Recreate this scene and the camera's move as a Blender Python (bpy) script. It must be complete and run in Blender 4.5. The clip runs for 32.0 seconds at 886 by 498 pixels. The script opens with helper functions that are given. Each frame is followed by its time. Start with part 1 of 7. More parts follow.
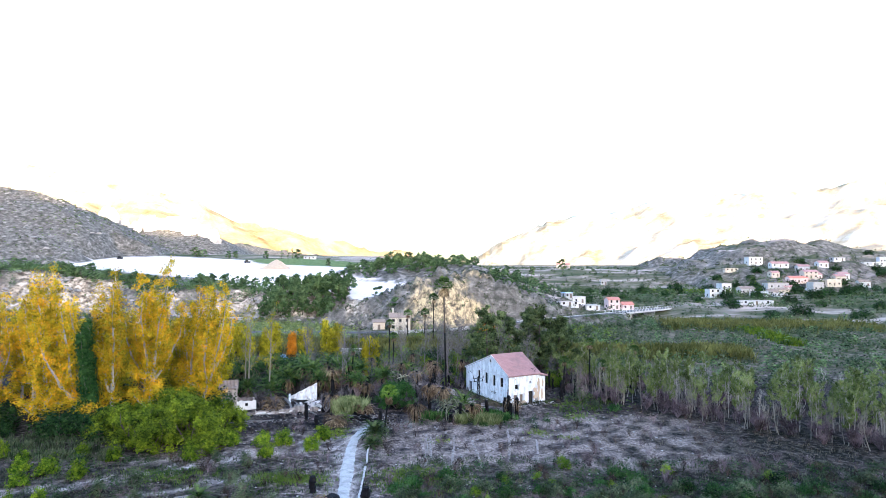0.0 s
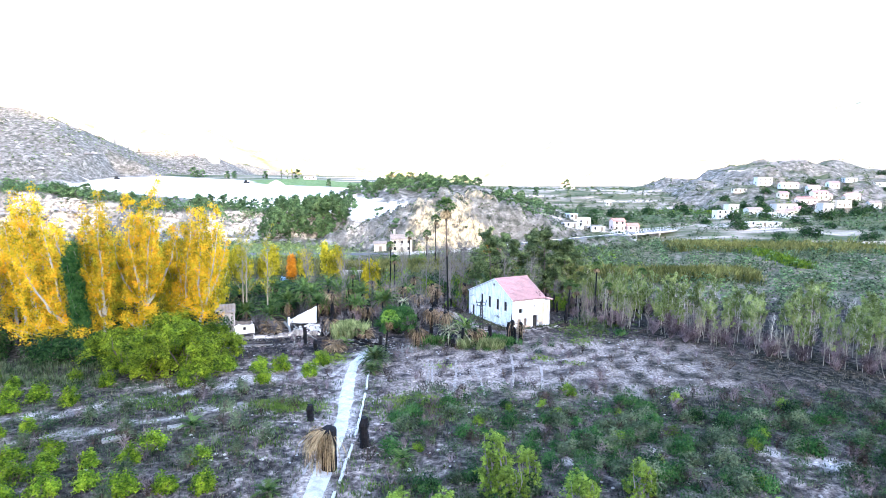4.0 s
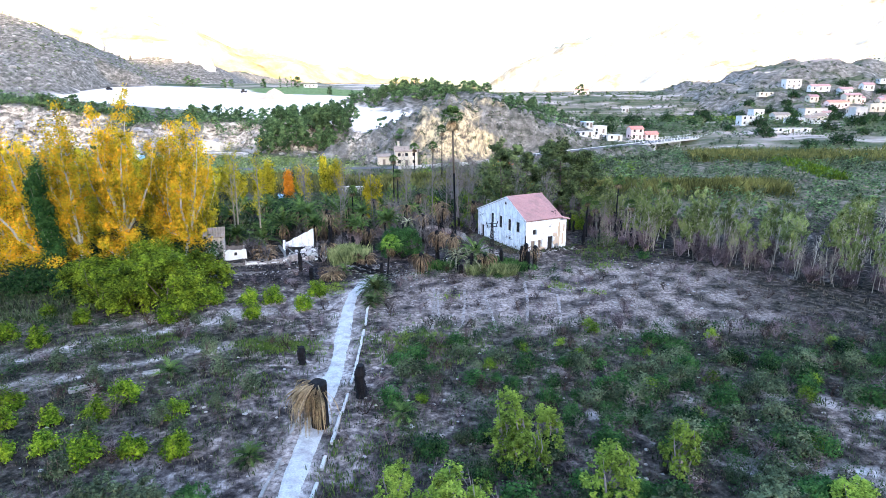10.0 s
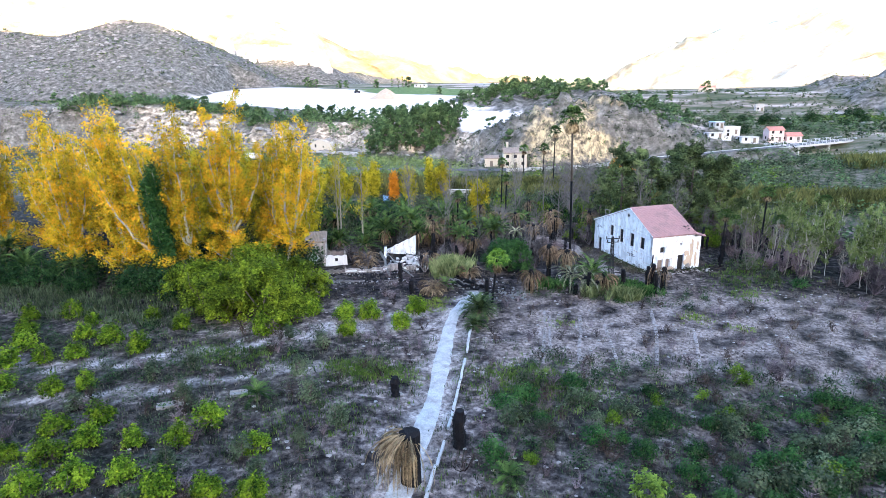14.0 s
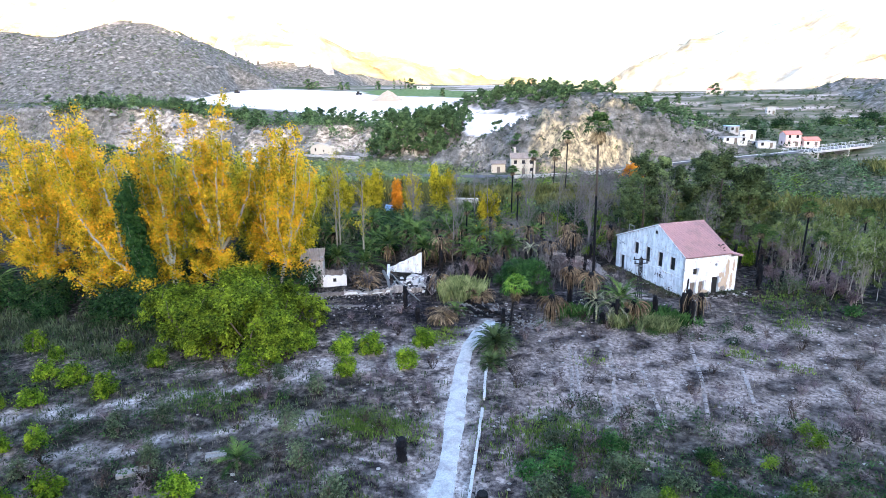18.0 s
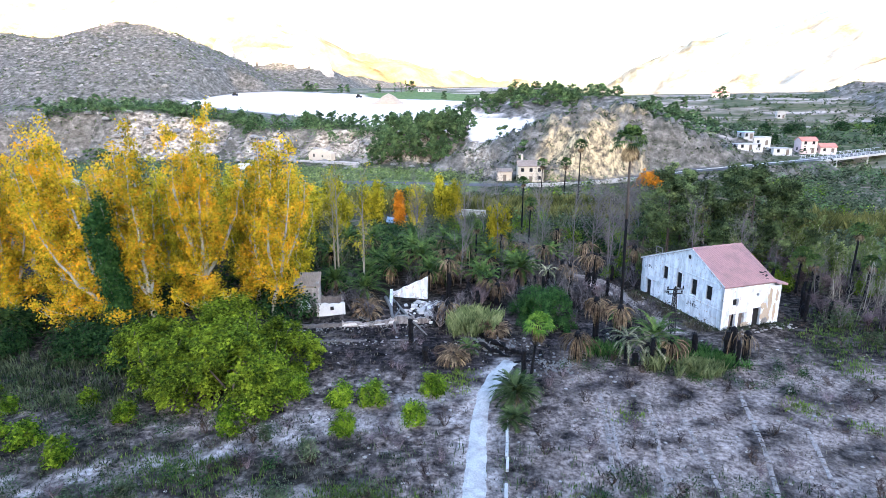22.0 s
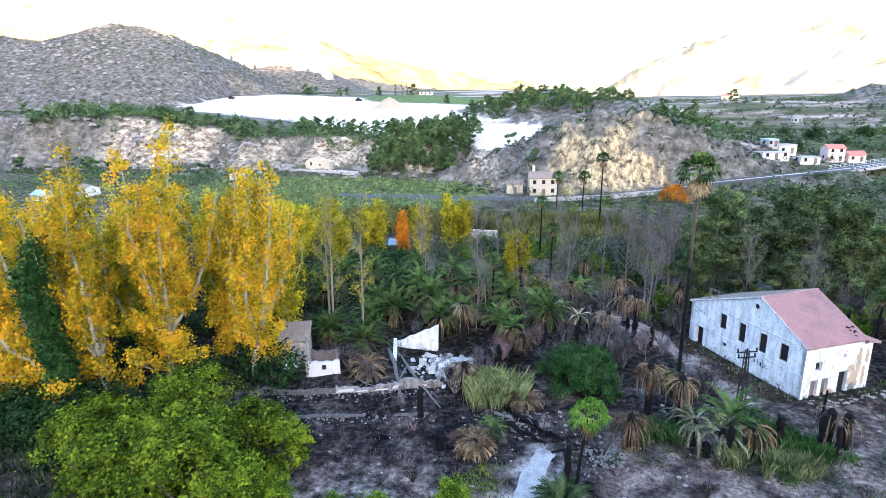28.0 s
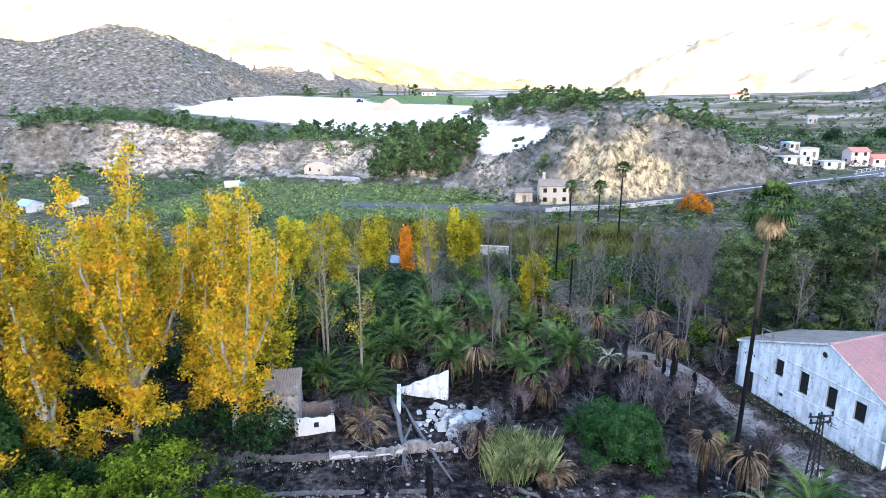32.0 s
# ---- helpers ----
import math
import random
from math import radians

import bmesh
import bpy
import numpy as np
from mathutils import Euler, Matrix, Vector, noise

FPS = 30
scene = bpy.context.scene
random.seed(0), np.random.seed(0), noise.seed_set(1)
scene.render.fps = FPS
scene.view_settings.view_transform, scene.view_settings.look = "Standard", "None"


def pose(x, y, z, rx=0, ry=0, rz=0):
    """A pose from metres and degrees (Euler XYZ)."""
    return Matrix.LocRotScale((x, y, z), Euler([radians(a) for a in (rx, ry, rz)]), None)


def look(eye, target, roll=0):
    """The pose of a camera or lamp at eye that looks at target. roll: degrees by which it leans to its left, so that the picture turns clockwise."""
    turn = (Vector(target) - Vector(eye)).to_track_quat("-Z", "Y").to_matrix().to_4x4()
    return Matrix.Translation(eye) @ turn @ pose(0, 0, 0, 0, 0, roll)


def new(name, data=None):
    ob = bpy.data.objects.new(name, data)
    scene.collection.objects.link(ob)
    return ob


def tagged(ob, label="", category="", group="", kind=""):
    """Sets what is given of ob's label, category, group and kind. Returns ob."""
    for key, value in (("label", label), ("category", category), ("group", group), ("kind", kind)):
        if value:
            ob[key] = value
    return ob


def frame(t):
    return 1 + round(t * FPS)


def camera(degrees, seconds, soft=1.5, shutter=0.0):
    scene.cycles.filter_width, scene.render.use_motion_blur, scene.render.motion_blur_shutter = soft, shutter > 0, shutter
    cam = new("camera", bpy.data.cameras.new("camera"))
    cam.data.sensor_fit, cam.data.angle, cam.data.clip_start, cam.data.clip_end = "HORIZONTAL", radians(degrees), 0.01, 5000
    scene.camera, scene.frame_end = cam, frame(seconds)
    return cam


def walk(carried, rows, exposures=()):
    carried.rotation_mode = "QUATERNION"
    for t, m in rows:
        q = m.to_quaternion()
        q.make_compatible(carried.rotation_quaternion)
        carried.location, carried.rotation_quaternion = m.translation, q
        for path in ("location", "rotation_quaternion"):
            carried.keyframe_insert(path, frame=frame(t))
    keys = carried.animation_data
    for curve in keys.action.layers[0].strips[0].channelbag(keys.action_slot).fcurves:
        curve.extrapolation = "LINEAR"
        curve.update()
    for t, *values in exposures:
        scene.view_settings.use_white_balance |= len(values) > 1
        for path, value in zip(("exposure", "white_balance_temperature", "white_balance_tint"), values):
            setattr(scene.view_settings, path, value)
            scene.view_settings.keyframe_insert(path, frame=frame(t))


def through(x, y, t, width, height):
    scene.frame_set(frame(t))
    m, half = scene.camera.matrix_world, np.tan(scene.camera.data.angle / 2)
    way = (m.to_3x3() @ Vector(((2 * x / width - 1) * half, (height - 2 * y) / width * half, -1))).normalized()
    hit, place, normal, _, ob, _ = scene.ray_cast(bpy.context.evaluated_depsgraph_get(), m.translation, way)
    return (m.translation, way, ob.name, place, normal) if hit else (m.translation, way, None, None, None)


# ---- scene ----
cam = camera(76.64, 32.0, soft=0.7)


def eye_pose(x, y, z, yaw, tilt, roll):
    return pose(x, y, z, 90 + tilt, 0, yaw) @ pose(0, 0, 0, 0, 0, roll)


PATH = [
    (0, eye_pose(2.95, -18.57, 28.32, 2.29, 2.14, 0.03)),
    (1, eye_pose(2.85, -16.78, 28.23, 2.35, 0.48, 0.05)),
    (2, eye_pose(2.79, -15.34, 28.22, 2.36, -1.19, 0.08)),
    (3, eye_pose(2.77, -14.05, 28.25, 2.43, -3.44, 0.23)),
    (3.5, eye_pose(2.79, -13.41, 28.27, 2.48, -4.69, 0.15)),
    (4, eye_pose(2.81, -12.76, 28.29, 2.55, -5.95, 0.04)),
    (4.5, eye_pose(2.84, -12.09, 28.31, 2.64, -7.25, -0.09)),
    (6.5, eye_pose(2.97, -9.08, 28.36, 2.98, -11.45, -0.37)),
    (7, eye_pose(2.98, -8.24, 28.36, 3.06, -12.37, -0.40)),
    (7.5, eye_pose(2.98, -7.36, 28.36, 3.13, -13.27, -0.37)),
    (8, eye_pose(2.96, -6.45, 28.35, 3.23, -14.15, -0.41)),
    (8.5, eye_pose(2.91, -5.51, 28.34, 3.29, -15.03, -0.42)),
    (9, eye_pose(2.84, -4.53, 28.33, 3.35, -15.12, -0.49)),
    (9.5, eye_pose(2.74, -3.53, 28.32, 3.38, -15.12, -0.53)),
    (10, eye_pose(2.62, -2.51, 28.30, 3.45, -15.08, -0.64)),
    (10.5, eye_pose(2.46, -1.47, 28.29, 4.01, -15.06, -0.68)),
    (11, eye_pose(2.28, -0.42, 28.28, 5.33, -15.06, -0.74)),
    (11.5, eye_pose(2.06, 0.65, 28.28, 7.39, -15.03, -0.76)),
    (12, eye_pose(1.82, 1.73, 28.28, 10.79, -15.02, -0.80)),
    (12.5, eye_pose(1.54, 2.82, 28.28, 12.29, -15.00, -0.84)),
    (13, eye_pose(1.24, 3.91, 28.29, 13.23, -15.01, -0.93)),
    (13.5, eye_pose(0.91, 5.00, 28.31, 13.79, -15.01, -0.97)),
    (14, eye_pose(0.55, 6.10, 28.34, 14.22, -15.01, -1.04)),
    (14.5, eye_pose(0.18, 7.20, 28.37, 14.33, -14.98, -1.04)),
    (16.5, eye_pose(-1.50, 11.58, 28.61, 14.34, -14.91, -1.08)),
    (17, eye_pose(-1.95, 12.67, 28.69, 14.37, -14.89, -1.08)),
    (18, eye_pose(-2.86, 14.85, 28.88, 14.36, -14.86, -0.97)),
    (19, eye_pose(-3.79, 17.03, 29.12, 14.31, -14.79, -0.93)),
    (20, eye_pose(-4.70, 19.22, 29.38, 14.33, -14.74, -0.87)),
    (21, eye_pose(-5.59, 21.43, 29.67, 14.31, -14.69, -0.85)),
    (22, eye_pose(-6.47, 23.66, 29.97, 14.32, -14.70, -0.85)),
    (23, eye_pose(-7.32, 25.91, 30.29, 14.35, -14.66, -0.90)),
    (24, eye_pose(-8.17, 28.19, 30.61, 14.40, -14.61, -0.95)),
    (25, eye_pose(-9.02, 30.50, 30.92, 14.39, -14.59, -0.99)),
    (25.5, eye_pose(-9.44, 31.66, 31.08, 14.38, -14.60, -1.00)),
    (27.5, eye_pose(-11.22, 36.35, 31.67, 14.36, -14.59, -0.95)),
    (28, eye_pose(-11.68, 37.53, 31.82, 14.37, -14.59, -0.95)),
    (29, eye_pose(-12.62, 39.91, 32.12, 14.42, -14.58, -1.04)),
    (30, eye_pose(-13.55, 42.31, 32.45, 14.48, -14.62, -1.10)),
    (31, eye_pose(-14.40, 44.78, 32.83, 14.53, -14.62, -1.10)),
    (32, eye_pose(-15.07, 47.35, 33.30, 14.61, -14.69, -1.21)),
]
# seconds, stops, kelvin, tint
EXPOSURES = [(0, 3.2, 5270, 17), (2.5, 3.3, 5270, 17), (4, 4.1, 5270, 17), (7, 4.42, 5270, 17), (8, 3.72, 5270, 17), (9.5, 3.55, 5270, 17), (11, 3.42, 5270, 17), (32, 3.33, 5270, 17)]
SKY, SUN = 0.15, 2.4
walk(cam, PATH, EXPOSURES)

# ---- daylight: low sun behind the western ridge, the valley in open shade ----
SUN_ELEV, SUN_AZ = 8.0, (0.35, -0.937)
world = bpy.data.worlds.new("sky")
scene.world = world
world.use_nodes = True
wn = world.node_tree
sky = wn.nodes.new("ShaderNodeTexSky")
sky.sky_type, sky.sun_disc = "NISHITA", False
sky.sun_elevation, sky.sun_rotation = radians(SUN_ELEV), math.atan2(SUN_AZ[0], SUN_AZ[1])
sky.air_density, sky.dust_density, sky.ozone_density = 1.0, 2.5, 1.0
wn.nodes["Background"].inputs["Strength"].default_value = SKY
wn.links.new(sky.outputs[0], wn.nodes["Background"].inputs["Color"])
sun = new("sun", bpy.data.lights.new("sun", "SUN"))
sun.data.energy, sun.data.angle, sun.data.color = SUN, radians(0.5), (1.0, 0.72, 0.4)
h = math.cos(radians(SUN_ELEV))
sun.matrix_world = look((SUN_AZ[0] * h * 100, SUN_AZ[1] * h * 100, math.sin(radians(SUN_ELEV)) * 100), (0, 0, 0))


# ---- materials ----
def nodes_of(name):
    m = bpy.data.materials.new(name)
    m.use_nodes = True
    return m, m.node_tree.nodes, m.node_tree.links, m.node_tree.nodes["Principled BSDF"]


def ramp(N, L, fac, stops):
    r = N.new("ShaderNodeValToRGB")
    els = r.color_ramp.elements
    while len(els) < len(stops):
        els.new(0.5)
    for e, (p, c) in zip(els, stops):
        e.position, e.color = p, (*c, 1)
    L.new(fac, r.inputs[0])
    return r.outputs[0]


def noise_tex(N, L, scale, detail=4, rough=0.6, coord="Object", stretch=None):
    n = N.new("ShaderNodeTexNoise")
    n.inputs["Scale"].default_value, n.inputs["Detail"].default_value, n.inputs["Roughness"].default_value = scale, detail, rough
    if coord == "World":
        src = N.new("ShaderNodeNewGeometry").outputs["Position"]
    else:
        src = N.new("ShaderNodeTexCoord").outputs[coord]
    if stretch:
        mp = N.new("ShaderNodeMapping")
        mp.inputs["Scale"].default_value = stretch
        L.new(src, mp.inputs[0])
        src = mp.outputs[0]
    L.new(src, n.inputs["Vector"])
    return n.outputs["Fac"]


def mix(N, L, fac, a, b):
    m = N.new("ShaderNodeMix")
    m.data_type = "RGBA"
    for sock, v in ((m.inputs[0], fac), (m.inputs[6], a), (m.inputs[7], b)):
        if isinstance(v, (int, float)):
            sock.default_value = v
        elif isinstance(v, tuple):
            sock.default_value = (*v, 1)
        else:
            L.new(v, sock)
    return m.outputs[2]


def bump(N, L, B, height, strength=0.4, dist=0.05):
    b = N.new("ShaderNodeBump")
    b.inputs["Strength"].default_value, b.inputs["Distance"].default_value = strength, dist
    L.new(height, b.inputs["Height"])
    L.new(b.outputs[0], B.inputs["Normal"])


def weathered(name, c1, c2, dirt, s1=0.6, s2=9.0, rough=0.85, metal=0.0, coord="Object", amount=0.5, bumps=0.3, dist=0.03):
    """A surface that varies at two scales: broad stains and fine grain."""
    m, N, L, B = nodes_of(name)
    broad, fine = noise_tex(N, L, s1, 5, 0.65, coord), noise_tex(N, L, s2, 6, 0.7, coord)
    base = ramp(N, L, fine, [(0.3, c1), (0.7, c2)])
    stain = ramp(N, L, broad, [(0.45, (0, 0, 0)), (0.72, (amount,) * 3)])
    L.new(mix(N, L, stain, base, dirt), B.inputs["Base Color"])
    B.inputs["Roughness"].default_value, B.inputs["Metallic"].default_value = rough, metal
    B.inputs["Specular IOR Level"].default_value = 0.5 if rough < 0.7 else 0.12
    bump(N, L, B, fine, bumps, dist)
    return m


def foliage(name, dark, mid, light, patch=0.35, tint=0.35, through=0.25, rough=0.75):
    """Leaves: hue and tone by leaf, clump and tree; dark stops paint in shade."""
    m, N, L, B = nodes_of(name)
    g = N.new("ShaderNodeNewGeometry")
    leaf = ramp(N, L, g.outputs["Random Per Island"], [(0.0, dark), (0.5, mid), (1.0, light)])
    # narrow ramp to near-black, painting shade contrast between leaf clumps
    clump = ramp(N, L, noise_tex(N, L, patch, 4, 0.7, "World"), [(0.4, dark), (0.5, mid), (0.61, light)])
    oi = N.new("ShaderNodeObjectInfo")
    hs = N.new("ShaderNodeHueSaturation")
    mr = N.new("ShaderNodeMapRange")
    L.new(oi.outputs["Random"], mr.inputs[0])
    mr.inputs[3].default_value, mr.inputs[4].default_value = 0.7, 1.25
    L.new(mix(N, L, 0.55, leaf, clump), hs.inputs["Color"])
    L.new(mr.outputs[0], hs.inputs["Value"])
    L.new(hs.outputs[0], B.inputs["Base Color"])
    B.inputs["Roughness"].default_value = rough
    B.inputs["Specular IOR Level"].default_value = 0.04
    t = N.new("ShaderNodeBsdfTranslucent")
    L.new(hs.outputs[0], t.inputs[0])
    ms = N.new("ShaderNodeMixShader")
    ms.inputs[0].default_value = through
    L.new(B.outputs[0], ms.inputs[1])
    L.new(t.outputs[0], ms.inputs[2])
    L.new(ms.outputs[0], N["Material Output"].inputs[0])
    return m


def peeling(name, c1, c2, stain_c, bare_c):
    """Old lime paint: fine mottling, vertical run-off stains, flakes that bare the plaster."""
    m, N, L, B = nodes_of(name)
    fine = noise_tex(N, L, 6, 6, 0.7)
    base = ramp(N, L, fine, [(0.3, c1), (0.65, c2)])
    runs = ramp(N, L, noise_tex(N, L, 1.0, 6, 0.7, "Object", (1.6, 1.6, 0.35)), [(0.42, (0, 0, 0)), (0.66, (0.85, 0.85, 0.85))])
    col = mix(N, L, runs, base, stain_c)
    damp = ramp(N, L, noise_tex(N, L, 0.45, 5, 0.65), [(0.5, (0, 0, 0)), (0.72, (0.55, 0.55, 0.55))])
    col = mix(N, L, damp, col, stain_c)
    flake = ramp(N, L, noise_tex(N, L, 2.1, 8, 0.75), [(0.565, (0, 0, 0)), (0.6, (0.9, 0.9, 0.9))])
    L.new(mix(N, L, flake, col, bare_c), B.inputs["Base Color"])
    B.inputs["Roughness"].default_value = 0.92
    bump(N, L, B, fine, 0.3, 0.03)
    return m


M = {
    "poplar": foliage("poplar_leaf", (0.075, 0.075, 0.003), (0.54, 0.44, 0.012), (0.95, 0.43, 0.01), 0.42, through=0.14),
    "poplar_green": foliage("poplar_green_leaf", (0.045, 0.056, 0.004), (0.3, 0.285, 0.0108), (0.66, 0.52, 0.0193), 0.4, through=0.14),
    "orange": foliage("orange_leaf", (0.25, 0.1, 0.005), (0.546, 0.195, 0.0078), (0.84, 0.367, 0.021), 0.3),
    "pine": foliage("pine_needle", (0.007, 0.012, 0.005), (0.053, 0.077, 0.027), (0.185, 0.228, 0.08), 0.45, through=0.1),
    # paler copy of the pine needles, with distance haze put into the colour
    "hazy_pine": foliage("hazed_pine_needle", (0.016, 0.033, 0.012), (0.07, 0.12, 0.044), (0.2, 0.28, 0.105), 0.3, through=0.1),
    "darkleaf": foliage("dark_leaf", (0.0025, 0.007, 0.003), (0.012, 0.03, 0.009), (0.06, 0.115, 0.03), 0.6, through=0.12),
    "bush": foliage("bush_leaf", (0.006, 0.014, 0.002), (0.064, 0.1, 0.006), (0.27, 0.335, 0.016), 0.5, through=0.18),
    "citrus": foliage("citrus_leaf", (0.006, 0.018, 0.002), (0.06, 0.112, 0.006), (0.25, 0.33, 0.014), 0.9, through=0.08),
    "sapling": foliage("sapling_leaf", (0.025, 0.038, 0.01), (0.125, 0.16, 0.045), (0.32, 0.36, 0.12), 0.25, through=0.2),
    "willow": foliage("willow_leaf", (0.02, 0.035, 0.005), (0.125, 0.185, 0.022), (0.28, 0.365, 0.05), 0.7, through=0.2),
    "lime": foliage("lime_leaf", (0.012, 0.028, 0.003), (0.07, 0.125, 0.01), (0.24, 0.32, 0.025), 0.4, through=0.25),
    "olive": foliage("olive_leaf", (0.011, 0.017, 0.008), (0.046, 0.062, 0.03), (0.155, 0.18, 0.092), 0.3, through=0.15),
    "reed": foliage("reed_leaf", (0.035, 0.042, 0.012), (0.125, 0.13, 0.036), (0.29, 0.28, 0.085), 0.15, through=0.15),
    "grass": foliage("grass_blade", (0.018, 0.034, 0.007), (0.07, 0.125, 0.02), (0.21, 0.28, 0.055), 0.2, through=0.2),
    "straw": foliage("dry_straw", (0.035, 0.03, 0.0225), (0.109, 0.0936, 0.0663), (0.273, 0.231, 0.158), 0.5, through=0.1, rough=0.8),
    "palm": foliage("palm_frond", (0.006, 0.015, 0.004), (0.04, 0.075, 0.017), (0.145, 0.205, 0.048), 0.6, through=0.15),
    "palm_dark": foliage("dark_palm_frond", (0.005, 0.011, 0.004), (0.032, 0.052, 0.015), (0.12, 0.155, 0.055), 0.8, through=0.08),
    "palm_bright": foliage("fan_palm_frond", (0.02, 0.05, 0.006), (0.085, 0.175, 0.02), (0.26, 0.38, 0.05), 0.6, through=0.25),
    "palm_dry": foliage("dry_frond", (0.025, 0.0175, 0.012), (0.125, 0.0858, 0.0507), (0.399, 0.294, 0.173), 0.8, through=0.1, rough=0.8),
    "palm_pale": foliage("bleached_frond", (0.03, 0.036, 0.018), (0.13, 0.14, 0.075), (0.40, 0.38, 0.26), 0.8, through=0.1, rough=0.8),
    "palm_straw": foliage("straw_frond", (0.05, 0.034, 0.018), (0.24, 0.172, 0.09), (0.52, 0.39, 0.22), 0.8, through=0.1, rough=0.8),
    "twig": foliage("bare_twig", (0.025, 0.018, 0.019), (0.105, 0.077, 0.08), (0.27, 0.205, 0.21), 0.3, through=0.0, rough=0.9),
    "reedgrass": foliage("reed_grass", (0.04, 0.058, 0.02), (0.15, 0.185, 0.07), (0.36, 0.39, 0.17), 0.6, through=0.2),
    "greytwig": foliage("grey_twig", (0.015, 0.013, 0.014), (0.07, 0.062, 0.066), (0.2, 0.18, 0.188), 0.5, through=0.0, rough=0.9),
    "deadbush": foliage("scorched_twig", (0.004, 0.003, 0.003), (0.025, 0.018, 0.0155), (0.115, 0.076, 0.056), 0.5, through=0.0, rough=0.9),
    "bark": weathered("pale_bark", (0.28, 0.25, 0.20), (0.48, 0.44, 0.37), (0.12, 0.1, 0.08), 1.5, 14),
    "halfbark": weathered("beige_bark", (0.15, 0.13, 0.10), (0.30, 0.265, 0.21), (0.08, 0.068, 0.055), 1.5, 14),
    "darkbark": weathered("dark_bark", (0.06, 0.045, 0.035), (0.14, 0.11, 0.09), (0.03, 0.025, 0.02), 1.5, 12),
    "greybark": weathered("grey_bark", (0.10, 0.088, 0.085), (0.21, 0.187, 0.178), (0.08, 0.07, 0.06), 1.5, 12),
    "charcoal": weathered("charred_wood", (0.003, 0.003, 0.0035), (0.011, 0.01, 0.011), (0.018, 0.017, 0.019), 1.2, 16, 0.9, bumps=0.8, dist=0.06),
    "ash": weathered("ashen_wood", (0.10, 0.095, 0.09), (0.23, 0.22, 0.215), (0.1, 0.1, 0.1), 1.0, 10),
    "whitewash": peeling("peeling_whitewash", (0.66, 0.69, 0.71), (0.82, 0.83, 0.83), (0.36, 0.38, 0.40), (0.40, 0.31, 0.23)),
    "oldwall": peeling("stained_old_wall", (0.22, 0.19, 0.165), (0.40, 0.36, 0.33), (0.06, 0.052, 0.05), (0.1, 0.078, 0.062)),
    "lush": foliage("lush_leaf", (0.006, 0.02, 0.006), (0.026, 0.068, 0.016), (0.085, 0.165, 0.04), 0.8, through=0.12),
    "plaster": weathered("bare_plaster", (0.36, 0.28, 0.2), (0.5, 0.4, 0.29), (0.2, 0.14, 0.09), 0.8, 6, 0.9),
    "white": weathered("white_paint", (0.5, 0.49, 0.47), (0.62, 0.61, 0.59), (0.3, 0.28, 0.26), 0.5, 6),
    "cream": weathered("cream_paint", (0.46, 0.4, 0.31), (0.56, 0.5, 0.4), (0.5, 0.4, 0.3), 0.5, 6),
    "pink": weathered("pink_paint", (0.66, 0.5, 0.46), (0.74, 0.58, 0.53), (0.5, 0.35, 0.3), 0.5, 6),
    "ochre": weathered("ochre_paint", (0.62, 0.36, 0.10), (0.7, 0.44, 0.14), (0.45, 0.28, 0.12), 0.5, 6),
    "blue": weathered("blue_paint", (0.2, 0.36, 0.55), (0.27, 0.44, 0.62), (0.2, 0.35, 0.5), 0.5, 6),
    "grey": weathered("grey_block", (0.36, 0.34, 0.32), (0.46, 0.44, 0.41), (0.24, 0.22, 0.2), 0.5, 6),
    "tile": weathered("clay_tile", (0.30, 0.17, 0.16), (0.44, 0.27, 0.255), (0.20, 0.145, 0.135), 0.5, 7, 0.85, amount=0.7),
    "oldtile": weathered("lichen_tile", (0.19, 0.15, 0.12), (0.34, 0.275, 0.225), (0.09, 0.075, 0.06), 0.8, 7, 0.9),
    "redtile": weathered("red_tile", (0.42, 0.17, 0.13), (0.52, 0.24, 0.19), (0.3, 0.12, 0.08), 0.5, 7),
    # near-black fill painting the unlit inside of openings; also black paint and dark parts
    "dark": weathered("shade_fill_and_black", (0.015, 0.014, 0.014), (0.03, 0.028, 0.027), (0.01, 0.01, 0.01), 1, 5),
    "wood": weathered("old_wood", (0.14, 0.11, 0.09), (0.24, 0.19, 0.15), (0.08, 0.07, 0.06), 1, 12),
    "iron": weathered("painted_iron", (0.018, 0.018, 0.02), (0.04, 0.04, 0.042), (0.06, 0.04, 0.03), 2, 14, 0.75, 0.2),
    "earthwall": weathered("crumbled_earth", (0.085, 0.072, 0.065), (0.2, 0.175, 0.16), (0.045, 0.038, 0.036), 0.9, 5, 0.95, bumps=0.8, dist=0.1, amount=0.8),
    "crag": weathered("pale_crag", (0.34, 0.31, 0.29), (0.55, 0.51, 0.47), (0.2, 0.18, 0.16), 0.12, 0.9, 0.95, coord="World", bumps=0.9, dist=0.6),
    "stone": weathered("rubble_stone", (0.16, 0.148, 0.136), (0.32, 0.3, 0.28), (0.08, 0.075, 0.07), 0.7, 5, 0.9, bumps=0.6),
    "concrete": weathered("concrete", (0.34, 0.325, 0.305), (0.46, 0.445, 0.42), (0.2, 0.19, 0.175), 0.5, 5),
    "path": weathered("pale_gravel", (0.27, 0.263, 0.252), (0.48, 0.47, 0.45), (0.17, 0.155, 0.15), 0.8, 7, 0.95, coord="World", amount=0.85),
    "soil": weathered("pale_soil", (0.14, 0.12, 0.114), (0.30, 0.262, 0.25), (0.05, 0.044, 0.042), 0.7, 6, 0.95, coord="World", amount=0.9),
    "asphalt": weathered("asphalt", (0.06, 0.06, 0.065), (0.1, 0.1, 0.105), (0.14, 0.13, 0.13), 0.3, 8, coord="World"),
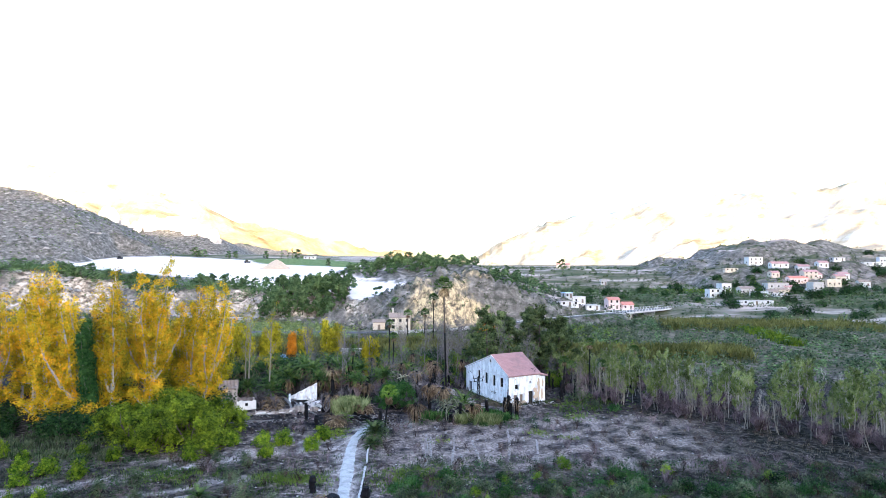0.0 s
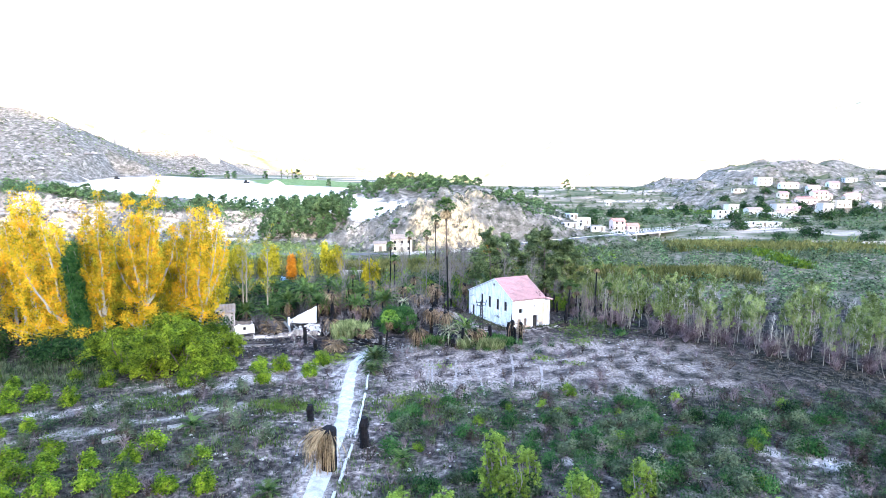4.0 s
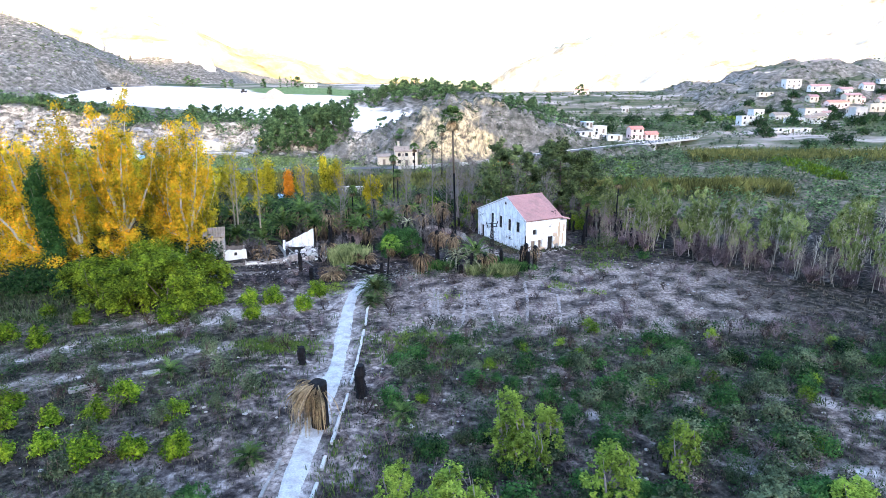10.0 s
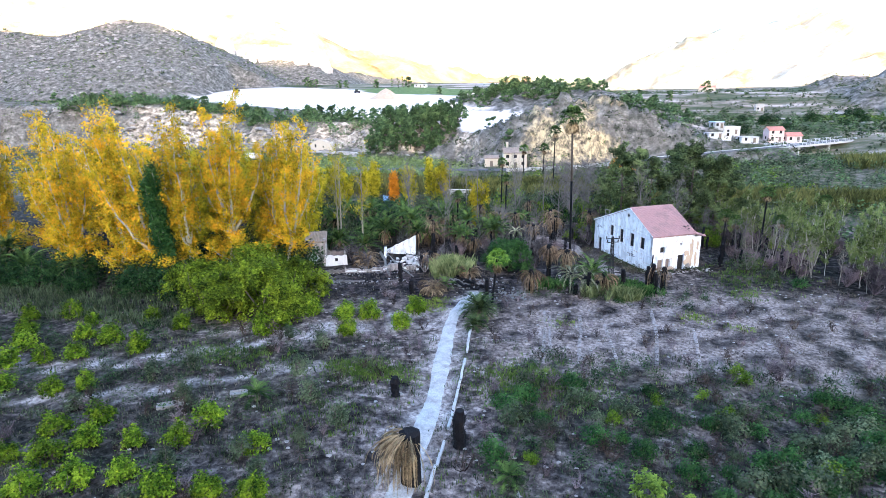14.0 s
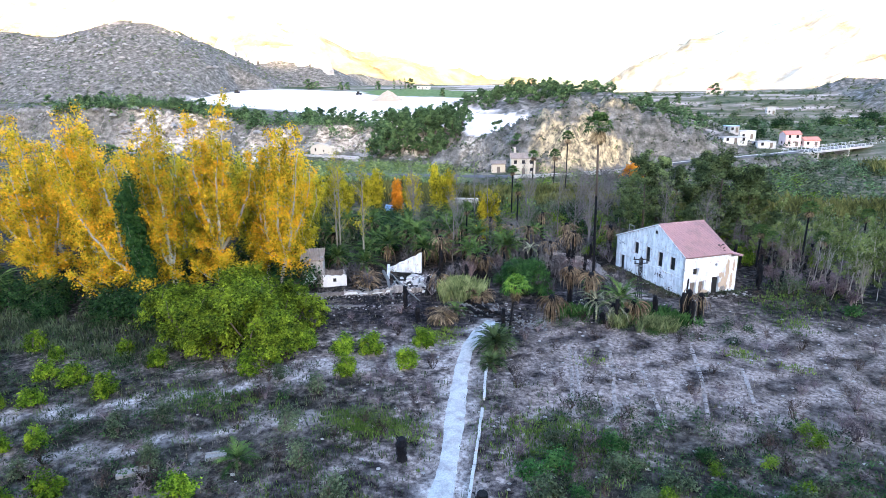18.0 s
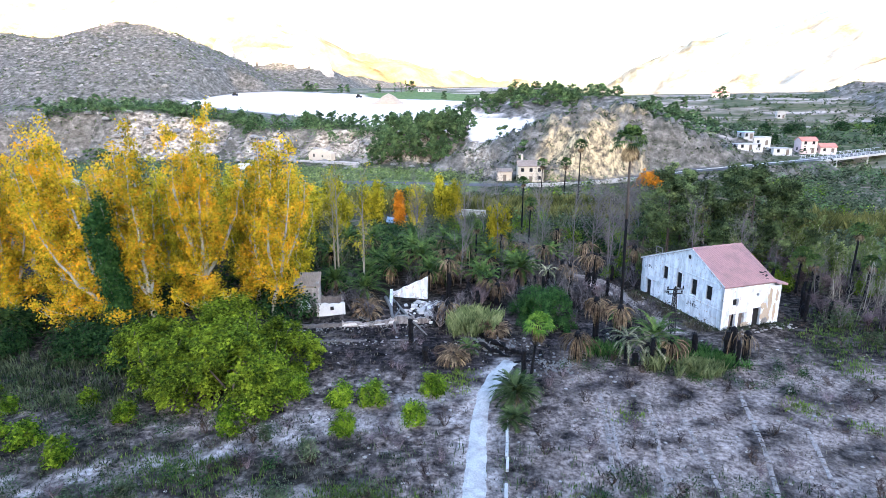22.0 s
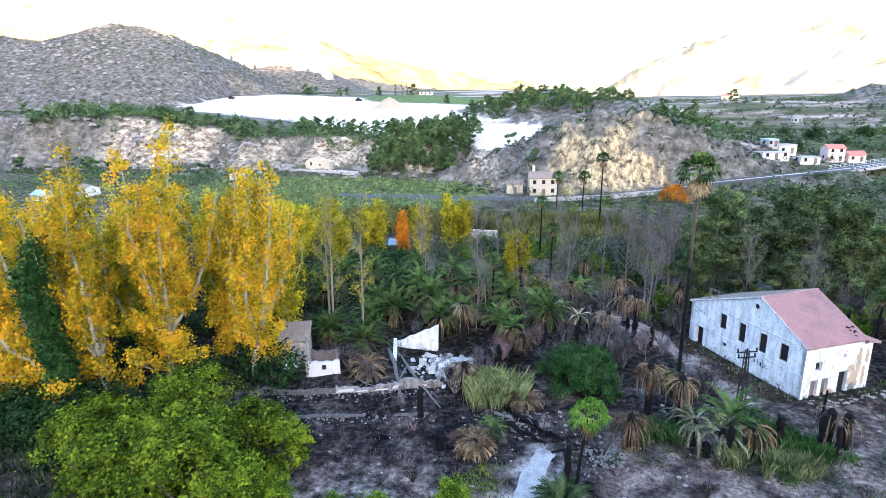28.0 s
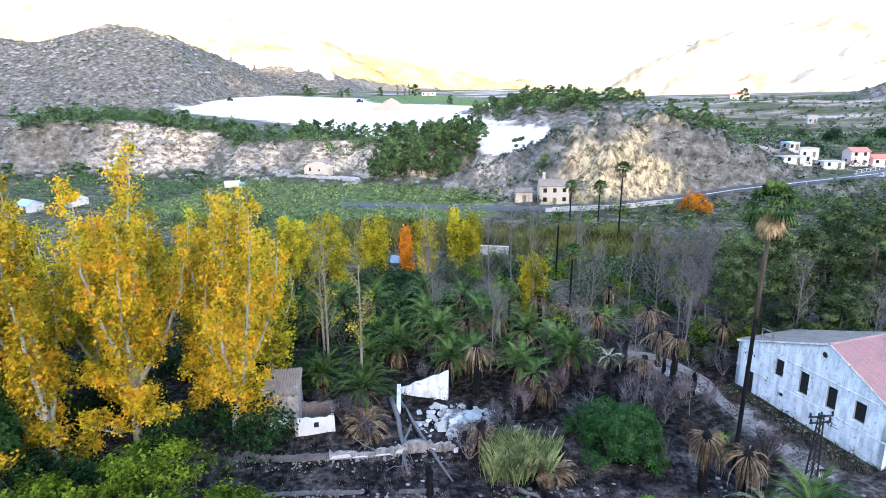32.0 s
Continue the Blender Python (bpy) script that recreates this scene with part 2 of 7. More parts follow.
    "rock": weathered("limestone", (0.2, 0.185, 0.17), (0.40, 0.37, 0.34), (0.1, 0.085, 0.07), 0.1, 1.2, 0.95, coord="World", bumps=0.9, dist=0.5),
    "track": weathered("bleached_dust", (0.13, 0.11, 0.1), (0.40, 0.345, 0.31), (0.04, 0.034, 0.032), 1.5, 4, 0.95, coord="World", amount=0.8),
    "bluesheet": weathered("blue_sheet", (0.2, 0.34, 0.55), (0.35, 0.5, 0.7), (0.5, 0.55, 0.6), 0.5, 4, 0.5),
}


# ---- mesh tools ----
class Buf:
    """Vertices and faces gathered for one mesh."""

    def __init__(self):
        self.v, self.f = [], []

    def add(self, verts, faces):
        o = len(self.v)
        self.v += [tuple(p) for p in verts]
        self.f += [tuple(i + o for i in f) for f in faces]
        return self

    def box(self, c, s, rz=0.0, bevel=0.0):
        x, y, z = s[0] / 2, s[1] / 2, s[2] / 2
        ca, sa = math.cos(rz), math.sin(rz)
        b = min(bevel, x * 0.5, y * 0.5)
        ring = [(-x + b, -y), (x - b, -y), (x, -y + b), (x, y - b), (x - b, y), (-x + b, y), (-x, y - b), (-x, -y + b)] if b else [(-x, -y), (x, -y), (x, y), (-x, y)]
        n = len(ring)
        vs = [(c[0] + ca * p - sa * q, c[1] + sa * p + ca * q, c[2] + w) for w in (-z, z) for p, q in ring]
        fs = [tuple(range(n))[::-1], tuple(range(n, 2 * n))] + [(i, (i + 1) % n, n + (i + 1) % n, n + i) for i in range(n)]
        return self.add(vs, fs)

    def tube(self, pts, radii, n=6, cap=True):
        pts = [Vector(p) for p in pts]
        vs, fs = [], []
        for i, p in enumerate(pts):
            d = (pts[min(i + 1, len(pts) - 1)] - pts[max(i - 1, 0)]).normalized()
            a = d.orthogonal().normalized()
            b = d.cross(a)
            for k in range(n):
                t = 2 * math.pi * k / n
                vs.append(p + (a * math.cos(t) + b * math.sin(t)) * radii[i])
        for i in range(len(pts) - 1):
            for k in range(n):
                fs.append((i * n + k, i * n + (k + 1) % n, (i + 1) * n + (k + 1) % n, (i + 1) * n + k))
        if cap:
            fs.append(tuple(range(n))[::-1])
            fs.append(tuple(range((len(pts) - 1) * n, len(pts) * n)))
        return self.add(vs, fs)

    def leaves(self, c, size, rng, heart=None, slim=0.7, loose=0.55):
        """One small pointed leaf at each row of c, turned away from the heart of its clump."""
        c = np.asarray(c, float)
        k = len(c)
        if not k:
            return self
        n = rng.normal(size=(k, 3))
        if heart is not None:
            o = c - np.asarray(heart, float)
            o /= np.linalg.norm(o, axis=1)[:, None] + 1e-6
            n = n * loose + o + (0, 0, 0.55)
        n /= np.linalg.norm(n, axis=1)[:, None] + 1e-9
        a = np.cross(n, rng.normal(size=(k, 3)))
        a /= np.linalg.norm(a, axis=1)[:, None] + 1e-9
        b = np.cross(n, a)
        s = (size * rng.uniform(0.6, 1.3, k))[:, None] / 2
        q = np.stack([c - a * s * 0.6 - b * s * slim * 1.2, c - a * s * 0.6 + b * s * slim * 1.2, c + a * s], 1).reshape(-1, 3)
        o = len(self.v)
        self.v += [tuple(p) for p in q.tolist()]
        self.f += [(o + 3 * i, o + 3 * i + 1, o + 3 * i + 2) for i in range(k)]
        return self

    def twigs(self, base, tip, width, rng):
        """Thin tapering twigs from each base to each tip."""
        base, tip = np.asarray(base, float), np.asarray(tip, float)
        k = len(base)
        s = np.cross(tip - base, rng.normal(size=(k, 3)))
        s *= width / (np.linalg.norm(s, axis=1)[:, None] + 1e-9)
        q = np.stack([base - s, base + s, tip], 1).reshape(-1, 3)
        o = len(self.v)
        self.v += [tuple(p) for p in q.tolist()]
        self.f += [(o + 3 * i, o + 3 * i + 1, o + 3 * i + 2) for i in range(k)]
        return self

    def weld(self):
        """Joins corners that meet."""
        key, turn = {}, []
        for p in self.v:
            turn.append(key.setdefault(tuple(round(c, 3) for c in p), len(key)))
        self.v = list(key)
        self.f = [tuple(turn[i] for i in f) for f in self.f]
        return self

    def mesh(self, name, material, smooth=False):
        me = bpy.data.meshes.new(name)
        me.from_pydata(self.v, [], self.f)
        if material is not None:
            me.materials.append(material)
        if smooth:
            me.polygons.foreach_set("use_smooth", [True] * len(me.polygons))
        me.update()
        return me


def part(name, buf, material, parent=None, label="", smooth=False):
    ob = new(name, buf.mesh(name, material, smooth))
    ob.parent = parent
    return tagged(ob, label)


def thing(name, label, category, group="", kind=""):
    ob = new(name)
    ob.empty_display_size = 0.3
    return tagged(ob, label, category, group, kind)


def rng_of(k):
    return np.random.default_rng(k)


# ---- the lie of the land ----
def S(a, b, x):
    t = np.clip((x - a) / (b - a), 0, 1)
    return t * t * (3 - 2 * t)


WAVES = rng_of(5).uniform(-1, 1, (60, 4))


def rough(x, y, size, octaves=4, seed=0):
    """Smooth wavy noise about 0, of that wavelength."""
    out, amp = 0 * x, 1.0
    for o in range(octaves):
        for k in range(5):
            a, b, p, q = WAVES[(seed * 7 + o * 5 + k) % 60]
            w = 2 * math.pi / size * 2**o
            ang = math.pi * (a + k * 0.4 + seed)
            out = out + amp * 0.35 * np.sin(w * (1 + 0.35 * b) * (x * math.cos(ang) + y * math.sin(ang)) + 9 * p + 2.0 * np.sin(w * 0.6 * (y * math.cos(ang) - x * math.sin(ang)) + 7 * q))
        amp *= 0.5
    return out


def ridge(x, y, pts, slope, power=1.0):
    """The height of a ridge along a line of (x, y, crest)."""
    best = 0 * x - 1e4
    for (ax, ay, az), (bx, by, bz) in zip(pts, pts[1:]):
        dx, dy = bx - ax, by - ay
        t = np.clip(((x - ax) * dx + (y - ay) * dy) / (dx * dx + dy * dy), 0, 1)
        d = np.hypot(x - ax - t * dx, y - ay - t * dy)
        best = np.maximum(best, az + t * (bz - az) - slope * d**power)
    return best


HILL = [(-900, 400, 122), (-640, 470, 107), (-552, 480, 101), (-525, 490, 95), (-474, 510, 109), (-428, 520, 110), (-411, 560, 99), (-408, 620, 87), (-394, 640, 79), (-366, 650, 87), (-326, 655, 81), (-318, 720, 69), (-305, 850, 63), (-270, 1000, 58)]
ROCKHILL = [(-47, 243, 9), (-28, 240, 20), (-8, 240, 28), (8, 245, 27), (30, 253, 19), (48, 262, 11)]
KNOLL = [(-80, 405, 31), (-35, 385, 35), (10, 365, 31), (30, 300, 22)]
TOWNHILL = [(170, 540, 34), (225, 510, 46), (255, 500, 55), (300, 510, 56), (360, 530, 52), (440, 560, 46), (560, 580, 52), (900, 600, 90)]
FAR_LEFT = [(-2400, 1300, 380), (-1700, 1400, 340), (-1250, 1500, 335), (-1000, 1520, 300), (-800, 1600, 235), (-600, 1700, 175), (-350, 1850, 115), (-100, 2000, 72)]
FAR_RIGHT = [(100, 1950, 60), (200, 1900, 110), (330, 1850, 215), (480, 1830, 232), (700, 1750, 262), (1000, 1550, 265), (1400, 1300, 300), (2400, 1100, 380)]
BEHIND = [(-3000, -700, 330), (-800, -900, 320), (0, -950, 330), (900, -950, 320), (3000, -800, 330)]
FIELD = [(-283, 388), (-318, 420), (-338, 467), (-346, 532), (-271, 521), (-200, 498), (-174, 460), (-81, 439), (-61, 378), (-34, 358), (-33, 311), (-39, 272), (-50, 256), (-64, 262), (-99, 286), (-163, 330)]


def inside(x, y, poly):
    c = np.zeros(np.shape(x), bool)
    for (ax, ay), (bx, by) in zip(poly, poly[1:] + poly[:1]):
        c ^= ((ay > y) != (by > y)) & (x < (bx - ax) * (y - ay) / (by - ay + 1e-9) + ax)
    return c


def edge_distance(x, y, poly):
    """How deep a place lies inside an outline; 0 outside it."""
    best = 0 * x + 1e4
    for (ax, ay), (bx, by) in zip(poly, poly[1:] + poly[:1]):
        dx, dy = bx - ax, by - ay
        t = np.clip(((x - ax) * dx + (y - ay) * dy) / (dx * dx + dy * dy), 0, 1)
        best = np.minimum(best, np.hypot(x - ax - t * dx, y - ay - t * dy))
    return np.where(inside(x, y, poly), best, 0)


ROAD = [(-90, 206, 3.0), (-45, 206, 3.0), (-25, 208, 3.1), (-8, 213, 3.3), (8, 222, 3.8), (26, 235, 4.8), (50, 248, 5.9), (75, 262, 6.9)]


def road_bed(x, y):
    """How far a place is from the road, and the road's height there."""
    best, bed = 0 * x + 1e4, 0 * x
    for (ax, ay, az), (bx, by, bz) in zip(ROAD, ROAD[1:]):
        dx, dy = bx - ax, by - ay
        t = np.clip(((x - ax) * dx + (y - ay) * dy) / (dx * dx + dy * dy), 0, 1)
        d = np.hypot(x - ax - t * dx, y - ay - t * dy)
        bed = np.where(d < best, az + t * (bz - az), bed)
        best = np.minimum(best, d)
    return best, bed


def cliff_line(x):
    return np.interp(x, [-420, -300, -250, -200, -165, -137, -100, -70, -50, -30, -8], [262, 258, 262, 268, 262, 272, 266, 254, 248, 254, 262]) + 4 * np.sin(x * 0.16) + 2.5 * np.sin(x * 0.43 + 1)


def land(x, y):
    """The height of the ground."""
    x, y = np.asarray(x, float), np.asarray(y, float)
    floor = 0.10 * rough(x, y, 9, 3, 1) + 3.0 * S(140, 210, y) + 0.5 * rough(x, y, 60, 2, 2) * S(125, 170, y)
    right = 9.0 * S(235, 360, y) + 17 * S(390, 520, y)
    top = 13.5 + 0.088 * (y - 260) + 0.02 * (-52 - x) + 9 * S(-150, -250, x) * np.exp(-(((y - 285) / 45) ** 2)) + 0.25 * rough(x, y, 40, 2, 3)
    top = np.minimum(top, 47 + 0 * y)
    e = cliff_line(x)
    m = S(-3, 19, y - e + 5.0 * rough(x, y, 40, 3, 4) + 1.6 * rough(x, y, 9, 3, 7)) * S(-6, -30, x)
    z = (floor + right) * (1 - m) + np.maximum(top, 3) * m
    far = S(500, 900, y)
    z = z * (1 - far) + 36 * far
    hill = ridge(x, y, HILL, 0.52) + 1.8 * rough(x, y, 80, 3, 5) + 0.9 * rough(x, y, 20, 3, 6) - 1.2
    rock = np.where(y < 243, ridge(x, y, ROCKHILL, 1.05), ridge(x, y, ROCKHILL, 0.4)) + 2.0 * rough(x, y, 15, 4, 7) + 0.7 * rough(x, y, 4.5, 2, 3)
    knoll = ridge(x, y, KNOLL, 0.3) + 1.0 * rough(x, y, 30, 3, 8)
    town = ridge(x, y, TOWNHILL, 0.36) + 3.0 * rough(x, y, 50, 4, 9)
    z = np.maximum.reduce([z, hill - 2.2 * edge_distance(x, y, FIELD), rock, knoll, town])
    z = z - 3.2 * np.exp(-(((x - 103) ** 2 + (y - 287) ** 2) / 260))
    away, bed = road_bed(x, y)
    z = z + (bed - z) * S(11, 4, away)
    for line, k in ((FAR_LEFT, 10), (FAR_RIGHT, 11), (BEHIND, 12)):
        z = np.maximum(z, ridge(x, y, line, 0.5) + 14 * rough(x, y, 420, 2, k) - 16 * np.abs(rough(x, y, 230, 5, k + 3)))
    return z


def spaced(lo, hi, near_lo, near_hi, fine, grow):
    """Grid lines: fine between near_lo and near_hi, wider outside."""
    out = list(np.arange(near_lo, near_hi + 1e-6, fine))
    step, v = fine, near_hi
    while v < hi:
        step = min(step * grow, 60)
        v += step
        out.append(v)
    step, v = fine, near_lo
    while v > lo:
        step = min(step * grow, 60)
        v -= step
        out.insert(0, v)
    return np.array(out)


GX = spaced(-3000, 3000, -80, 66, 0.9, 1.035)
GY = np.concatenate([spaced(-1500, 120, 24, 120, 0.9, 1.14)[:-1], np.arange(121.8, 330, 2.4), np.arange(332, 760, 5.5), np.arange(765, 1500, 18), np.arange(1500, 3300, 30)])
gx, gy = np.meshgrid(GX, GY)
ground_z = land(gx, gy)
nx, ny = len(GX), len(GY)
idx = np.arange(nx * ny).reshape(ny, nx)
quads = np.stack([idx[:-1, :-1], idx[:-1, 1:], idx[1:, 1:], idx[1:, :-1]], -1).reshape(-1, 4)


def gz(x, y):
    """The height of the ground mesh at a place."""
    i, j = min(max(int(np.searchsorted(GX, x)) - 1, 0), nx - 2), min(max(int(np.searchsorted(GY, y)) - 1, 0), ny - 2)
    u, v = (x - GX[i]) / (GX[i + 1] - GX[i]), (y - GY[j]) / (GY[j + 1] - GY[j])
    a, b = ground_z[j], ground_z[j + 1]
    return float((a[i] * (1 - u) + a[i + 1] * u) * (1 - v) + (b[i] * (1 - u) + b[i + 1] * u) * v)


me = bpy.data.meshes.new("ground")
me.from_pydata(np.stack([gx, gy, ground_z], -1).reshape(-1, 3).tolist(), [], quads.tolist())
me.polygons.foreach_set("use_smooth", [True] * len(me.polygons))
def away_from(x, y, line):
    best = 0 * x + 1e4
    for (ax, ay), (bx, by) in zip(line, line[1:]):
        dx, dy = bx - ax, by - ay
        t = np.clip(((x - ax) * dx + (y - ay) * dy) / (dx * dx + dy * dy), 0, 1)
        best = np.minimum(best, np.hypot(x - ax - t * dx, y - ay - t * dy))
    return best


PATHLINE = [(-8, 12), (-10.2, 24), (-11.3, 34), (-11.9, 44), (-12.7, 54), (-14.2, 64), (-15.4, 73), (-15.3, 79), (-14.0, 84.5)]
BANKS = [([(32, 48), (38, 46.3), (42, 44)], 1.6), ([(24, 37.4), (31, 36.7), (36, 34.6)], 1.7), ([(19, 50.2), (22, 49)], 1.0), ([(13, 45), (17, 44)], 1.1), ([(-66, 49), (-56, 51), (-47, 55), (-38, 61), (-28, 67.5), (-19, 71)], 2.2), ([(-58, 44), (-48, 46), (-38, 51), (-26, 58)], 1.6), ([(-44, 64), (-34, 66), (-24, 73), (-18, 76)], 2.0), (PATHLINE, 2.6), ([(6.5, 98.5), (0.6, 110.5), (-9, 121)], 2.2)]
# what covers the ground: bare pale earth, rocky slope, meadow, distant mountain
gyz, gxz = np.gradient(ground_z, GY, GX)
steep = np.hypot(gxz, gyz)
cover = {
    "pale": inside(gx, gy, FIELD) * S(0.3, 0.14, steep),
    "rocky": np.clip(S(0.12, 0.35, steep) + S(225, 300, gy) * 0.6 * (gx < 60), 0, 1) * S(130, 200, gy),
    "far": S(1050, 1250, gy),
    # low far-left slopes that get a golden sunlit rim painted in
    "gold_sunlight": S(1050, 1250, gy) * S(240, 100, ground_z - 0.03 * np.abs(gx)) * S(-60, -260, gx) * 0.7,
    "terrace": S(20, 50, gx) * S(225, 260, gy) * S(1100, 1000, gy) * S(0.45, 0.25, steep) * 0.85 + (1 - S(20, 50, gx)) * S(430, 470, gy) * S(1100, 1000, gy) * S(0.3, 0.15, steep) * 0.9,
    "scorched": S(76, 82, gy) * S(138, 126, gy) * S(-54, -42, gx) * S(12, 2, gx - 0.5 * np.clip(gy - 100, 0, 30)) * np.clip(0.86 + 0.3 * rough(gx, gy, 9, 3, 8), 0, 1) + S(4, 15, gx) * S(92, 80, gy) * S(54, 62, gy) * np.clip(0.56 + 0.5 * rough(gx, gy, 8, 3, 4), 0, 0.88) + S(17, 23, gx) * S(88, 98, gy) * S(132, 122, gy) * np.clip(0.6 + 0.4 * rough(gx, gy, 9, 3, 8), 0, 0.9),
    "bluff": S(0.4, 0.8, steep) * S(205, 215, gy) * S(320, 290, gy) * np.where(gx > -60, S(-27, -19, gx + 3 * rough(gx, gy, 9, 3, 2)) * S(17, 9, gx + 3 * rough(gx, gy, 9, 3, 5)), 1) * (gx > -60),
    "cream": S(8, 3.5, away_from(gx + 1.5 * rough(gx, gy, 11, 2, 3), gy, [(-58, 268), (-51, 250), (-46, 234), (-42, 214)])) * 0.9 + S(0.32, 0.7, steep) * S(215, 235, gy) * S(330, 300, gy) * (gx < -60) * (0.12 + 0.88 * np.maximum.reduce([S(-250, -234, gx) * S(-184, -194, gx), S(-172, -164, gx) * S(-146, -152, gx), S(-142, -136, gx) * S(-66, -84, gx)])),
    "meadow": 0.6 * S(0.25, 0.1, steep) * inside(gx + 2 * rough(gx, gy, 20, 2, 3), gy, [(-152, 186), (-150, 252), (-52, 246), (-40, 208), (-44, 186)]) + (inside(gx, gy, [(-200, 502), (-165, 545), (-90, 490), (-70, 440), (-81, 441), (-174, 463)])).astype(float),
    "overgrown": np.clip(S(69, 58, gy + 4 * rough(gx, gy, 26, 3, 2)) * S(-8, -3, gx) * (0.55 + 0.4 * rough(gx, gy, 13, 3, 4)) + S(97, 103, gy) * S(138, 126, gy) * 0.5 + S(-18, -34, gx) * S(66, 60, gy) * 0.95 * (0.7 + 0.4 * rough(gx, gy, 11, 3, 6)) + S(-30, -55, gx) * S(62, 72, gy) * 0.8 + S(15, 33, gx - 0.25 * (72 - gy)) * S(44, 56, gy) * S(110, 90, gy) * (0.7 + 0.35 * rough(gx, gy, 10, 3, 5)), 0, 0.86),
    "bank": np.maximum.reduce([S(w_, w_ * 0.3, away_from(gx + 0.8 * rough(gx, gy, 9, 2, 3), gy + 0.8 * rough(gx, gy, 7, 2, 5), line)) for line, w_ in BANKS]) * np.clip(0.5 + 0.55 * rough(gx, gy, 5, 3, 2), 0, 1),
    "bleached": S(59, 66, gy + 3 * rough(gx, gy, 16, 2, 7)) * S(95, 90, gy) * S(-10, -6, gx) * S(52, 34, gx) * np.clip(0.38 + 0.55 * rough(gx, gy, 7, 3, 9), 0, 0.7),
    "bottom": S(132, 156, gy) * (1 - S(0.1, 0.2, steep)) * (1 - S(500, 600, gy)),
}
for name, values in cover.items():
    me.attributes.new(name, "FLOAT", "POINT").data.foreach_set("value", values.ravel().astype(np.float32))


def ground_material():
    m, N, L, B = nodes_of("ground_soil")

    def mask(name):
        a = N.new("ShaderNodeAttribute")
        a.attribute_name = name
        return a.outputs["Fac"]

    fine, mid, broad = noise_tex(N, L, 2.2, 8, 0.72, "World"), noise_tex(N, L, 0.35, 6, 0.65, "World"), noise_tex(N, L, 0.06, 4, 0.6, "World")
    lumps = noise_tex(N, L, 1.05, 5, 0.68, "World")
    soil = ramp(N, L, lumps, [(0.38, (0.018, 0.014, 0.014)), (0.47, (0.088, 0.069, 0.06)), (0.55, (0.215, 0.172, 0.15)), (0.66, (0.48, 0.40, 0.35))])
    soil = mix(N, L, 0.35, soil, ramp(N, L, fine, [(0.4, (0.02, 0.016, 0.016)), (0.6, (0.37, 0.302, 0.265))]))
    burnt = ramp(N, L, lumps, [(0.38, (0.003, 0.0026, 0.0028)), (0.52, (0.017, 0.014, 0.0145)), (0.66, (0.065, 0.053, 0.054))])
    near = mix(N, L, ramp(N, L, mid, [(0.42, (0, 0, 0)), (0.58, (0.85, 0.85, 0.85))]), soil, burnt)
    near = mix(N, L, mask("scorched"), near, burnt)
    weeds = ramp(N, L, lumps, [(0.38, (0.004, 0.004, 0.003)), (0.52, (0.02, 0.019, 0.014)), (0.66, (0.07, 0.063, 0.05))])
    near = mix(N, L, ramp(N, L, broad, [(0.5, (0, 0, 0)), (0.62, (0.45, 0.45, 0.45))]), near, weeds)
    near = mix(N, L, mask("overgrown"), near, weeds)
    pale_bank = ramp(N, L, fine, [(0.36, (0.10, 0.083, 0.078)), (0.5, (0.365, 0.315, 0.285)), (0.65, (0.59, 0.53, 0.49))])
    near = mix(N, L, mask("bleached"), near, ramp(N, L, fine, [(0.36, (0.07, 0.053, 0.046)), (0.5, (0.275, 0.218, 0.187)), (0.66, (0.53, 0.44, 0.385))]))
    near = mix(N, L, mask("bank"), near, pale_bank)
    bottom = ramp(N, L, mid, [(0.37, (0.03, 0.038, 0.018)), (0.5, (0.085, 0.082, 0.05)), (0.66, (0.21, 0.168, 0.14))])
    col = mix(N, L, mask("bottom"), near, bottom)
    rn = noise_tex(N, L, 0.26, 9, 0.74, "World", (1, 1, 1.4))
    rock = ramp(N, L, rn, [(0.36, (0.045, 0.046, 0.036)), (0.46, (0.095, 0.09, 0.076)), (0.56, (0.165, 0.152, 0.136)), (0.68, (0.32, 0.292, 0.265))])
    col = mix(N, L, mask("rocky"), col, rock)
    ochre = ramp(N, L, noise_tex(N, L, 0.5, 9, 0.75, "World", (1, 1, 0.6)), [(0.38, (0.07, 0.058, 0.042)), (0.48, (0.26, 0.205, 0.125)), (0.58, (0.56, 0.44, 0.25))])
    bare = ramp(N, L, noise_tex(N, L, 0.045, 4, 0.6, "World"), [(0.45, (0.05, 0.05, 0.05)), (0.54, (1, 1, 1))])
    col = mix(N, L, mix(N, L, mask("bluff"), (0, 0, 0), bare), col, ochre)
    cream = ramp(N, L, noise_tex(N, L, 0.32, 9, 0.74, "World", (1, 1, 1.6)), [(0.38, (0.06, 0.05, 0.038)), (0.46, (0.21, 0.172, 0.128)), (0.54, (0.42, 0.355, 0.275)), (0.64, (0.66, 0.585, 0.49))])
    col = mix(N, L, mix(N, L, mask("cream"), (0, 0, 0), ramp(N, L, noise_tex(N, L, 0.06, 5, 0.65, "World"), [(0.36, (0.1, 0.1, 0.1)), (0.5, (1, 1, 1))])), col, cream)
    terr = ramp(N, L, noise_tex(N, L, 0.03, 7, 0.65, "World", (0.5, 1.6, 1)), [(0.38, (0.035, 0.055, 0.02)), (0.47, (0.085, 0.092, 0.048)), (0.54, (0.2, 0.17, 0.135)), (0.63, (0.46, 0.39, 0.345))])
    col = mix(N, L, mask("terrace"), col, terr)
    pale = ramp(N, L, mid, [(0.35, (0.62, 0.52, 0.46)), (0.65, (0.78, 0.70, 0.64))])
    col = mix(N, L, mask("pale"), col, pale)
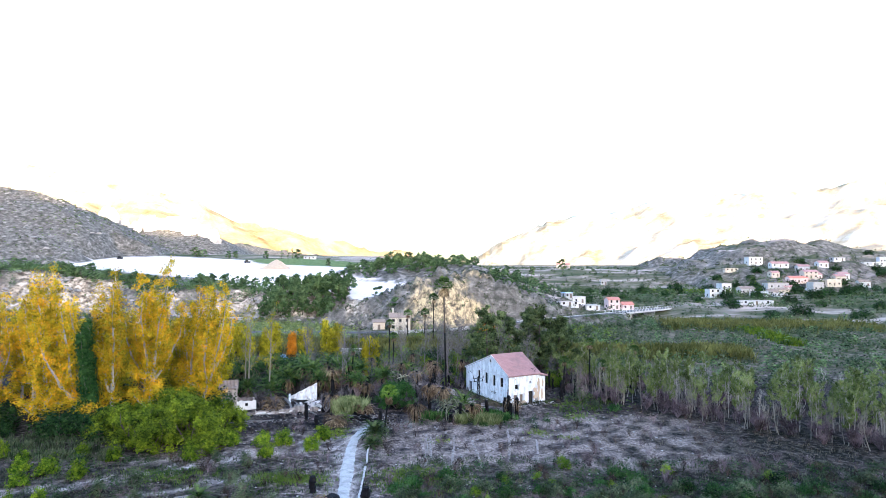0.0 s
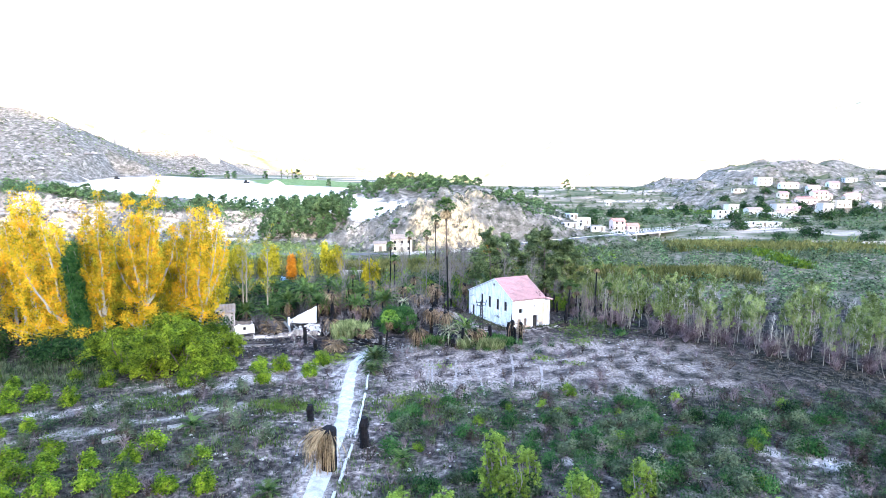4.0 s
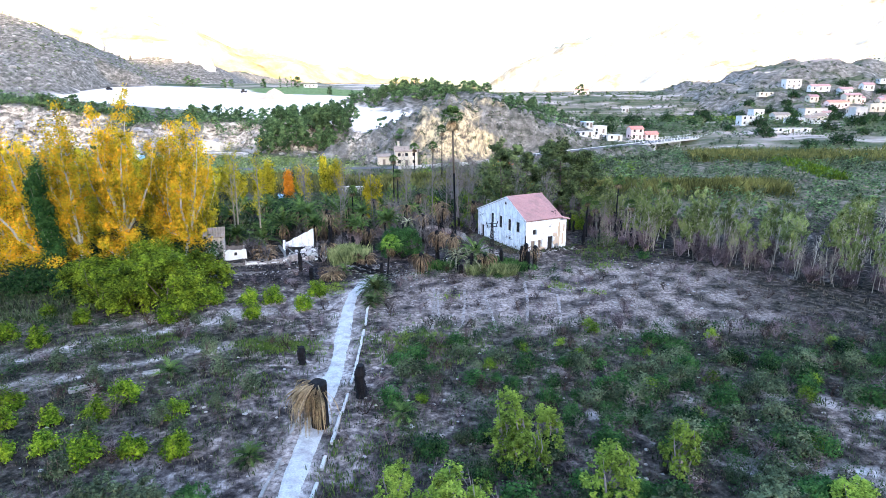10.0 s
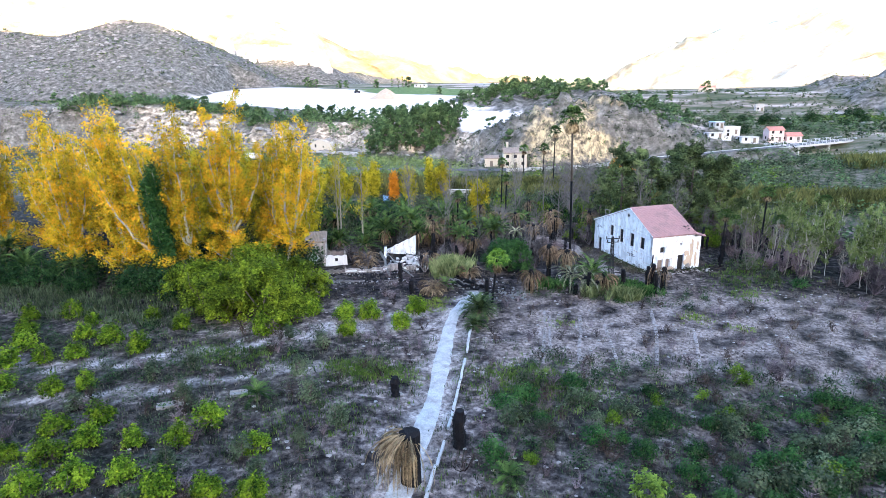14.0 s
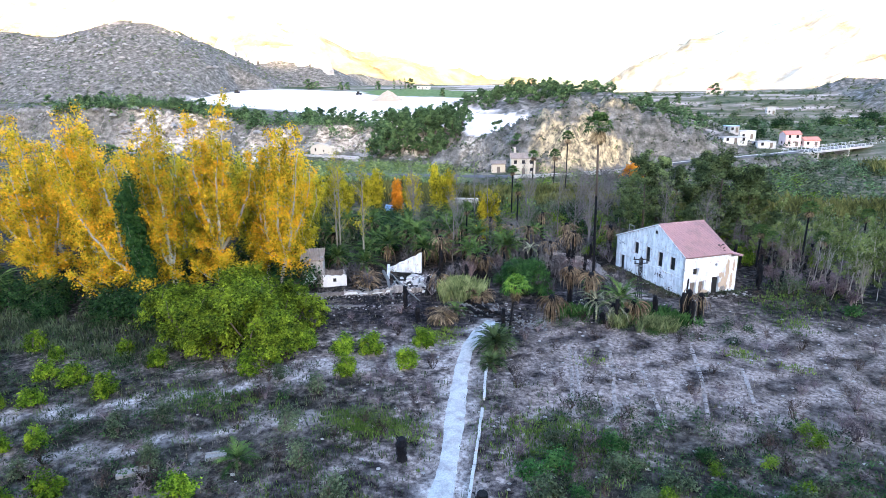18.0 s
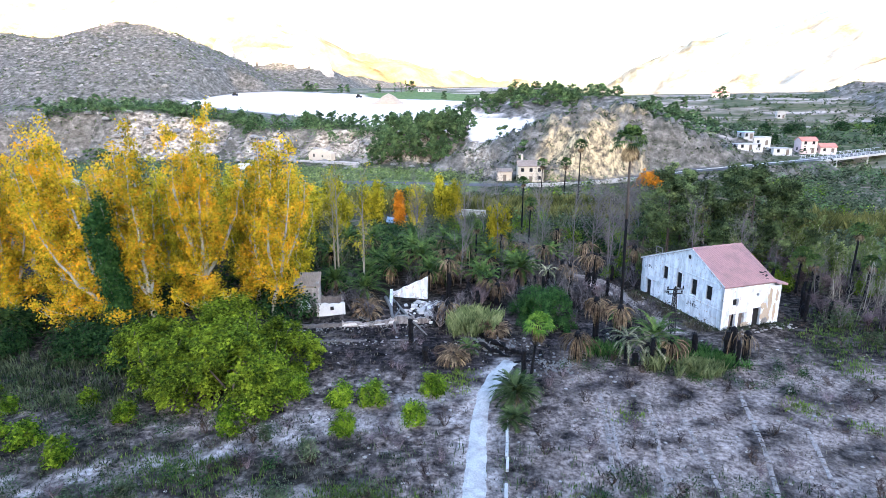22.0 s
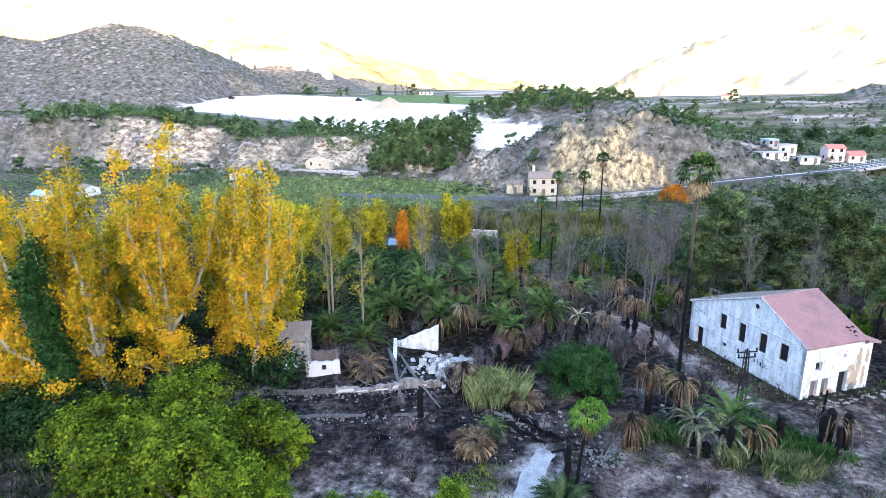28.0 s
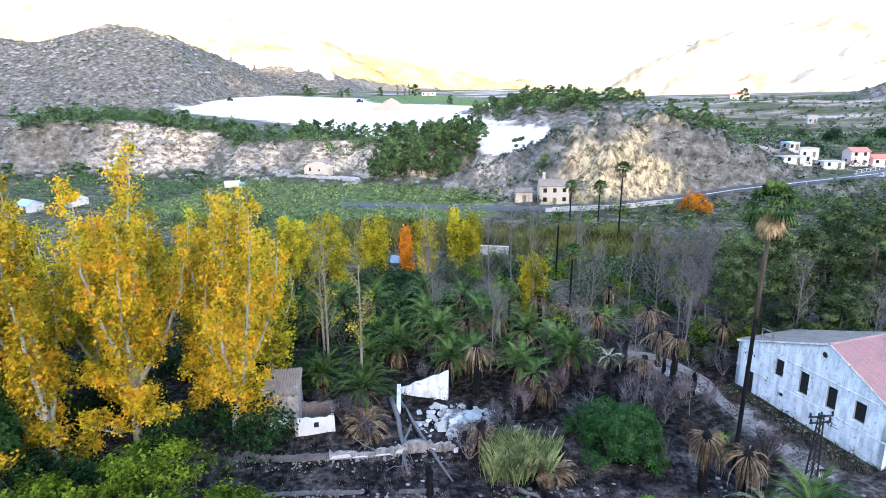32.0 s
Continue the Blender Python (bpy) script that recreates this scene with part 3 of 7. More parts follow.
    meadow = ramp(N, L, mid, [(0.35, (0.07, 0.11, 0.035)), (0.65, (0.15, 0.19, 0.075))])
    col = mix(N, L, mask("meadow"), col, meadow)
    fn = noise_tex(N, L, 0.012, 9, 0.7, "World")
    farrock = ramp(N, L, fn, [(0.35, (0.2, 0.16, 0.09)), (0.5, (0.42, 0.35, 0.24)), (0.65, (0.56, 0.5, 0.41))])
    col = mix(N, L, mask("far"), col, farrock)
    # gold of the sunlight put into the base colour of these slopes
    col = mix(N, L, mask("gold_sunlight"), col, ramp(N, L, fn, [(0.35, (0.14, 0.085, 0.022)), (0.6, (0.32, 0.2, 0.06))]))
    L.new(col, B.inputs["Base Color"])
    B.inputs["Roughness"].default_value = 0.95
    B.inputs["Specular IOR Level"].default_value = 0.03
    bump(N, L, B, lumps, 0.75, 0.3)
    return m


me.materials.append(ground_material())
tagged(new("ground", me), "valley floor of pale scorched soil rising to rocky hills", "ground", kind="structure")


# ---- plants ----
def bent(base, top, rng, n=6, wob=0.3):
    base, top = Vector(base), Vector(top)
    side = Vector(rng.normal(size=3)) * wob
    side.z = 0
    return [base.lerp(top, i / n) + side * math.sin(math.pi * i / n) for i in range(n + 1)]


def poplar(seed, height, width, leafy, mats, per=44, leaf=0.36, lean=(0, 0), low=0.2, leaders=4, name="poplar_tree", label="tall autumn poplar with golden yellow leaves and pale trunk"):
    """A tall poplar: a pale trunk that forks into upright leaders, short rising limbs, leaves in clumps that thin out to the tops."""
    r = rng_of(seed)
    ob = thing(name, label, "tree", "poplar grove")
    trunk, crown = Buf(), Buf()
    fork = Vector((lean[0] * low * 1.3, lean[1] * low, height * low))
    stem = bent((0, 0, -0.3), fork, r, 4, 0.15)
    thick = 0.0125 * height
    trunk.tube(stem, [thick * (1.25 - 0.09 * i) for i in range(5)], 8)
    lines = []
    for k in range(leaders):
        a = 6.283 * k / leaders + r.uniform(-0.5, 0.5)
        reach = width * r.uniform(0.35, 1.0) if k else 0.2 * width
        end = Vector((lean[0] + math.cos(a) * reach, lean[1] + math.sin(a) * reach, height * (1.0 if k == 0 else r.uniform(0.66, 0.95))))
        pts = []
        for i in range(9):
            u = i / 8
            p = fork.lerp(end, u)
            out = reach * 0.3 * math.sin(math.pi * u)
            pts.append(p + Vector((math.cos(a) * out + r.normal() * 0.12, math.sin(a) * out + r.normal() * 0.12, 0)))
        pts[0] = fork
        trunk.tube(pts, [thick * 0.78 * (1 - i / 8.4) + 0.012 for i in range(9)], 6)
        lines.append((pts, end.z - fork.z, 1.0))
    for k in range(5):
        p = stem[1 + k % 4].lerp(stem[min(2 + k % 4, 4)], r.uniform())
        a, d = r.uniform(0, 6.283), width * r.uniform(0.5, 1.0)
        q = p + Vector((math.cos(a) * d, math.sin(a) * d, d * r.uniform(0.2, 0.9)))
        pts = bent(p, q, r, 8, 0.3)
        trunk.tube(pts, [0.09 - 0.009 * i for i in range(9)], 4, False)
        lines.append((pts, d * 1.4, 0.5))
    for pts, long, grow in lines:
        n = int(long / 0.5) + 3
        for j in range(n):
            u = 0.08 + 0.92 * (j + r.uniform()) / n
            i = min(int(u * 8), 7)
            p = pts[i].lerp(pts[i + 1], u * 8 - i)
            a = r.uniform(0, 6.283)
            d = width * 0.4 * r.uniform(0.25, 1.15) * (1.05 - 0.6 * u) * grow**0.5
            q = p + Vector((math.cos(a) * d, math.sin(a) * d, d * r.uniform(0.7, 1.7)))
            trunk.tube([p, p.lerp(q, 0.5) + Vector((0, 0, -0.08 * d)), q], [0.035, 0.022, 0.008], 3, False)
            for w in (0.55, 1.0, 1.15):
                if r.uniform() > leafy * (1.0 - 0.62 * max(0.0, (u - 0.5) / 0.5)):
                    continue
                c = np.array(p.lerp(q, w)) + r.normal(size=3) * 0.18
                m = int(per * r.uniform(0.4, 1.5))
                rad = r.uniform(0.26, 0.56)
                crown.leaves(c + r.normal(size=(m, 3)) * (rad, rad, rad * 1.1), leaf, r, c, loose=0.9)
    part("trunk", trunk, M["bark"], ob, "pale bare trunk and limbs", True)
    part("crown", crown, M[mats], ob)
    return ob


def pine(seed, height, spread, clumps=60, per=70, leaf=0.5, stem=0.35, needles="pine"):
    """An Aleppo pine: leaning trunk, spreading limbs, needles in uneven pads at the limb ends with gaps between."""
    r = rng_of(seed)
    ob = thing("pine_tree", "dark green pine with an uneven bushy crown", "tree", "pines")
    trunk, crown = Buf(), Buf()
    spine = bent((0, 0, -0.4), (r.uniform(-1, 1), r.uniform(-1, 1), height * 0.92), r, 6, 0.5)
    trunk.tube(spine, [0.034 * height * 0.5 * (1 - i / 6.6) for i in range(7)], 6)
    limbs = max(8, clumps // 4)
    for k in range(limbs):
        u = stem + (1 - stem) * (k + r.uniform()) / limbs
        p = spine[int(u * 6 - 1e-6)].lerp(spine[min(int(u * 6 - 1e-6) + 1, 6)], u * 6 % 1)
        a = r.uniform(0, 6.283)
        full = math.sin(math.pi * (0.18 + 0.8 * (u - stem) / (1 - stem)) ** 0.8)
        d = spread * full * r.uniform(0.35, 1.05)
        q = p + Vector((math.cos(a) * d, math.sin(a) * d, d * r.uniform(0.05, 0.5)))
        trunk.tube([p, p.lerp(q, 0.5) + Vector((0, 0, -0.1 * d)), q], [0.05 * spread * 0.25, 0.03 * spread * 0.25, 0.01], 4, False)
        for j in range(4):
            rad = spread * r.uniform(0.1, 0.19)
            h0 = np.array(p.lerp(q, r.uniform(0.72, 1.05))) + r.normal(size=3) * spread * (0.13, 0.13, 0.06)
            n = int(per * r.uniform(0.6, 1.3))
            c = r.normal(size=(n, 3))
            c /= np.linalg.norm(c, axis=1)[:, None] / r.uniform(0.5, 1.1, (n, 1))
            crown.leaves(h0 + c * (rad * 1.2, rad * 1.2, rad * 0.75), leaf, r, h0 - (0, 0, 0.4 * rad), 0.45)
    part("trunk", trunk, M["darkbark"], ob, smooth=True)
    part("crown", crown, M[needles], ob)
    return ob


def bush(seed, w, h, mat, n_clumps=30, per=40, leaf=0.25, name="bush", label="leafy green bush", category="bush", group="", stems=5, stem_mat="darkbark"):
    """A shrub: stems from the root and leaves in many clumps with an uneven outline."""
    r = rng_of(seed)
    ob = thing(name, label, category, group)
    st, cr = Buf(), Buf()
    for k in range(stems):
        a = r.uniform(0, 6.283)
        q = Vector((math.cos(a) * w * 0.3, math.sin(a) * w * 0.3, h * r.uniform(0.5, 0.85)))
        st.tube(bent((0, 0, -0.1), q, r, 3, 0.12 * w), [0.03 * h * 0.5 + 0.015, 0.012 * h + 0.012, 0.01 * h + 0.008, 0.006], 4, False)
    lobes = []
    if n_clumps >= 90:
        for k in range(18):
            d = r.normal(size=3)
            d /= np.linalg.norm(d)
            lobes.append((np.array([d[0] * w * 0.34, d[1] * w * 0.34, h * (0.03 + 0.62 * abs(d[2]))]), r.uniform(0.17, 0.27)))
    for k in range(n_clumps):
        d = r.normal(size=3)
        d /= np.linalg.norm(d)
        d[2] = abs(d[2]) * 0.95 + 0.02
        if lobes:
            heart, size = lobes[k % 18]
            c = heart + d * (w * size, w * size, h * size * 1.15) * r.uniform(0.75, 1.05)
            rad = 0.032 * w * r.uniform(0.7, 1.4)
            cr.leaves(c + r.normal(size=(per, 3)) * rad, leaf, r, heart - (0, 0, 0.5))
            continue
        c = d * np.array([w / 2, w / 2, h * 0.8]) * r.uniform(0.55, 0.98) + (0, 0, 0.1 * h)
        rad = r.uniform(0.10, 0.19) * w * (0.4 if n_clumps > 100 else 0.62 if n_clumps > 36 else 0.8)
        p = r.normal(size=(per, 3)) * (rad, rad, min(rad, h * 0.15))
        cr.leaves(c + p, leaf, r, c * (0.75, 0.75, 0.7))
    part("stem", st, M[stem_mat], ob)
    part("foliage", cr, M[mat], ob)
    return ob


def twig_bush(seed, w, h, mat, n, label, group, name="twiggy_shrub", limbs=9):
    """A leafless shrub: many thin twigs that fork from stems out of the root."""
    r = rng_of(seed)
    ob = thing(name, label, "shrub", group)
    st, tw = Buf(), Buf()
    tops = []
    for k in range(limbs):
        a = r.uniform(0, 6.283)
        q = Vector((math.cos(a) * w * 0.45 * r.uniform(0.3, 1), math.sin(a) * w * 0.45 * r.uniform(0.3, 1), h * r.uniform(0.6, 1.0)))
        line = bent((0, 0, -0.1), q, r, 3, 0.1 * w)
        st.tube(line, [0.02 * h, 0.014 * h, 0.009 * h, 0.004], 3, False)
        tops.append(line)
    base = np.array([tops[k % limbs][1 + k % 2].lerp(tops[k % limbs][2 + k % 2], r.uniform()) for k in range(n)])
    d = r.normal(size=(n, 3)) * (0.16 * w, 0.16 * w, 0.14 * h)
    d[:, 2] = np.abs(d[:, 2]) + 0.03 * h
    tw.twigs(base, base + d, 0.009 * (w + h) / 2, r)
    part("stem", st, M[mat], ob)
    part("brushwood", tw, M[mat], ob)
    return ob


def bare_tree(seed, height, spread, limbs=14, twig=120, leaf_mat="", leaves=0, name="bare_tree", label="leafless grey tree with fine twigs", group="", bark="greybark", thick=0.12, upright=1.6):
    r = rng_of(seed)
    ob = thing(name, label, "tree", group)
    tr, cr = Buf(), Buf()
    spine = bent((0, 0, -0.2), (r.uniform(-0.6, 0.6), r.uniform(-0.6, 0.6), height), r, 6, 0.25)
    tr.tube(spine, [thick * (1 - i / 6.3) + 0.01 for i in range(7)], 5)
    ends = []
    for k in range(limbs):
        u = 0.25 + 0.7 * (k + r.uniform()) / limbs
        p = spine[int(u * 6)].lerp(spine[min(int(u * 6) + 1, 6)], u * 6 % 1)
        a, d = r.uniform(0, 6.283), spread * r.uniform(0.5, 1.1) * (1.15 - u * 0.6)
        q = p + Vector((math.cos(a) * d, math.sin(a) * d, d * upright * r.uniform(0.5, 1.1)))
        tr.tube(bent(p, q, r, 3, 0.15), [thick * 0.38, thick * 0.28, thick * 0.18, 0.006], 3, False)
        ends.append((p, q))
    for k in range(twig):
        p, q = ends[k % len(ends)]
        s = p.lerp(q, r.uniform(0.3, 1.0))
        d = Vector(r.normal(size=3)) * spread * 0.3
        d.z = abs(d.z) * upright
        cr.twigs([s], [s + d], 0.016, r)
        e = s.lerp(s + d, 0.5)
        for _ in range(2):
            d2 = Vector(r.normal(size=3)) * spread * 0.17
            d2.z = abs(d2.z) * upright
            cr.twigs([e], [e + d2], 0.011, r)
    tr.add(cr.v, cr.f)
    part("trunk", tr, M[bark], ob)
    if leaves:
        lv = Buf()
        for k in range(leaves // 12):
            p, q = ends[r.integers(len(ends))]
            h0 = np.array(p.lerp(q, r.uniform(0.4, 1.15)))
            lv.leaves(h0 + r.normal(size=(12, 3)) * spread * 0.14, 0.24, r, h0)
        part("foliage", lv, M[leaf_mat], ob)
    return ob


def frond(buf, root, a, lift, length, r, droop=1.0, pairs=13, leaflet=0.5, wide=0.075, fold=0.0):
    """One feather frond: a drooping midrib with leaflets on both sides."""
    out = Vector((math.cos(a), math.sin(a), 0))
    side = Vector((-math.sin(a), math.cos(a), 0))
    pts, p, ang = [], Vector(root), lift
    seg = length / 8
    for i in range(9):
        pts.append(p.copy())
        p = p + out * (math.cos(ang) * seg) + Vector((0, 0, math.sin(ang) * seg))
        ang = max(ang - droop * (0.1 + 0.04 * i), -1.5)
    vs, fs = [pts[0] - side * 0.05, pts[0] + side * 0.05], []
    for k in range(pairs + 1):
        u = 0.1 + 0.9 * k / pairs
        i = min(int(u * 8), 7)
        c = pts[i].lerp(pts[i + 1], u * 8 - i)
        if k == 0:
            fs.append((0, 1, 2))
            vs.append(c)
            continue
        fwd = (pts[i + 1] - pts[i]).normalized()
        o = len(vs)
        prev = 2 if k == 1 else o - 3
        ln = leaflet * (0.5 + 0.9 * math.sin(math.pi * min(0.97, u + 0.08)))
        for s in (-1, 1):
            tip = c + side * s * ln * 0.8 * (1 - fold) + fwd * ln * (0.55 + 0.5 * fold) + Vector((0, 0, r.uniform(-0.3, 0.12) * ln))
            vs.append(tip)
        vs.append(c)
        vs[o:] = [c, vs[o], vs[o + 1]]
        fs += [(prev, o, o + 1), (o, prev, o + 2)]
    buf.add(vs, fs)


def date_palm(seed, trunk_h, fronds=30, length=3.2, dead=12, burnt=False, live="palm", dry="palm_dry", label="date palm with green feather fronds over a brown dry skirt", trunk_r=0.28, spread=1.0):
    r = rng_of(seed)
    ob = thing("date_palm", label, "palm", "date palms")
    tk = Buf()
    hts = np.linspace(-0.2, max(trunk_h, 0.4), 9)
    tk.tube([(0.05 * math.sin(k), 0.05 * math.cos(k * 2), z) for k, z in enumerate(hts)], [trunk_r * (1.15 if k % 2 else 0.95) for k in range(9)], 8)
    for k in range(int(16 * max(trunk_h, 1))):
        a, z = r.uniform(0, 6.283), r.uniform(0, trunk_h)
        tk.add([(math.cos(a + s) * trunk_r * q, math.sin(a + s) * trunk_r * q, z + w) for s, q, w in ((-0.3, 1.0, 0), (0.3, 1.0, 0), (0, 1.45, 0.2))], [(0, 1, 2)])
    part("trunk", tk, M["charcoal"] if burnt else M["darkbark"], ob, "charred black trunk" if burnt else "")
    if fronds:
        lv = Buf()
        for k in range(fronds):
            frond(lv, (0, 0, trunk_h), 2.4 * k + r.uniform(-0.2, 0.2), 1.35 - 1.25 * (k / fronds) * spread + r.uniform(-0.1, 0.1), length * r.uniform(0.85, 1.15), r, 0.8, 14, 0.62, 0.06, 0.35)
        part("frond_crown", lv, M[live], ob)
    if dead:
        dv = Buf()
        for k in range(dead):
            frond(dv, (0, 0, trunk_h - 0.1), 2.4 * k + r.uniform(-0.3, 0.3), r.uniform(-1.2, 0.1), length * r.uniform(0.6, 1.05), r, 0.75, 10, 0.4, 0.03, 0.75)
        part("dry_skirt", dv, M[dry], ob, "dry brown hanging fronds")
    return ob


def fan_palm(seed, height, crown_r, lean=(0, 0), trunk_r=0.2, burnt=True, skirt=14, vivid=False, label="fan palm with bright green crown on a thin dark trunk"):
    r = rng_of(seed)
    ob = thing("fan_palm", label, "palm", "fan palms")
    tk, lv, sk = Buf(), Buf(), Buf()
    spine = [Vector((lean[0] * (i / 8) ** 1.3, lean[1] * (i / 8) ** 1.3, -0.2 + (height + 0.2) * i / 8)) for i in range(9)]
    cut = 6 if height > 20 else 9
    tk.tube(spine[:cut], [trunk_r * (1.25 - 0.45 * i / 8) for i in range(cut)], 8)
    top = spine[8]

    def fan(buf, a, lift, reach, blade):
        out = Vector((math.cos(a) * math.cos(lift), math.sin(a) * math.cos(lift), math.sin(lift)))
        side = Vector((-math.sin(a), math.cos(a), 0))
        up = out.cross(side) * -1
        hub = top + out * reach
        buf.add([top - side * 0.03, top + side * 0.03, hub + side * 0.03, hub - side * 0.03], [(0, 1, 2, 3)])
        for j in range(11):
            b = (j - 5) / 5 * 1.5
            d = out * math.cos(b) + side * math.sin(b)
            m1 = hub + d * blade * 0.55
            tip = hub + d * blade + Vector((0, 0, -blade * r.uniform(0.3, 0.7)))
            w = side * math.cos(b) - out * math.sin(b)
            buf.add([hub, m1 - w * blade * 0.09, tip, m1 + w * blade * 0.09], [(0, 1, 2, 3)])

    for k in range(26):
        fan(lv, 2.4 * k, 1.4 - 1.7 * k / 26, crown_r * r.uniform(0.45, 0.65), crown_r * 0.5)
    for k in range(skirt):
        fan(sk, 2.4 * k + 0.5, r.uniform(-1.4, -0.9), crown_r * r.uniform(0.3, 0.6), crown_r * 0.42)
    part("trunk", tk, M["charcoal"] if burnt else M["greybark"], ob, "slender dark trunk" if burnt else "slender grey trunk", True)
    if height > 20:
        part("upper_trunk", Buf().tube(spine[5:], [trunk_r * (1.25 - 0.45 * i / 8) for i in range(5, 9)], 8), M["darkbark"], ob, "paler brown upper trunk", True)
    part("crown", lv, M["palm_bright"] if vivid else M["palm"], ob)
    if skirt:
        part("skirt", sk, M["palm_straw"] if height > 20 else M["palm_dry"], ob, "pale dry hanging leaves")
    return ob


def dead_palm(seed, trunk_h, length, n=40, mat="palm_dry", label="dead palm with drooping dry fronds on a charred trunk", droop=1.35, trunk_r=0.38, side=None, stiff=0.0):
    r = rng_of(seed)
    ob = thing("dead_palm", label, "palm", "dead palms")
    tk, dv = Buf(), Buf()
    tk.tube([(0, 0, -0.2), (0.04, 0, trunk_h * 0.5), (0, 0.03, trunk_h), (0, 0, trunk_h + 0.25)], [trunk_r, trunk_r * 0.9, trunk_r, trunk_r * 0.5], 8)
    for k in range(n):
        a = 2.4 * k + r.uniform(-0.3, 0.3) if side is None else side + r.normal() * 0.75
        lift = r.uniform(-0.2, 1.1) if stiff else r.uniform(-1.1, 0.25)
        frond(dv, (0, 0, trunk_h + 0.1 - 0.25 * r.uniform()), a, lift, length * r.uniform(0.65, 1.1), r, droop, 9, 0.5, 0.028 + 0.03 * stiff, 0.82 - 0.3 * stiff)
    part("trunk", tk, M["charcoal"], ob, "charred black trunk")
    part("dry_crown", dv, M[mat], ob)
    return ob


def burnt_trunk(seed, h, r0=0.3):
    r = rng_of(seed)
    ob = thing("burnt_trunk", "charred black palm trunk standing in ash", "tree trunk", "burnt trunks")
    b = Buf()
    n = 8
    b.tube([(0.06 * math.sin(k), 0.05 * math.cos(1.7 * k), -0.2 + (h + 0.2) * k / n) for k in range(n + 1)], [r0 * (1.25 if k == 0 else 1 + 0.14 * math.sin(k * 2.4)) for k in range(n)] + [r0 * 0.75], 9)
    for k in range(int(h * 14)):
        a, z = r.uniform(0, 6.283), r.uniform(0.1, h)
        b.add([(math.cos(a + s) * r0 * q, math.sin(a + s) * r0 * q, z + w) for s, q, w in ((-0.35, 0.95, 0), (0.35, 0.95, 0), (0, 1.4, 0.18))], [(0, 1, 2)])
    part("trunk", b, M["charcoal"], ob)
    return ob


PIECES = {}
HX, HY = Vector((-0.544, 0.839, 0)), Vector((0.88, 0.474, 0))
HOUSEPATH = [(6.5, 98.5), (3.6, 103.5), (0.6, 110.5), (-0.6, 115.2), (-4.5, 119.5), (-9, 121)]


def again(ob, m):
    """As copy_thing(), for the many plants: the parts of each kind are looked up once."""
    if ob.name not in PIECES:
        PIECES[ob.name] = list(ob.children)
    o = ob.copy()
    scene.collection.objects.link(o)
    o.matrix_basis = m
    for p in PIECES[ob.name]:
        c = p.copy()
        scene.collection.objects.link(c)
        c.parent = o
    return o


def put(ob, x, y, turn=0.0, scale=1.0, z=None, copy=True):
    zz = gz(x, y) if z is None else z
    m = pose(x, y, zz, 0, 0, turn)
    if copy:
        o = again(ob, m)
        o.scale = (scale,) * 3 if isinstance(scale, (int, float)) else scale
        return o
    ob.matrix_basis = m
    ob.scale = (scale,) * 3 if isinstance(scale, (int, float)) else scale
    return ob


def scatter(protos, spots, seed, smin=0.8, smax=1.2, turn=360):
    """Sets the kinds out over the spots; each kind's first is the one that was built."""
    r = rng_of(seed)
    used = set()
    sx, sy = np.array([p[0] for p in spots]), np.array([p[1] for p in spots])
    hu, hv = (sx - 12) * HX.x + (sy - 100) * HX.y, (sx - 12) * HY.x + (sy - 100) * HY.y
    clear = ~((hu > -3.2) & (hu < 18.6) & (hv > -4.2) & (hv < 12.0)) & (away_from(sx, sy, HOUSEPATH) > 1.7) & (away_from(sx, sy, PATHLINE) > 1.7) & (np.hypot(sx + 41, sy - 92) > 3.2) & (np.hypot(sx + 28, sy - 98.5) > 3.4)
    spots = [p for p, ok in zip(spots, clear) if ok]
    for k, (x, y) in enumerate(spots):
        i = int(r.integers(len(protos))) if k >= len(protos) else k
        put(protos[i], x, y, r.uniform(-0.5, 0.5) * turn, r.uniform(smin, smax), copy=i in used)
        used.add(i)
    for i, o in enumerate(protos):
        if i not in used:
            for c in (*o.children_recursive, o):
                bpy.data.objects.remove(c)


# ---- the old white house ----
HOUSE_M = Matrix(((HX.x, HY.x, 0, 12.0), (HX.y, HY.y, 0, 100.0), (0, 0, 1, 0), (0, 0, 0, 1)))
LEN, DEP, ANX, E1, E2, AP, AZ = 17.4, 8.15, 9.5, 6.0, 5.5, 6.5, 9.55


def wall_with_holes(buf, width, profile, holes, thick, to):
    """A wall in its own plane (u, z), cut by square holes, as slabs round the holes; to() lays it into the house."""
    us = sorted({0.0, width, AP if width > 12 else 0.0, *[h[0] for h in holes], *[h[1] for h in holes]})
    zs = sorted({-0.4, *[h[2] for h in holes], *[h[3] for h in holes]})
    for u0, u1 in zip(us, us[1:]):
        cuts = sorted([(h[2], h[3]) for h in holes if h[0] < u1 - 1e-6 and h[1] > u0 + 1e-6])
        z0 = -0.4
        spans = []
        for a, b in cuts:
            spans.append((z0, a))
            z0 = b
        spans.append((z0, None))
        for a, b in spans:
            tl, tr_ = (profile(u0), profile(u1)) if b is None else (b, b)
            vs = [to(u, z, w) for w in (0, thick) for u, z in ((u0, a), (u1, a), (u1, tr_), (u0, tl))]
            buf.add(vs, [(0, 1, 2, 3), (7, 6, 5, 4), (0, 4, 5, 1), (1, 5, 6, 2), (2, 6, 7, 3), (3, 7, 4, 0)])


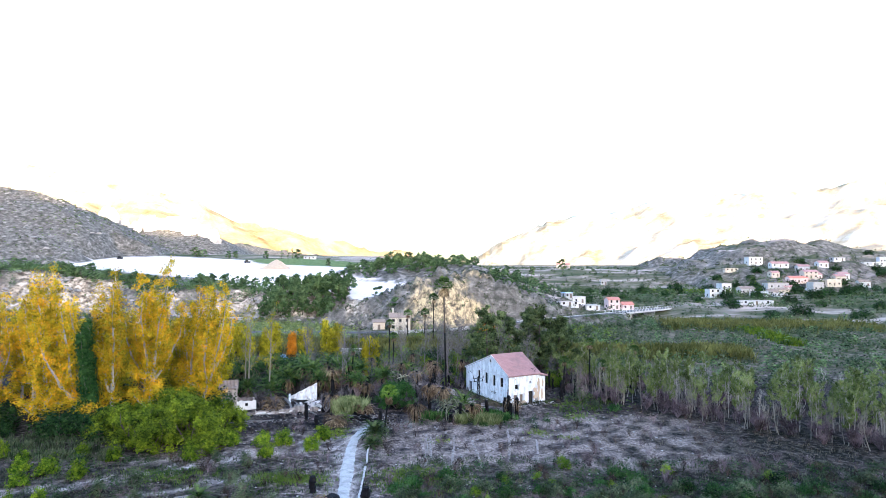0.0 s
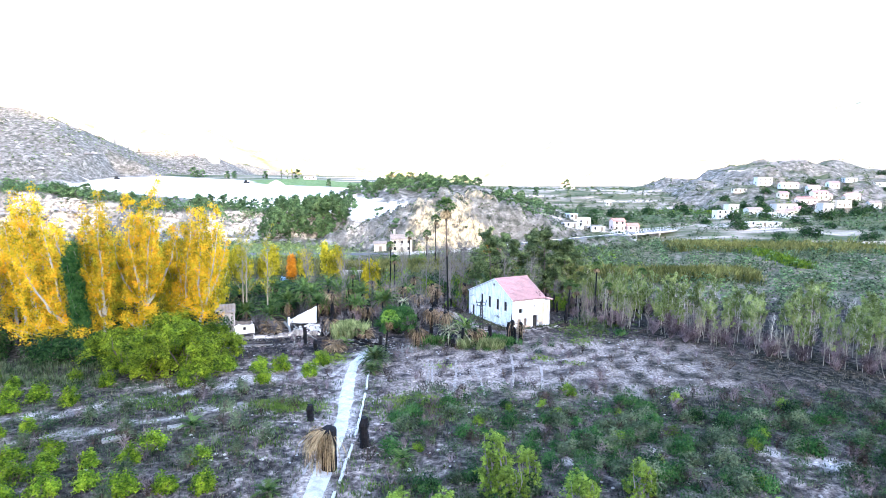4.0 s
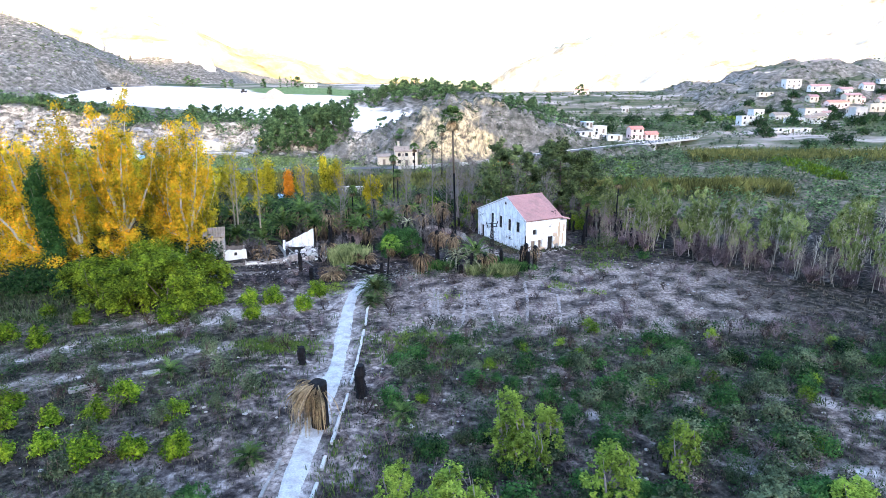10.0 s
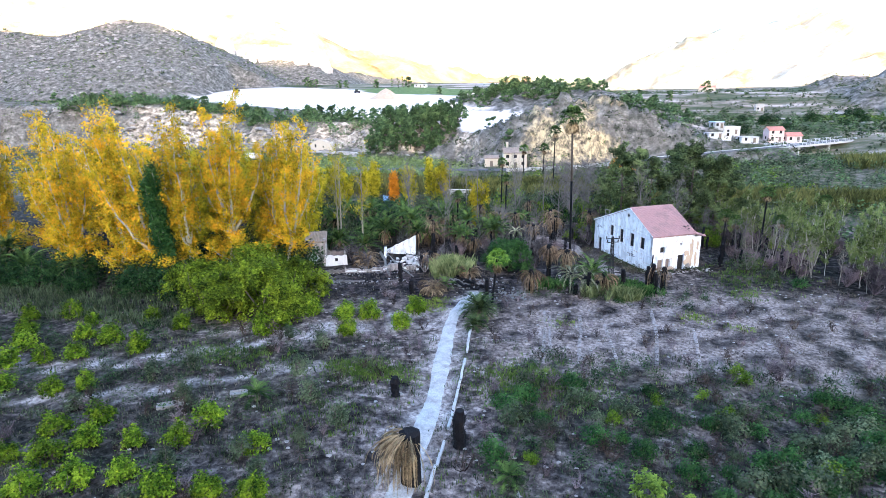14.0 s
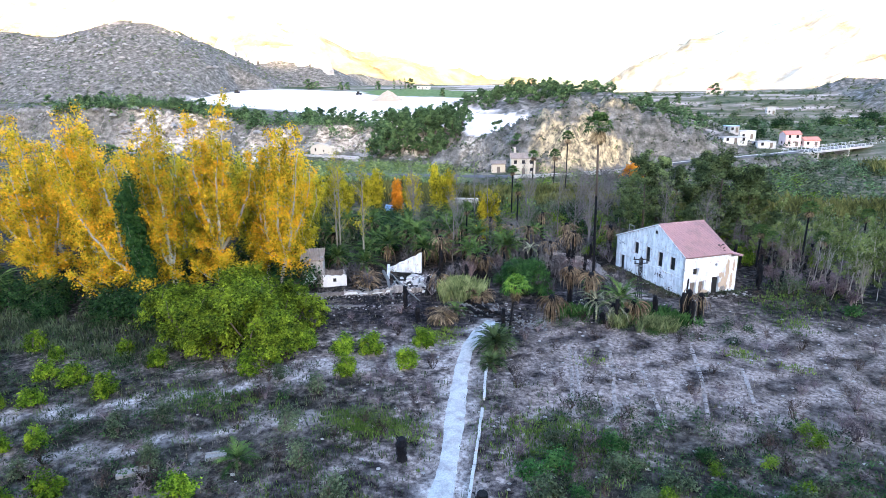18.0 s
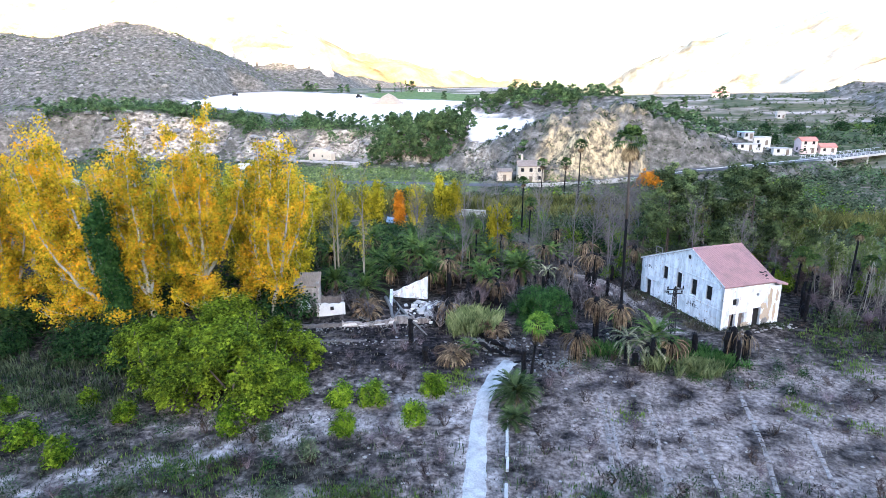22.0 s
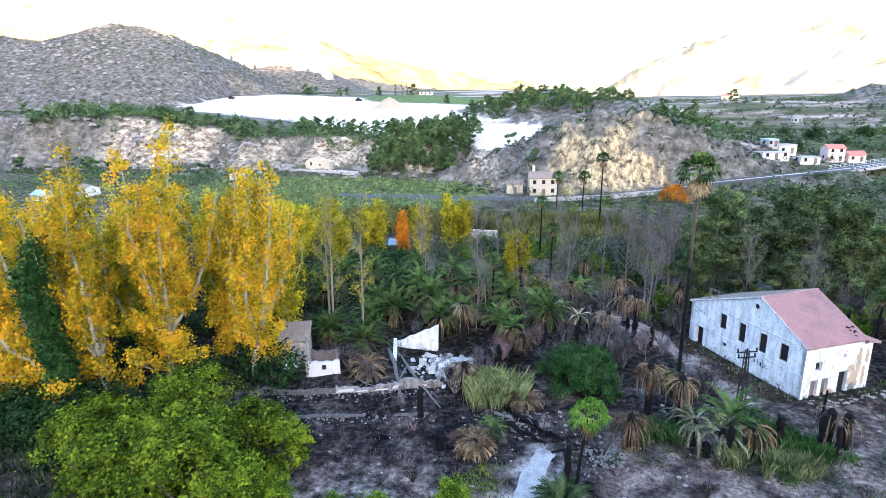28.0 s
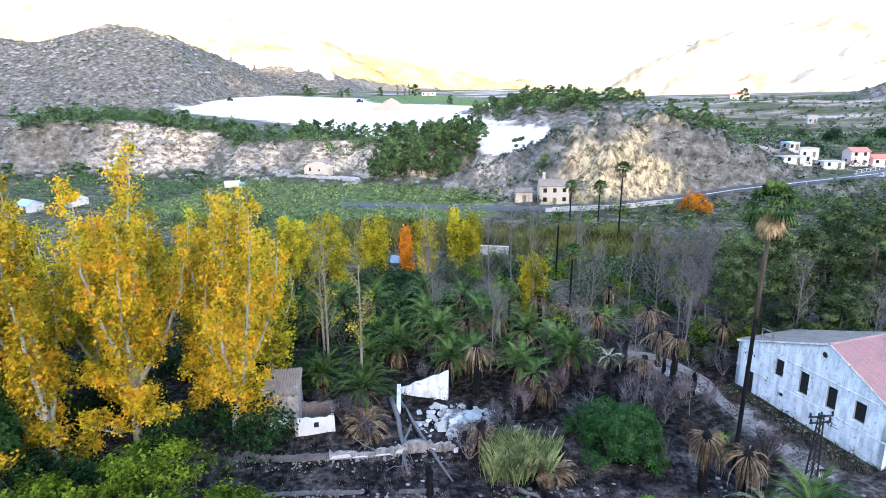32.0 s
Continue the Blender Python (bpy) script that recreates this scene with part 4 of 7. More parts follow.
house = thing("farmhouse", "abandoned two-storey white farmhouse with peeling walls and pink tile roof", "house")
house.matrix_basis = HOUSE_M
gable = lambda u: E1 + (AZ - E1) * u / AP if u <= AP else AZ + (E2 - AZ) * (u - AP) / (LEN - AP)
WIN = [(11.2, 12.35, 3.6, 5.62), (8.15, 9.3, 3.05, 5.55), (5.05, 6.2, 3.05, 5.45), (2.15, 3.35, 3.3, 5.36)]
SMALL = [(14.9, 16.1, -0.1, 2.5), (12.95, 13.45, 2.2, 2.85), (10.86, 11.59, 1.4, 1.98)]
gw = Buf()
wall_with_holes(gw, LEN, gable, WIN + SMALL, 0.5, lambda u, z, w: (u, w, z))
gw.weld()
part("gable_wall", gw, M["whitewash"], house, "peeling bluish-white gable wall")
fw = Buf()
SHORT = [(1.55, 2.5, 3.15, 4.15), (5.35, 5.8, 4.2, 4.6), (1.2, 2.25, 0.0, 2.05), (2.75, 3.7, 0.0, 2.05), (5.1, 6.4, -0.1, 2.5)]
wall_with_holes(fw, DEP, lambda u: E1, SHORT, 0.5, lambda u, z, w: (w, u, z) if w else (0.002, u, z))
fw.weld()
part("front_wall", fw, M["whitewash"], house, "white end wall with dark openings")
bw = Buf()
wall_with_holes(bw, LEN, gable, [], 0.5, lambda u, z, w: (u, DEP - w, z))
part("back_wall", bw, M["whitewash"], house)
ew = Buf()
wall_with_holes(ew, DEP, lambda u: E2, [], 0.5, lambda u, z, w: (LEN - w, u, z))
part("end_wall", ew, M["whitewash"], house)
# floors and cross wall share the near-black unlit colour
inner = Buf()
inner.box((LEN / 2, DEP / 2, 3.0), (LEN - 1.1, DEP - 1.1, 0.2))
inner.box((LEN / 2, DEP / 2, 0.05), (LEN - 1.1, DEP - 1.1, 0.1))
inner.box((6.5, DEP / 2, 1.5), (0.15, DEP - 1.2, 2.9))
part("floor_slab", inner, M["dark"], house)
def blotch(cu, cz, ru, rz, seed, lift):
    """An irregular flake-edged patch on the end wall."""
    g = rng_of(seed)
    ring = [(cu + ru * math.cos(t) * g.uniform(0.65, 1.15), max(-0.2, cz + rz * math.sin(t) * g.uniform(0.65, 1.15))) for t in np.arange(0, 6.28, 0.26)]
    ring = [(min(u, DEP - 0.02), z) for u, z in ring]
    return Buf().add([(-lift, cu, cz)] + [(-lift, u, z) for u, z in ring] + [(0.01, u, z) for u, z in ring], [(0, 1 + k, 1 + (k + 1) % len(ring)) for k in range(len(ring))] + [(1 + k, 1 + len(ring) + k, 1 + len(ring) + (k + 1) % len(ring), 1 + (k + 1) % len(ring)) for k in range(len(ring))])


for k, (cu, cz, ru, rz, mt) in enumerate(((7.25, 1.3, 0.8, 1.4, "plaster"), (7.75, 3.3, 0.36, 1.9, "plaster"), (6.75, 2.7, 0.5, 0.5, "plaster"), (7.2, 0.5, 0.6, 0.5, "stone"), (3.9, 0.3, 0.7, 0.5, "plaster"))):
    part("bare_plaster", blotch(cu, cz, ru, rz, 60 + k, 0.012 + 0.006 * k), M[mt], house, "brown patch where the whitewash has fallen")
for z, d in ((2.62, 0.07), (5.95, 0.07)):
    b = Buf().box((LEN / 2 - (0.0 if z < 4 else 1.0), -d / 2, z), (LEN + 0.1 - (0 if z < 4 else 4.5), d, 0.16))
    part("string_course", b, M["whitewash"], house)
b = Buf().box((-0.035, DEP / 2 - 1.4, 2.62), (0.07, DEP - 3.0, 0.14))
part("string_course", b, M["whitewash"], house)
for u0, u1, z0, z1 in WIN:
    fr = Buf()
    for bx in (((u0 + u1) / 2, 0.2, z1 - 0.04, u1 - u0, 0.08), ((u0 + u1) / 2, 0.2, z0 + 0.04, u1 - u0, 0.08)):
        fr.box(bx[:3], (bx[3], 0.08, bx[4]))
    for u in (u0 + 0.04, u1 - 0.04):
        fr.box((u, 0.2, (z0 + z1) / 2), (0.08, 0.08, z1 - z0))
    w = part("window", fr, M["grey"], house, "dark empty window with an old grey wooden frame")
    # dark sheet behind the frame, standing for the unlit room
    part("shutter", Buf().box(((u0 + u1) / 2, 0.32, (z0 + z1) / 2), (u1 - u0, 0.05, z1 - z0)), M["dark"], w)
    part("window_sill", Buf().box(((u0 + u1) / 2, -0.02, z0 - 0.05), (u1 - u0 + 0.2, 0.2, 0.1)), M["whitewash"], house)
# dark sheets in the holes paint the unlit inside; low doors are wood
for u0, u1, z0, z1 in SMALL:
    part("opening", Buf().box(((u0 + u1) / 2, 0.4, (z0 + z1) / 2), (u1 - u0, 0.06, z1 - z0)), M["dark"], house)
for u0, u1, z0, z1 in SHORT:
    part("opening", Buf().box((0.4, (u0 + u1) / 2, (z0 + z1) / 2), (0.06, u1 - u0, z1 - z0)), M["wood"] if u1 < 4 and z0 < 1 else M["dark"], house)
oc = Buf()
for k in range(16):
    a, a2 = math.pi * k / 8, math.pi * (k + 1) / 8
    oc.add([(6.88 + q * math.cos(t), -w, 8.35 + q * math.sin(t)) for q, w in ((0.3, 0.0), (0.3, 0.06), (0.48, 0.06), (0.48, 0.0)) for t in (a, a2)], [(0, 2, 3, 1), (2, 4, 5, 3), (4, 6, 7, 5)])
eye_ring = part("oculus_ring", oc, M["white"], house, "round white surround of the attic opening")
# flat dark disc painting the shade of a hole; the wall is uncut
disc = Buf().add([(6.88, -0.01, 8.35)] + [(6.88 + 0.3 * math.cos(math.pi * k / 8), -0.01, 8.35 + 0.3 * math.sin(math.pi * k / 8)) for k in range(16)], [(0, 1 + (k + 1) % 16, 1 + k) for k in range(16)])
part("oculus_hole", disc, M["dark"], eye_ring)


def tiled_slope(name, p0, along, down, n_along, n_down, material, parent, r, tw=0.26):
    """Rows of curved clay tiles on a slope: each column a run of half-round covers with stepped courses."""
    base, tiles = Buf(), Buf()
    p0, along, down = Vector(p0), Vector(along), Vector(down)
    up = along.cross(down).normalized()
    if up.z < 0:
        up = -up
    base.add([p0 + up * w + a + d for w in (-0.16, 0.0) for a, d in ((along * 0, down * 0), (along, down * 0), (along, down), (along * 0, down))], [(0, 1, 2, 3), (4, 5, 6, 7), (0, 4, 5, 1), (1, 5, 6, 2), (2, 6, 7, 3), (3, 7, 4, 0)])
    sa, sd = along / n_along, down / n_down
    for i in range(n_along):
        for j in range(n_down):
            o = p0 + sa * i + sd * j + up * (0.01 + r.uniform(-0.012, 0.012))
            w = r.uniform(-0.015, 0.015)
            vs = []
            for q, lift in ((0, 0.0), (1.08, 0.035)):
                for s, hgt in ((0.06, 0.0), (0.3, 0.085), (0.7, 0.085), (0.94, 0.0)):
                    vs.append(o + sa * (s + w) + sd * q + up * (hgt + lift))
            tiles.add(vs, [(0, 1, 5, 4), (1, 2, 6, 5), (2, 3, 7, 6), (4, 5, 6, 7)])
    ob = part(name, base, material, parent)
    part("tiles", tiles, M["tile"] if material != M["oldtile"] else M["oldtile"], ob)
    return ob


HR = rng_of(3)
tiled_slope("roof", (AP, -0.18, AZ + 0.12), (0, DEP + 0.36, 0), (-AP - 0.25, 0, E1 - AZ - 0.14), 34, 17, M["tile"], house, HR)
tiled_slope("roof", (AP, -0.18, AZ + 0.12), (0, DEP + 0.36, 0), (LEN - AP + 0.25, 0, E2 - AZ - 0.1), 34, 26, M["oldtile"], house, HR)
part("ridge_tiles", Buf().tube([(AP, -0.2, AZ + 0.12), (AP, DEP + 0.2, AZ + 0.12)], [0.14, 0.14], 8), M["tile"], house)
part("verge", Buf().add([(u, w, z) for w in (-0.2, -0.02) for u, z in ((-0.2, E1 - 0.12), (AP, AZ + 0.0), (LEN + 0.2, E2 - 0.1), (LEN + 0.2, E2 + 0.06), (AP, AZ + 0.2), (-0.2, E1 + 0.06))], [(0, 1, 4, 5), (1, 2, 3, 4), (11, 10, 7, 6), (10, 9, 8, 7), (0, 6, 7, 1), (1, 7, 8, 2), (3, 9, 10, 4), (4, 10, 11, 5)]), M["whitewash"], house)
# the narrow annex against the far side, flush with the end wall
annex = part("annex", Buf().box((2.6, (DEP + ANX) / 2, 2.4), (5.2, ANX - DEP - 0.01, 6.0)), M["whitewash"], house, "narrow white annex with peeling walls")
for k, (cu, cz, ru, rz) in enumerate(((0.5, 1.6, 0.3, 1.5), (0.75, 3.9, 0.25, 1.0))):
    g2 = rng_of(80 + k)
    ring = [(DEP + cu + ru * math.cos(t) * g2.uniform(0.6, 1.1), cz + rz * math.sin(t) * g2.uniform(0.7, 1.1)) for t in np.arange(0, 6.28, 0.3)]
    part("bare_plaster", Buf().add([(-0.02, u, z) for u, z in ring] + [(0.02, u, z) for u, z in ring], [tuple(range(len(ring)))] + [(m_, (m_ + 1) % len(ring), len(ring) + (m_ + 1) % len(ring), len(ring) + m_) for m_ in range(len(ring))]), M["plaster"], annex, "brown patch where the whitewash has fallen")
tiled_slope("annex_roof", (-0.45, DEP + 0.02, 5.95), (5.9, 0, 0), (0, ANX - DEP + 0.5, -0.42), 20, 4, M["tile"], house, HR)
gap_r = rng_of(9)
for k in range(11):
    u, v = gap_r.uniform(0.2, 1.5), DEP - gap_r.uniform(0.1, 1.3)
    # near-black box on the slope paints the shade of a roof hole
    part("broken_tile", Buf().box((u, v, E1 + (AZ - E1) * u / AP + 0.32), (0.3, 0.16, 0.05), gap_r.uniform(0, 3)), M["dark"], house, "dark patch painting a hole among slipped and broken tiles")
fr = Buf()
for u, z0, z1 in ((15.0, 6.1, 7.9), (13.6, 6.5, 7.9)):
    fr.box((u, 0.6, (z0 + z1) / 2), (0.12, 0.12, z1 - z0))
fr.box((14.3, 0.6, 7.9), (1.5, 0.12, 0.1))
fr.box((14.3, 0.6, 7.1), (1.4, 0.08, 0.08))
part("roof_frame", fr, M["ash"], house, "bare metal frame on the roof")
gq = rng_of(8)
for k in range(16):
    u, z = 4.6 + gq.uniform(0, 2.2), 1.35 + gq.uniform(0, 0.9)
    part("graffiti_stroke", Buf().box((u, -0.006, z), (0.08 if k % 2 else 0.4, 0.01, 0.45 if k % 2 else 0.07)), M["dark"], house)
for k in range(12):
    part("graffiti_stroke", Buf().box((14.9 + gq.uniform(0, 1.7), -0.006, 4.3 + gq.uniform(0, 0.7)), (0.08 if k % 2 else 0.3, 0.01, 0.3 if k % 2 else 0.06)), M["dark"], house)


# ---- path, walls and ruins ----
def strip(name, pts, width, material, lift, label, category="path", kind="structure", seed=1, steps=6, gap=0.0):
    """A ribbon laid on the ground along a line, with uneven edges."""
    r = rng_of(seed)
    b = Buf()
    line = []
    P = [Vector((*p, 0)) for p in pts]
    for i in range(len(P) - 1):
        p0, p1, p2, p3 = P[max(i - 1, 0)], P[i], P[i + 1], P[min(i + 2, len(P) - 1)]
        for k in range(steps):
            t = k / steps
            line.append(0.5 * ((2 * p1) + (p2 - p0) * t + (2 * p0 - 5 * p1 + 4 * p2 - p3) * t * t + (3 * p1 - p0 - 3 * p2 + p3) * t**3))
    line.append(P[-1])
    n = len(line)
    vs, fs, wob = [], [], 1.0
    for i, p in enumerate(line):
        d = (line[min(i + 1, n - 1)] - line[max(i - 1, 0)]).normalized()
        s = Vector((-d.y, d.x, 0))
        wob = 0.8 * wob + 0.2 * r.uniform(0.6, 1.4)
        w = width / 2 * wob
        for q in (-1, -0.5, 0, 0.5, 1):
            c = p + s * w * q
            vs.append((c.x, c.y, gz(c.x, c.y) + lift - (0.12 if abs(q) == 1 else 0)))
    for i in range(n - 1):
        if r.uniform() < gap:
            continue
        for k in range(4):
            a = i * 5 + k
            fs.append((a, a + 1, a + 6, a + 5))
    ob = part(name, b.add(vs, fs), material, None, "", True)
    return tagged(ob, label, category, kind=kind)


strip("path", PATHLINE, 1.75, M["path"], 0.12, "pale grey gravel footpath", seed=2, steps=16)
strip("path", HOUSEPATH, 1.7, M["track"], 0.2, "pale dirt path beside the house", seed=3)
strip("road", [p[:2] for p in ROAD], 6.5, M["asphalt"], 0.3, "grey asphalt road below the rocky hill", "road", seed=4)


def kerb_line(pts, w, h, name, label, seed, mat="concrete", gap=0.12):
    r = rng_of(seed)
    ob = thing(name, label, "wall")
    for (ax, ay), (bx, by) in zip(pts, pts[1:]):
        L_ = math.hypot(bx - ax, by - ay)
        n = max(1, int(L_ / 1.6))
        ang = math.atan2(by - ay, bx - ax)
        for k in range(n):
            if r.uniform() < gap:
                continue
            t = (k + 0.5) / n
            x, y = ax + (bx - ax) * t + r.uniform(-0.06, 0.06), ay + (by - ay) * t
            hh = h * r.uniform(0.7, 1.15)
            part("block", Buf().box((x, y, gz(x, y) + hh / 2 - 0.1), (L_ / n * 0.97, w * r.uniform(0.85, 1.15), hh + 0.2), ang + r.uniform(-0.03, 0.03), 0.05), M[mat], ob)
    return ob


kerb_line([(-9.2, 30), (-9.6, 40), (-10.3, 52), (-11.8, 66), (-12.6, 72)], 0.24, 0.26, "kerb", "broken pale concrete irrigation channel edge", 6, gap=0.16)
kerb_line([(-13.0, 30), (-13.6, 46)], 0.25, 0.16, "kerb", "low concrete edge along the footpath", 7, "stone", gap=0.25)

tri = thing("ruined_gable", "triangular white remnant of a collapsed wall", "ruin")
def slab(pts, thick, dirv):
    """A wall piece: an outline of (along, z) with thickness."""
    b = Buf()
    n = len(pts)
    d, t = Vector((*dirv, 0)).normalized(), Vector((-dirv[1], dirv[0], 0)).normalized() * thick
    vs = [d * u + Vector((0, 0, z)) + t * w for w in (0, 1) for u, z in pts]
    return b.add(vs, [tuple(range(n)), tuple(range(2 * n - 1, n - 1, -1))] + [(i, (i + 1) % n, n + (i + 1) % n, n + i) for i in range(n)])


part("wall", slab([(0, -0.3), (6.2, -0.3), (6.3, 3.75), (5.9, 3.6), (5.0, 3.0), (4.4, 2.85), (2.9, 1.95), (2.2, 1.75), (1.4, 1.15), (0, 0.6)], 0.45, (6.1, -0.4)), M["whitewash"], tri)
part("wall", slab([(0, -0.3), (4.6, -0.3), (4.6, 0.6), (3, 0.9), (1.6, 1.0), (0, 1.25)], 0.45, (1.6, -5)), M["whitewash"], tri, "broken side wall running forward")
tri.matrix_basis = pose(-35.8, 104.0, gz(-33, 103.5))

def ragged_wall(a, b, h, thick, mat, label, seed, cap=None):
    """A long low wall with a crumbled top, and pieces of old whitewash on its face."""
    g = rng_of(seed)
    L_ = math.hypot(b[0] - a[0], b[1] - a[1])
    n = int(L_ / 0.35)
    tops = [(L_ * k / n, h * (0.7 + 0.3 * math.sin(k * 0.21 + seed)) * g.uniform(0.45, 1.1)) for k in range(n + 1)]
    ob = thing("garden_wall", label, "wall")
    part("wall", slab([(0, -0.3), (L_, -0.3)] + tops[::-1], thick, (b[0] - a[0], b[1] - a[1])), M[mat], ob)
    if cap:
        for k in range(0, n - 2, 3):
            if g.uniform() < 0.4:
                u, w = L_ * k / n, g.uniform(0.8, 2.0)
                zt = min(t[1] for t in tops[k : k + 4]) * 0.95
                o = part("plaster_patch", slab([(u, zt * 0.25), (u + w, zt * 0.35), (min(u + w * 0.8, L_), zt), (u + w * 0.2, zt * 0.9)], -0.03, (b[0] - a[0], b[1] - a[1])), M[cap], ob)
    ob.matrix_basis = pose(a[0], a[1], gz(*a))
    return ob


ragged_wall((-47, 88), (-38, 90.2), 0.9, 0.5, "earthwall", "long low crumbling wall of earth and stone", 8)
ragged_wall((-38, 90.2), (-26.5, 94.6), 1.1, 0.5, "oldwall", "long low crumbling wall with patches of whitewash", 9, "white")
ragged_wall((-43, 83.8), (-26, 88.2), 0.3, 0.5, "earthwall", "low earthen bank edged with stone", 10)
hut = thing("ruined_hut", "small white roofless hut with one square window", "ruin")
hd = (3.3, 1.8)
b = slab([(0, -0.3), (3.75, -0.3), (3.75, 1.75), (3.3, 1.9), (2.9, 1.7), (2.2, 1.85), (1.5, 1.8), (0.9, 2.05), (0.4, 1.95), (0, 2.1)], 0.3, hd)
part("wall", b, M["white"], hut)
# dark box on the wall face paints the unlit window hole
part("window", Buf().box((1.65, 0.87, 1.15), (0.5, 0.1, 0.55), math.atan2(1.8, 3.3)), M["dark"], hut)
part("wall", slab([(0, -0.3), (3.2, -0.3), (3.2, 2.0), (2.5, 1.7), (1.6, 1.9), (0.7, 1.6), (0, 1.9)], 0.3, (-1.5, 2.8)), M["oldwall"], hut)
o = part("wall", slab([(0, -0.3), (3.2, -0.3), (3.2, 1.9), (2.4, 1.6), (1.5, 1.5), (0.8, 1.3), (0, 1.6)], 0.3, (-1.5, 2.8)), M["oldwall"], hut)
o.location = (3.3, 1.8, 0)
o = part("wall", slab([(0, -0.3), (3.75, -0.3), (3.75, 1.5), (3.3, 1.9), (2.4, 1.7), (1.8, 2.0), (1.1, 1.9), (0.5, 2.3), (0, 2.2)], 0.3, hd), M["earthwall"], hut)
o.location = (-1.5, 2.8, 0)
hut.matrix_basis = pose(-42.9, 93.2, gz(-42, 94))

tower = thing("ruined_tower", "crumbling stone tower with a sagging tile roof", "ruin")
for k, (c, s) in enumerate((((0, 0, 1.9), (3.4, 0.45, 4.2)), ((0, 3.4, 2.0), (3.4, 0.45, 4.4)), ((-1.5, 1.7, 2.0), (0.45, 3.4, 4.4)), ((1.5, 1.7, 2.0), (0.45, 3.4, 4.4)))):
    part("wall", Buf().box(c, s, 0, 0.08), M["oldwall"], tower)
part("plaster_patch", slab([(0.2, 0.3), (1.5, 0.2), (2.2, 0.8), (1.6, 1.5), (0.5, 1.7)], -0.03, (1, 0)), M["whitewash"], tower).location = (-1.6, -0.26, 0)
tiled_slope("roof", (-1.9, -0.5, 3.85), (3.8, 0, 0), (0, 4.2, 0.9), 14, 10, M["oldtile"], tower, HR)
tower.matrix_basis = pose(-45.0, 94.0, gz(-46, 94) + 0.5, 0, 0, 22)

RR = rng_of(21)
rub = thing("rubble_heap", "heap of pale broken masonry and ash", "rubble")
for k in range(230):
    x, y = RR.normal(-26.8, 2.6), RR.normal(99.3, 1.9)
    s = abs(RR.normal(0.2, 0.16)) + 0.08
    hgt = max(0, 1.1 - 0.3 * math.hypot(x + 26.8, y - 99.3))
    part("block", Buf().add([(RR.uniform(0.7, 1.15) * px * s * (0.75 if pz > 0 else 1), RR.uniform(0.6, 1.1) * py * s * 0.7, pz * s * RR.uniform(0.3, 0.55)) for pz in (-1, 1) for px, py in ((-1, -1), (1, -1), (1.2, 0.2), (0.8, 1), (-0.9, 1))], [(4, 3, 2, 1, 0), (5, 6, 7, 8, 9)] + [(i, (i + 1) % 5, 5 + (i + 1) % 5, 5 + i) for i in range(5)]), (M["concrete"], M["oldwall"], M["concrete"], M["white"])[k % 4], rub).matrix_basis = pose(x, y, gz(x, y) + hgt * RR.uniform(0.2, 1), RR.uniform(-25, 25), RR.uniform(-25, 25), RR.uniform(0, 180))
for k in range(9):
    sx, sy = RR.normal(-25.6, 1.3), RR.normal(99.2, 1.3)
    part("fallen_slab", Buf().box((0, 0, 0), (RR.uniform(1.2, 2.4), RR.uniform(0.6, 1.1), 0.3), 0, 0.25), M["concrete"] if k % 2 else M["ash"], rub).matrix_basis = pose(sx, sy, gz(sx, sy) + max(0.3, 1.0 - 0.25 * math.hypot(sx + 26, sy - 99)), RR.uniform(-14, 14), RR.uniform(-14, 14), RR.uniform(0, 180))


def fallen(name, a, b, r0, mat, label, sag=0.2, seed=0, za=None, branches=3):
    r = rng_of(seed)
    ob = thing(name, label, "log", "fallen trunks")
    A, B_ = Vector((*a, gz(*a) + (r0 if za is None else za))), Vector((*b, gz(*b) + r0 * 0.8))
    bf = Buf().tube([p + Vector(r.normal(size=3)) * r0 * 0.5 for p in bent(A, B_, r, 6, sag * 1.6)], [r0, r0 * 1.05, r0 * 0.95, r0 * 0.85, r0 * 0.75, r0 * 0.6, r0 * 0.35], 7)
    for k in range(branches):
        p = A.lerp(B_, r.uniform(0.5, 0.95))
        q = p + Vector((r.uniform(-1.5, 1.5), r.uniform(-2.5, 0.3), r.uniform(0, 0.6)))
        bf.tube([p, p.lerp(q, 0.5) + Vector((0, 0, 0.3)), q], [r0 * 0.4, r0 * 0.3, 0.02], 4, False)
    part("log", bf, M[mat], ob, smooth=True)
    return ob


fallen("fallen_trunk", (-35.6, 101.6), (-29.8, 89.4), 0.27, "ash", "long bleached fallen trunk lying over a wall", seed=1, za=0.5, branches=3)
fallen("fallen_trunk", (-35.0, 102.2), (-25.6, 89.4), 0.2, "ash", "long bleached fallen trunk lying over a wall", seed=2, za=0.35, branches=3)
fallen("fallen_trunk", (-18.4, 90.6), (-12.6, 86.4), 0.36, "charcoal", "charred black log across the path", seed=3)
fallen("fallen_trunk", (-19.4, 88.8), (-14.0, 85.6), 0.3, "charcoal", "charred black log across the path", seed=4)
fallen("fallen_trunk", (-20.2, 90.2), (-15.8, 89.4), 0.2, "ash", "ash-grey log beside the path", seed=5)
fallen("fallen_trunk", (-24.5, 96.0), (-20.5, 97.2), 0.16, "ash", "ash-grey beam on the rubble", seed=6, branches=0)
fallen("fallen_trunk", (-13.5, 84.2), (-9.8, 86.0), 0.14, "charcoal", "charred black branch in ash", seed=7)

AR = rng_of(31)
ash = Buf()
